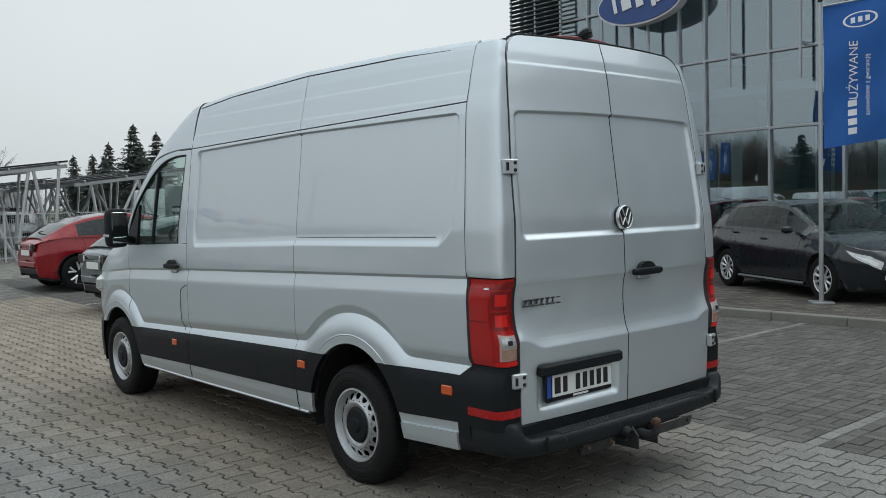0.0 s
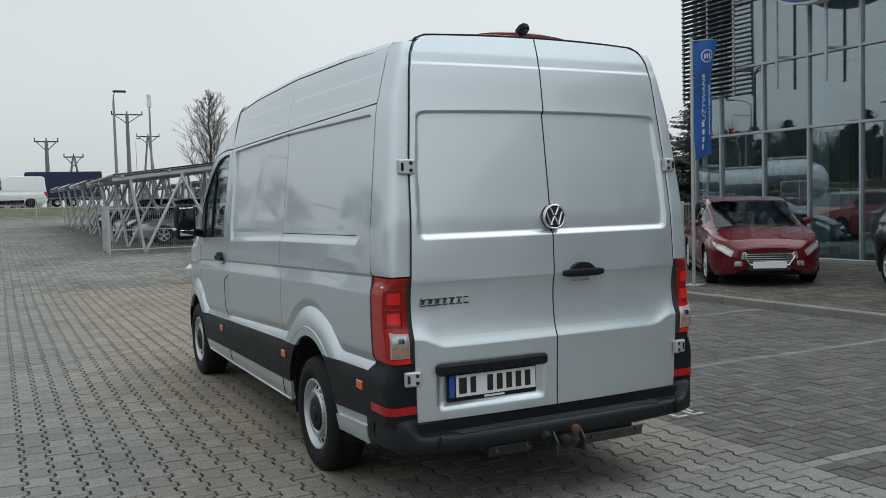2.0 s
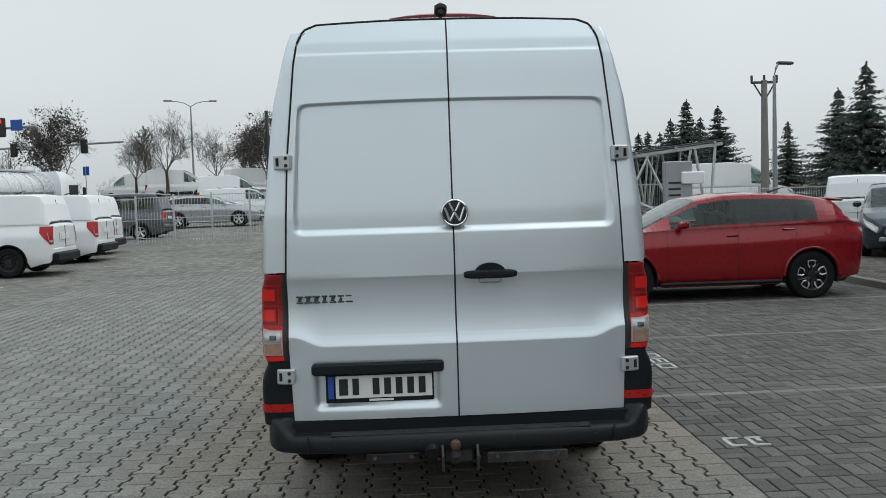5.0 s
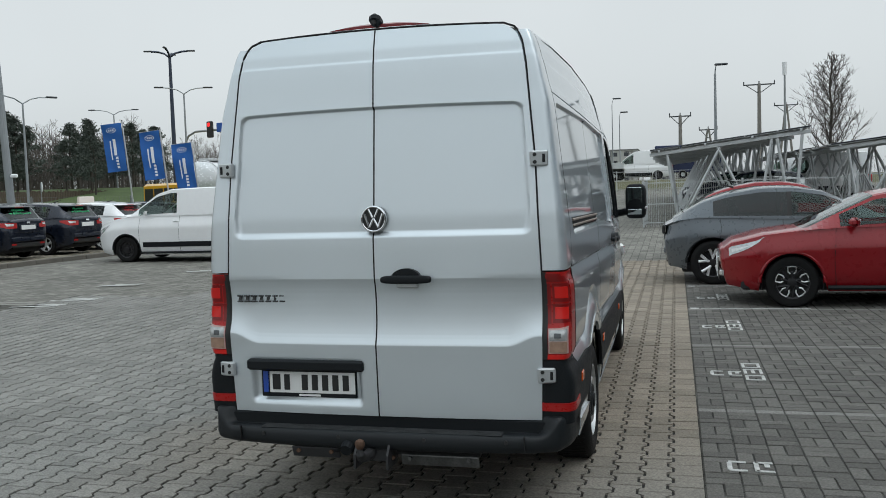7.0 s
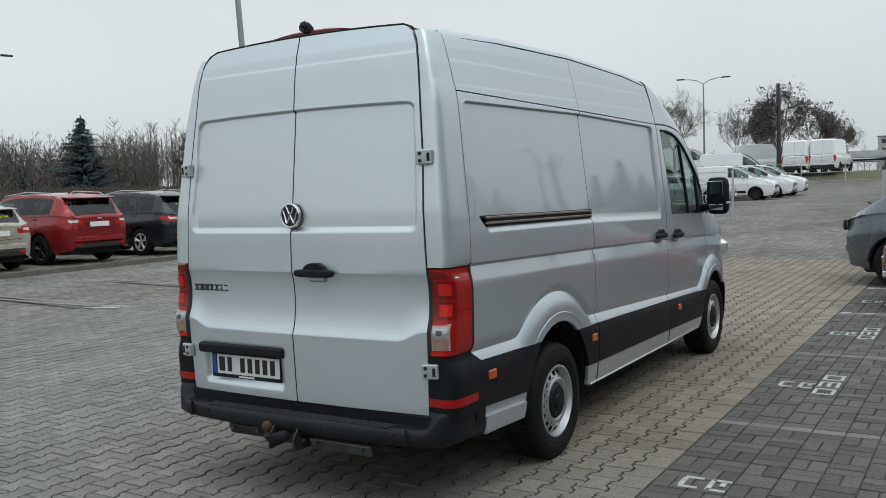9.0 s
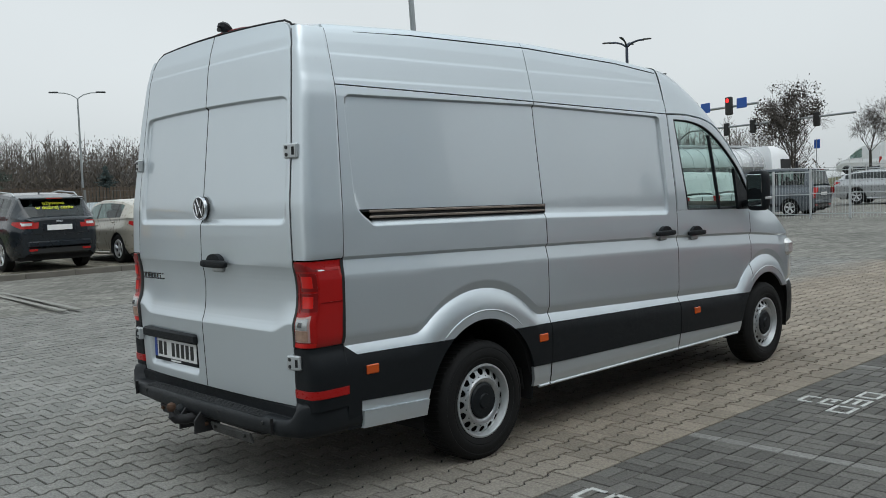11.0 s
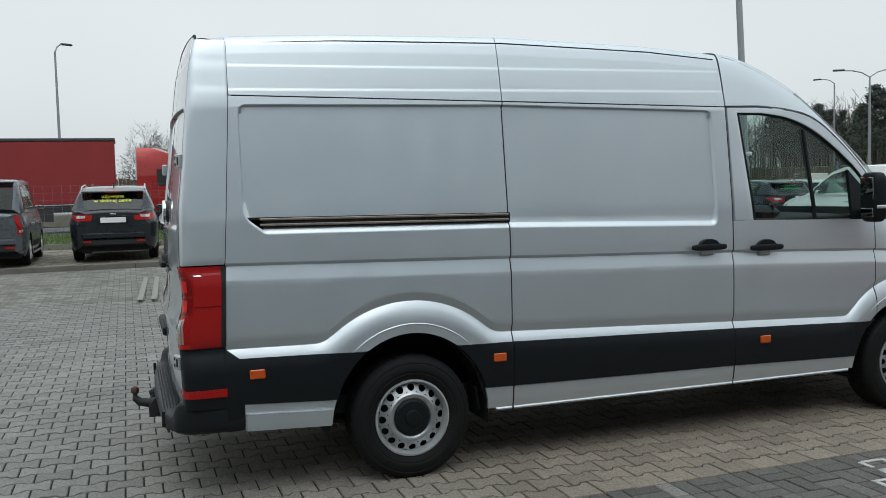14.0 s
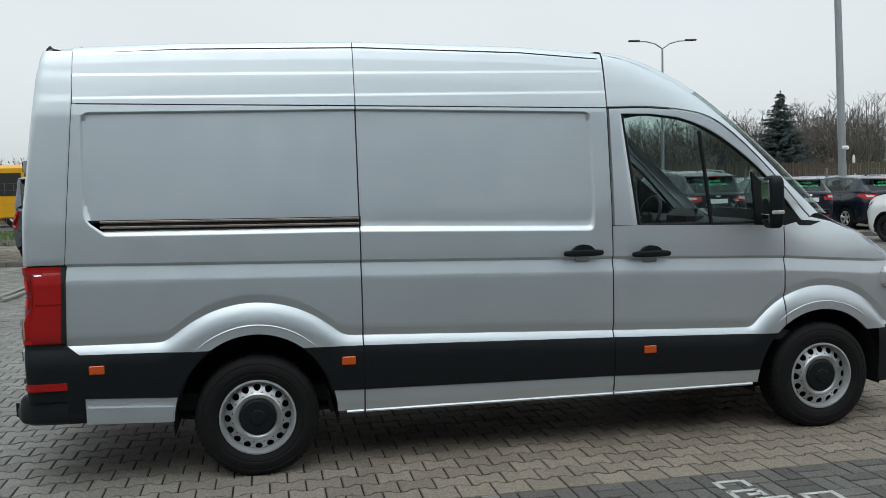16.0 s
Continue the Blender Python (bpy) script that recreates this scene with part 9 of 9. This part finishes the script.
for k, (x, y, s) in enumerate(((-68.2, 18.2, 0.86), (-67.4, 20.0, 0.92), (-69.5, 19.2, 0.84))):
    copy_thing(pn[k % 2], pose(x, y, 0, 0, 0, 53 * k + 20) @ Matrix.Scale(s, 4))
# the pine stand on the grass mound
rp = random.Random(77)
for k in range(54):
    az, d = radians(-48.0 + 15.0 * (k + rp.uniform(-0.8, 0.8)) / 53), rp.uniform(82, 112)
    x, y = d * math.sin(az), d * math.cos(az)
    if -40.4 < math.degrees(az) < -38.6:
        continue
    copy_thing(pn[k % 2], pose(x, y, mound(x, y) - 0.1, 0, 0, 47 * k) @ Matrix.Diagonal((1.0, 1.0, 0.95, 1)) @ Matrix.Scale(rp.uniform(0.72, 1.05), 4))

# far winter woods: many thin bare trees and brush
def woods(name, label, spots, seed, hlo, hhi, mat):
    rnd = random.Random(seed)
    g = Geo()
    for x, y in spots:
        h = rnd.uniform(hlo, hhi)
        g.tube([(x, y, 0), (x + rnd.uniform(-0.3, 0.3), y, h * 0.5), (x + rnd.uniform(-0.5, 0.5), y + rnd.uniform(-0.5, 0.5), h)], [h * 0.009, h * 0.006, 0.01], 4, cap=False)
        for k in range(15):
            t = rnd.uniform(0.25, 0.95)
            az = rnd.uniform(0, 2 * math.pi)
            l = h * 0.26 * (1.15 - t)
            p = Vector((x, y, h * t))
            e = p + Vector((math.cos(az) * l, math.sin(az) * l, l * rnd.uniform(0.7, 1.5)))
            g.tube([p, e], [h * 0.0028, 0.010], 3, cap=False)
            for _ in range(3):
                m = p.lerp(e, rnd.uniform(0.3, 0.9))
                f = m + Vector((rnd.uniform(-1, 1), rnd.uniform(-1, 1), rnd.uniform(0.2, 1.2))) * l * 0.45
                g.tube([m, f], [0.014, 0.007], 3, cap=False)
    return tagged(link(name, g, mat), label, "woods", kind="stuff")


rw = random.Random(4)
def arc(n, a0, a1, d0, d1):
    out = []
    for _ in range(n):
        a, d = radians(rw.uniform(a0, a1)), rw.uniform(d0, d1)
        out.append((d * math.sin(a), d * math.cos(a)))
    return out
woods("far_woods", "brown leafless woods behind the road", arc(620, -73, -50, 90, 122), 31, 6.4, 9.2, FAR_WOOD)
woods("far_woods", "brown leafless woods along the main road", arc(330, -125, -72, 78, 105), 32, 3.0, 6.2, FAR_WOOD)
woods("far_woods", "brown leafless woods behind the pine stand", arc(330, -55, -34, 104, 135), 35, 8.5, 12.0, FAR_WOOD)
woods("far_woods", "leafless woods behind the crossing", arc(300, -48, -24, 120, 160), 33, 8, 11, FAR_WOOD)
woods("far_woods", "leafless scrub far behind the field", arc(160, -24, 30, 210, 300), 34, 5, 9, FAR_WOOD)


def brush(name, label, spots, seed, h, mat, size=0.35, n=60):
    rnd = random.Random(seed)
    g = Geo()
    for x, y in spots:
        hh = h * rnd.uniform(0.6, 1.3)
        for _ in range(n):
            o = Vector((x + rnd.gauss(0, 1.2), y + rnd.gauss(0, 1.2), hh * rnd.random() ** 1.3))
            a = Vector((rnd.uniform(-1, 1), rnd.uniform(-1, 1), rnd.uniform(0.2, 2))).normalized() * size * rnd.uniform(0.5, 1.6)
            b = Vector((rnd.uniform(-1, 1), rnd.uniform(-1, 1), rnd.uniform(-0.6, 0.6))).normalized() * size * 0.35
            g.add([o, o + a, o + a * 0.6 + b], [(0, 1, 2)])
    return tagged(link(name, g, mat), label, "undergrowth", kind="stuff")


brush("brush", "brown winter undergrowth along the woods", arc(700, -78, -52, 84, 115), 41, 4.4, BRUSH, 0.5, 50)
brush("brush", "brown winter scrub along the road", arc(520, -130, -74, 66, 95), 42, 2.6, BRUSH, 0.45, 50)
brush("brush", "tall grey-brown twigs of the far woods", arc(700, -73, -51, 94, 120), 45, 6.9, FAR_WOOD, 0.30, 95)
brush("brush", "tall twigs of the woods along the road", arc(420, -125, -74, 80, 100), 46, 3.8, FAR_WOOD, 0.3, 70)
brush("hedge", "dark evergreen shrubs before the woods", arc(90, -64, -58, 78, 90), 43, 2.4, NEEDLE, 0.4, 60)
brush("brush", "brown undergrowth behind the crossing", arc(300, -48, -22, 112, 150), 44, 3.5, BRUSH, 0.6, 40)
# rough grass of the verge
rnd = random.Random(8)
g = Geo()
for _ in range(26000):
    x, y = rnd.uniform(-33, -21.0), rnd.uniform(-12, 20)
    hh = rnd.uniform(0.04, 0.14) * (1.6 if noise.noise(Vector((x * 0.4, y * 0.4, 0))) > 0.1 else 1)
    a = rnd.uniform(0, 6.28)
    z0 = terrain(x, y) + 0.04
    hh += z0
    g.add([(x, y, z0), (x + 0.03 * math.cos(a), y + 0.03 * math.sin(a), z0), (x + rnd.uniform(-0.05, 0.05), y + rnd.uniform(-0.05, 0.05), hh)], [(0, 1, 2)])
tagged(link("grass", g, LAWN), "rough green grass on the verge", "grass", kind="stuff")
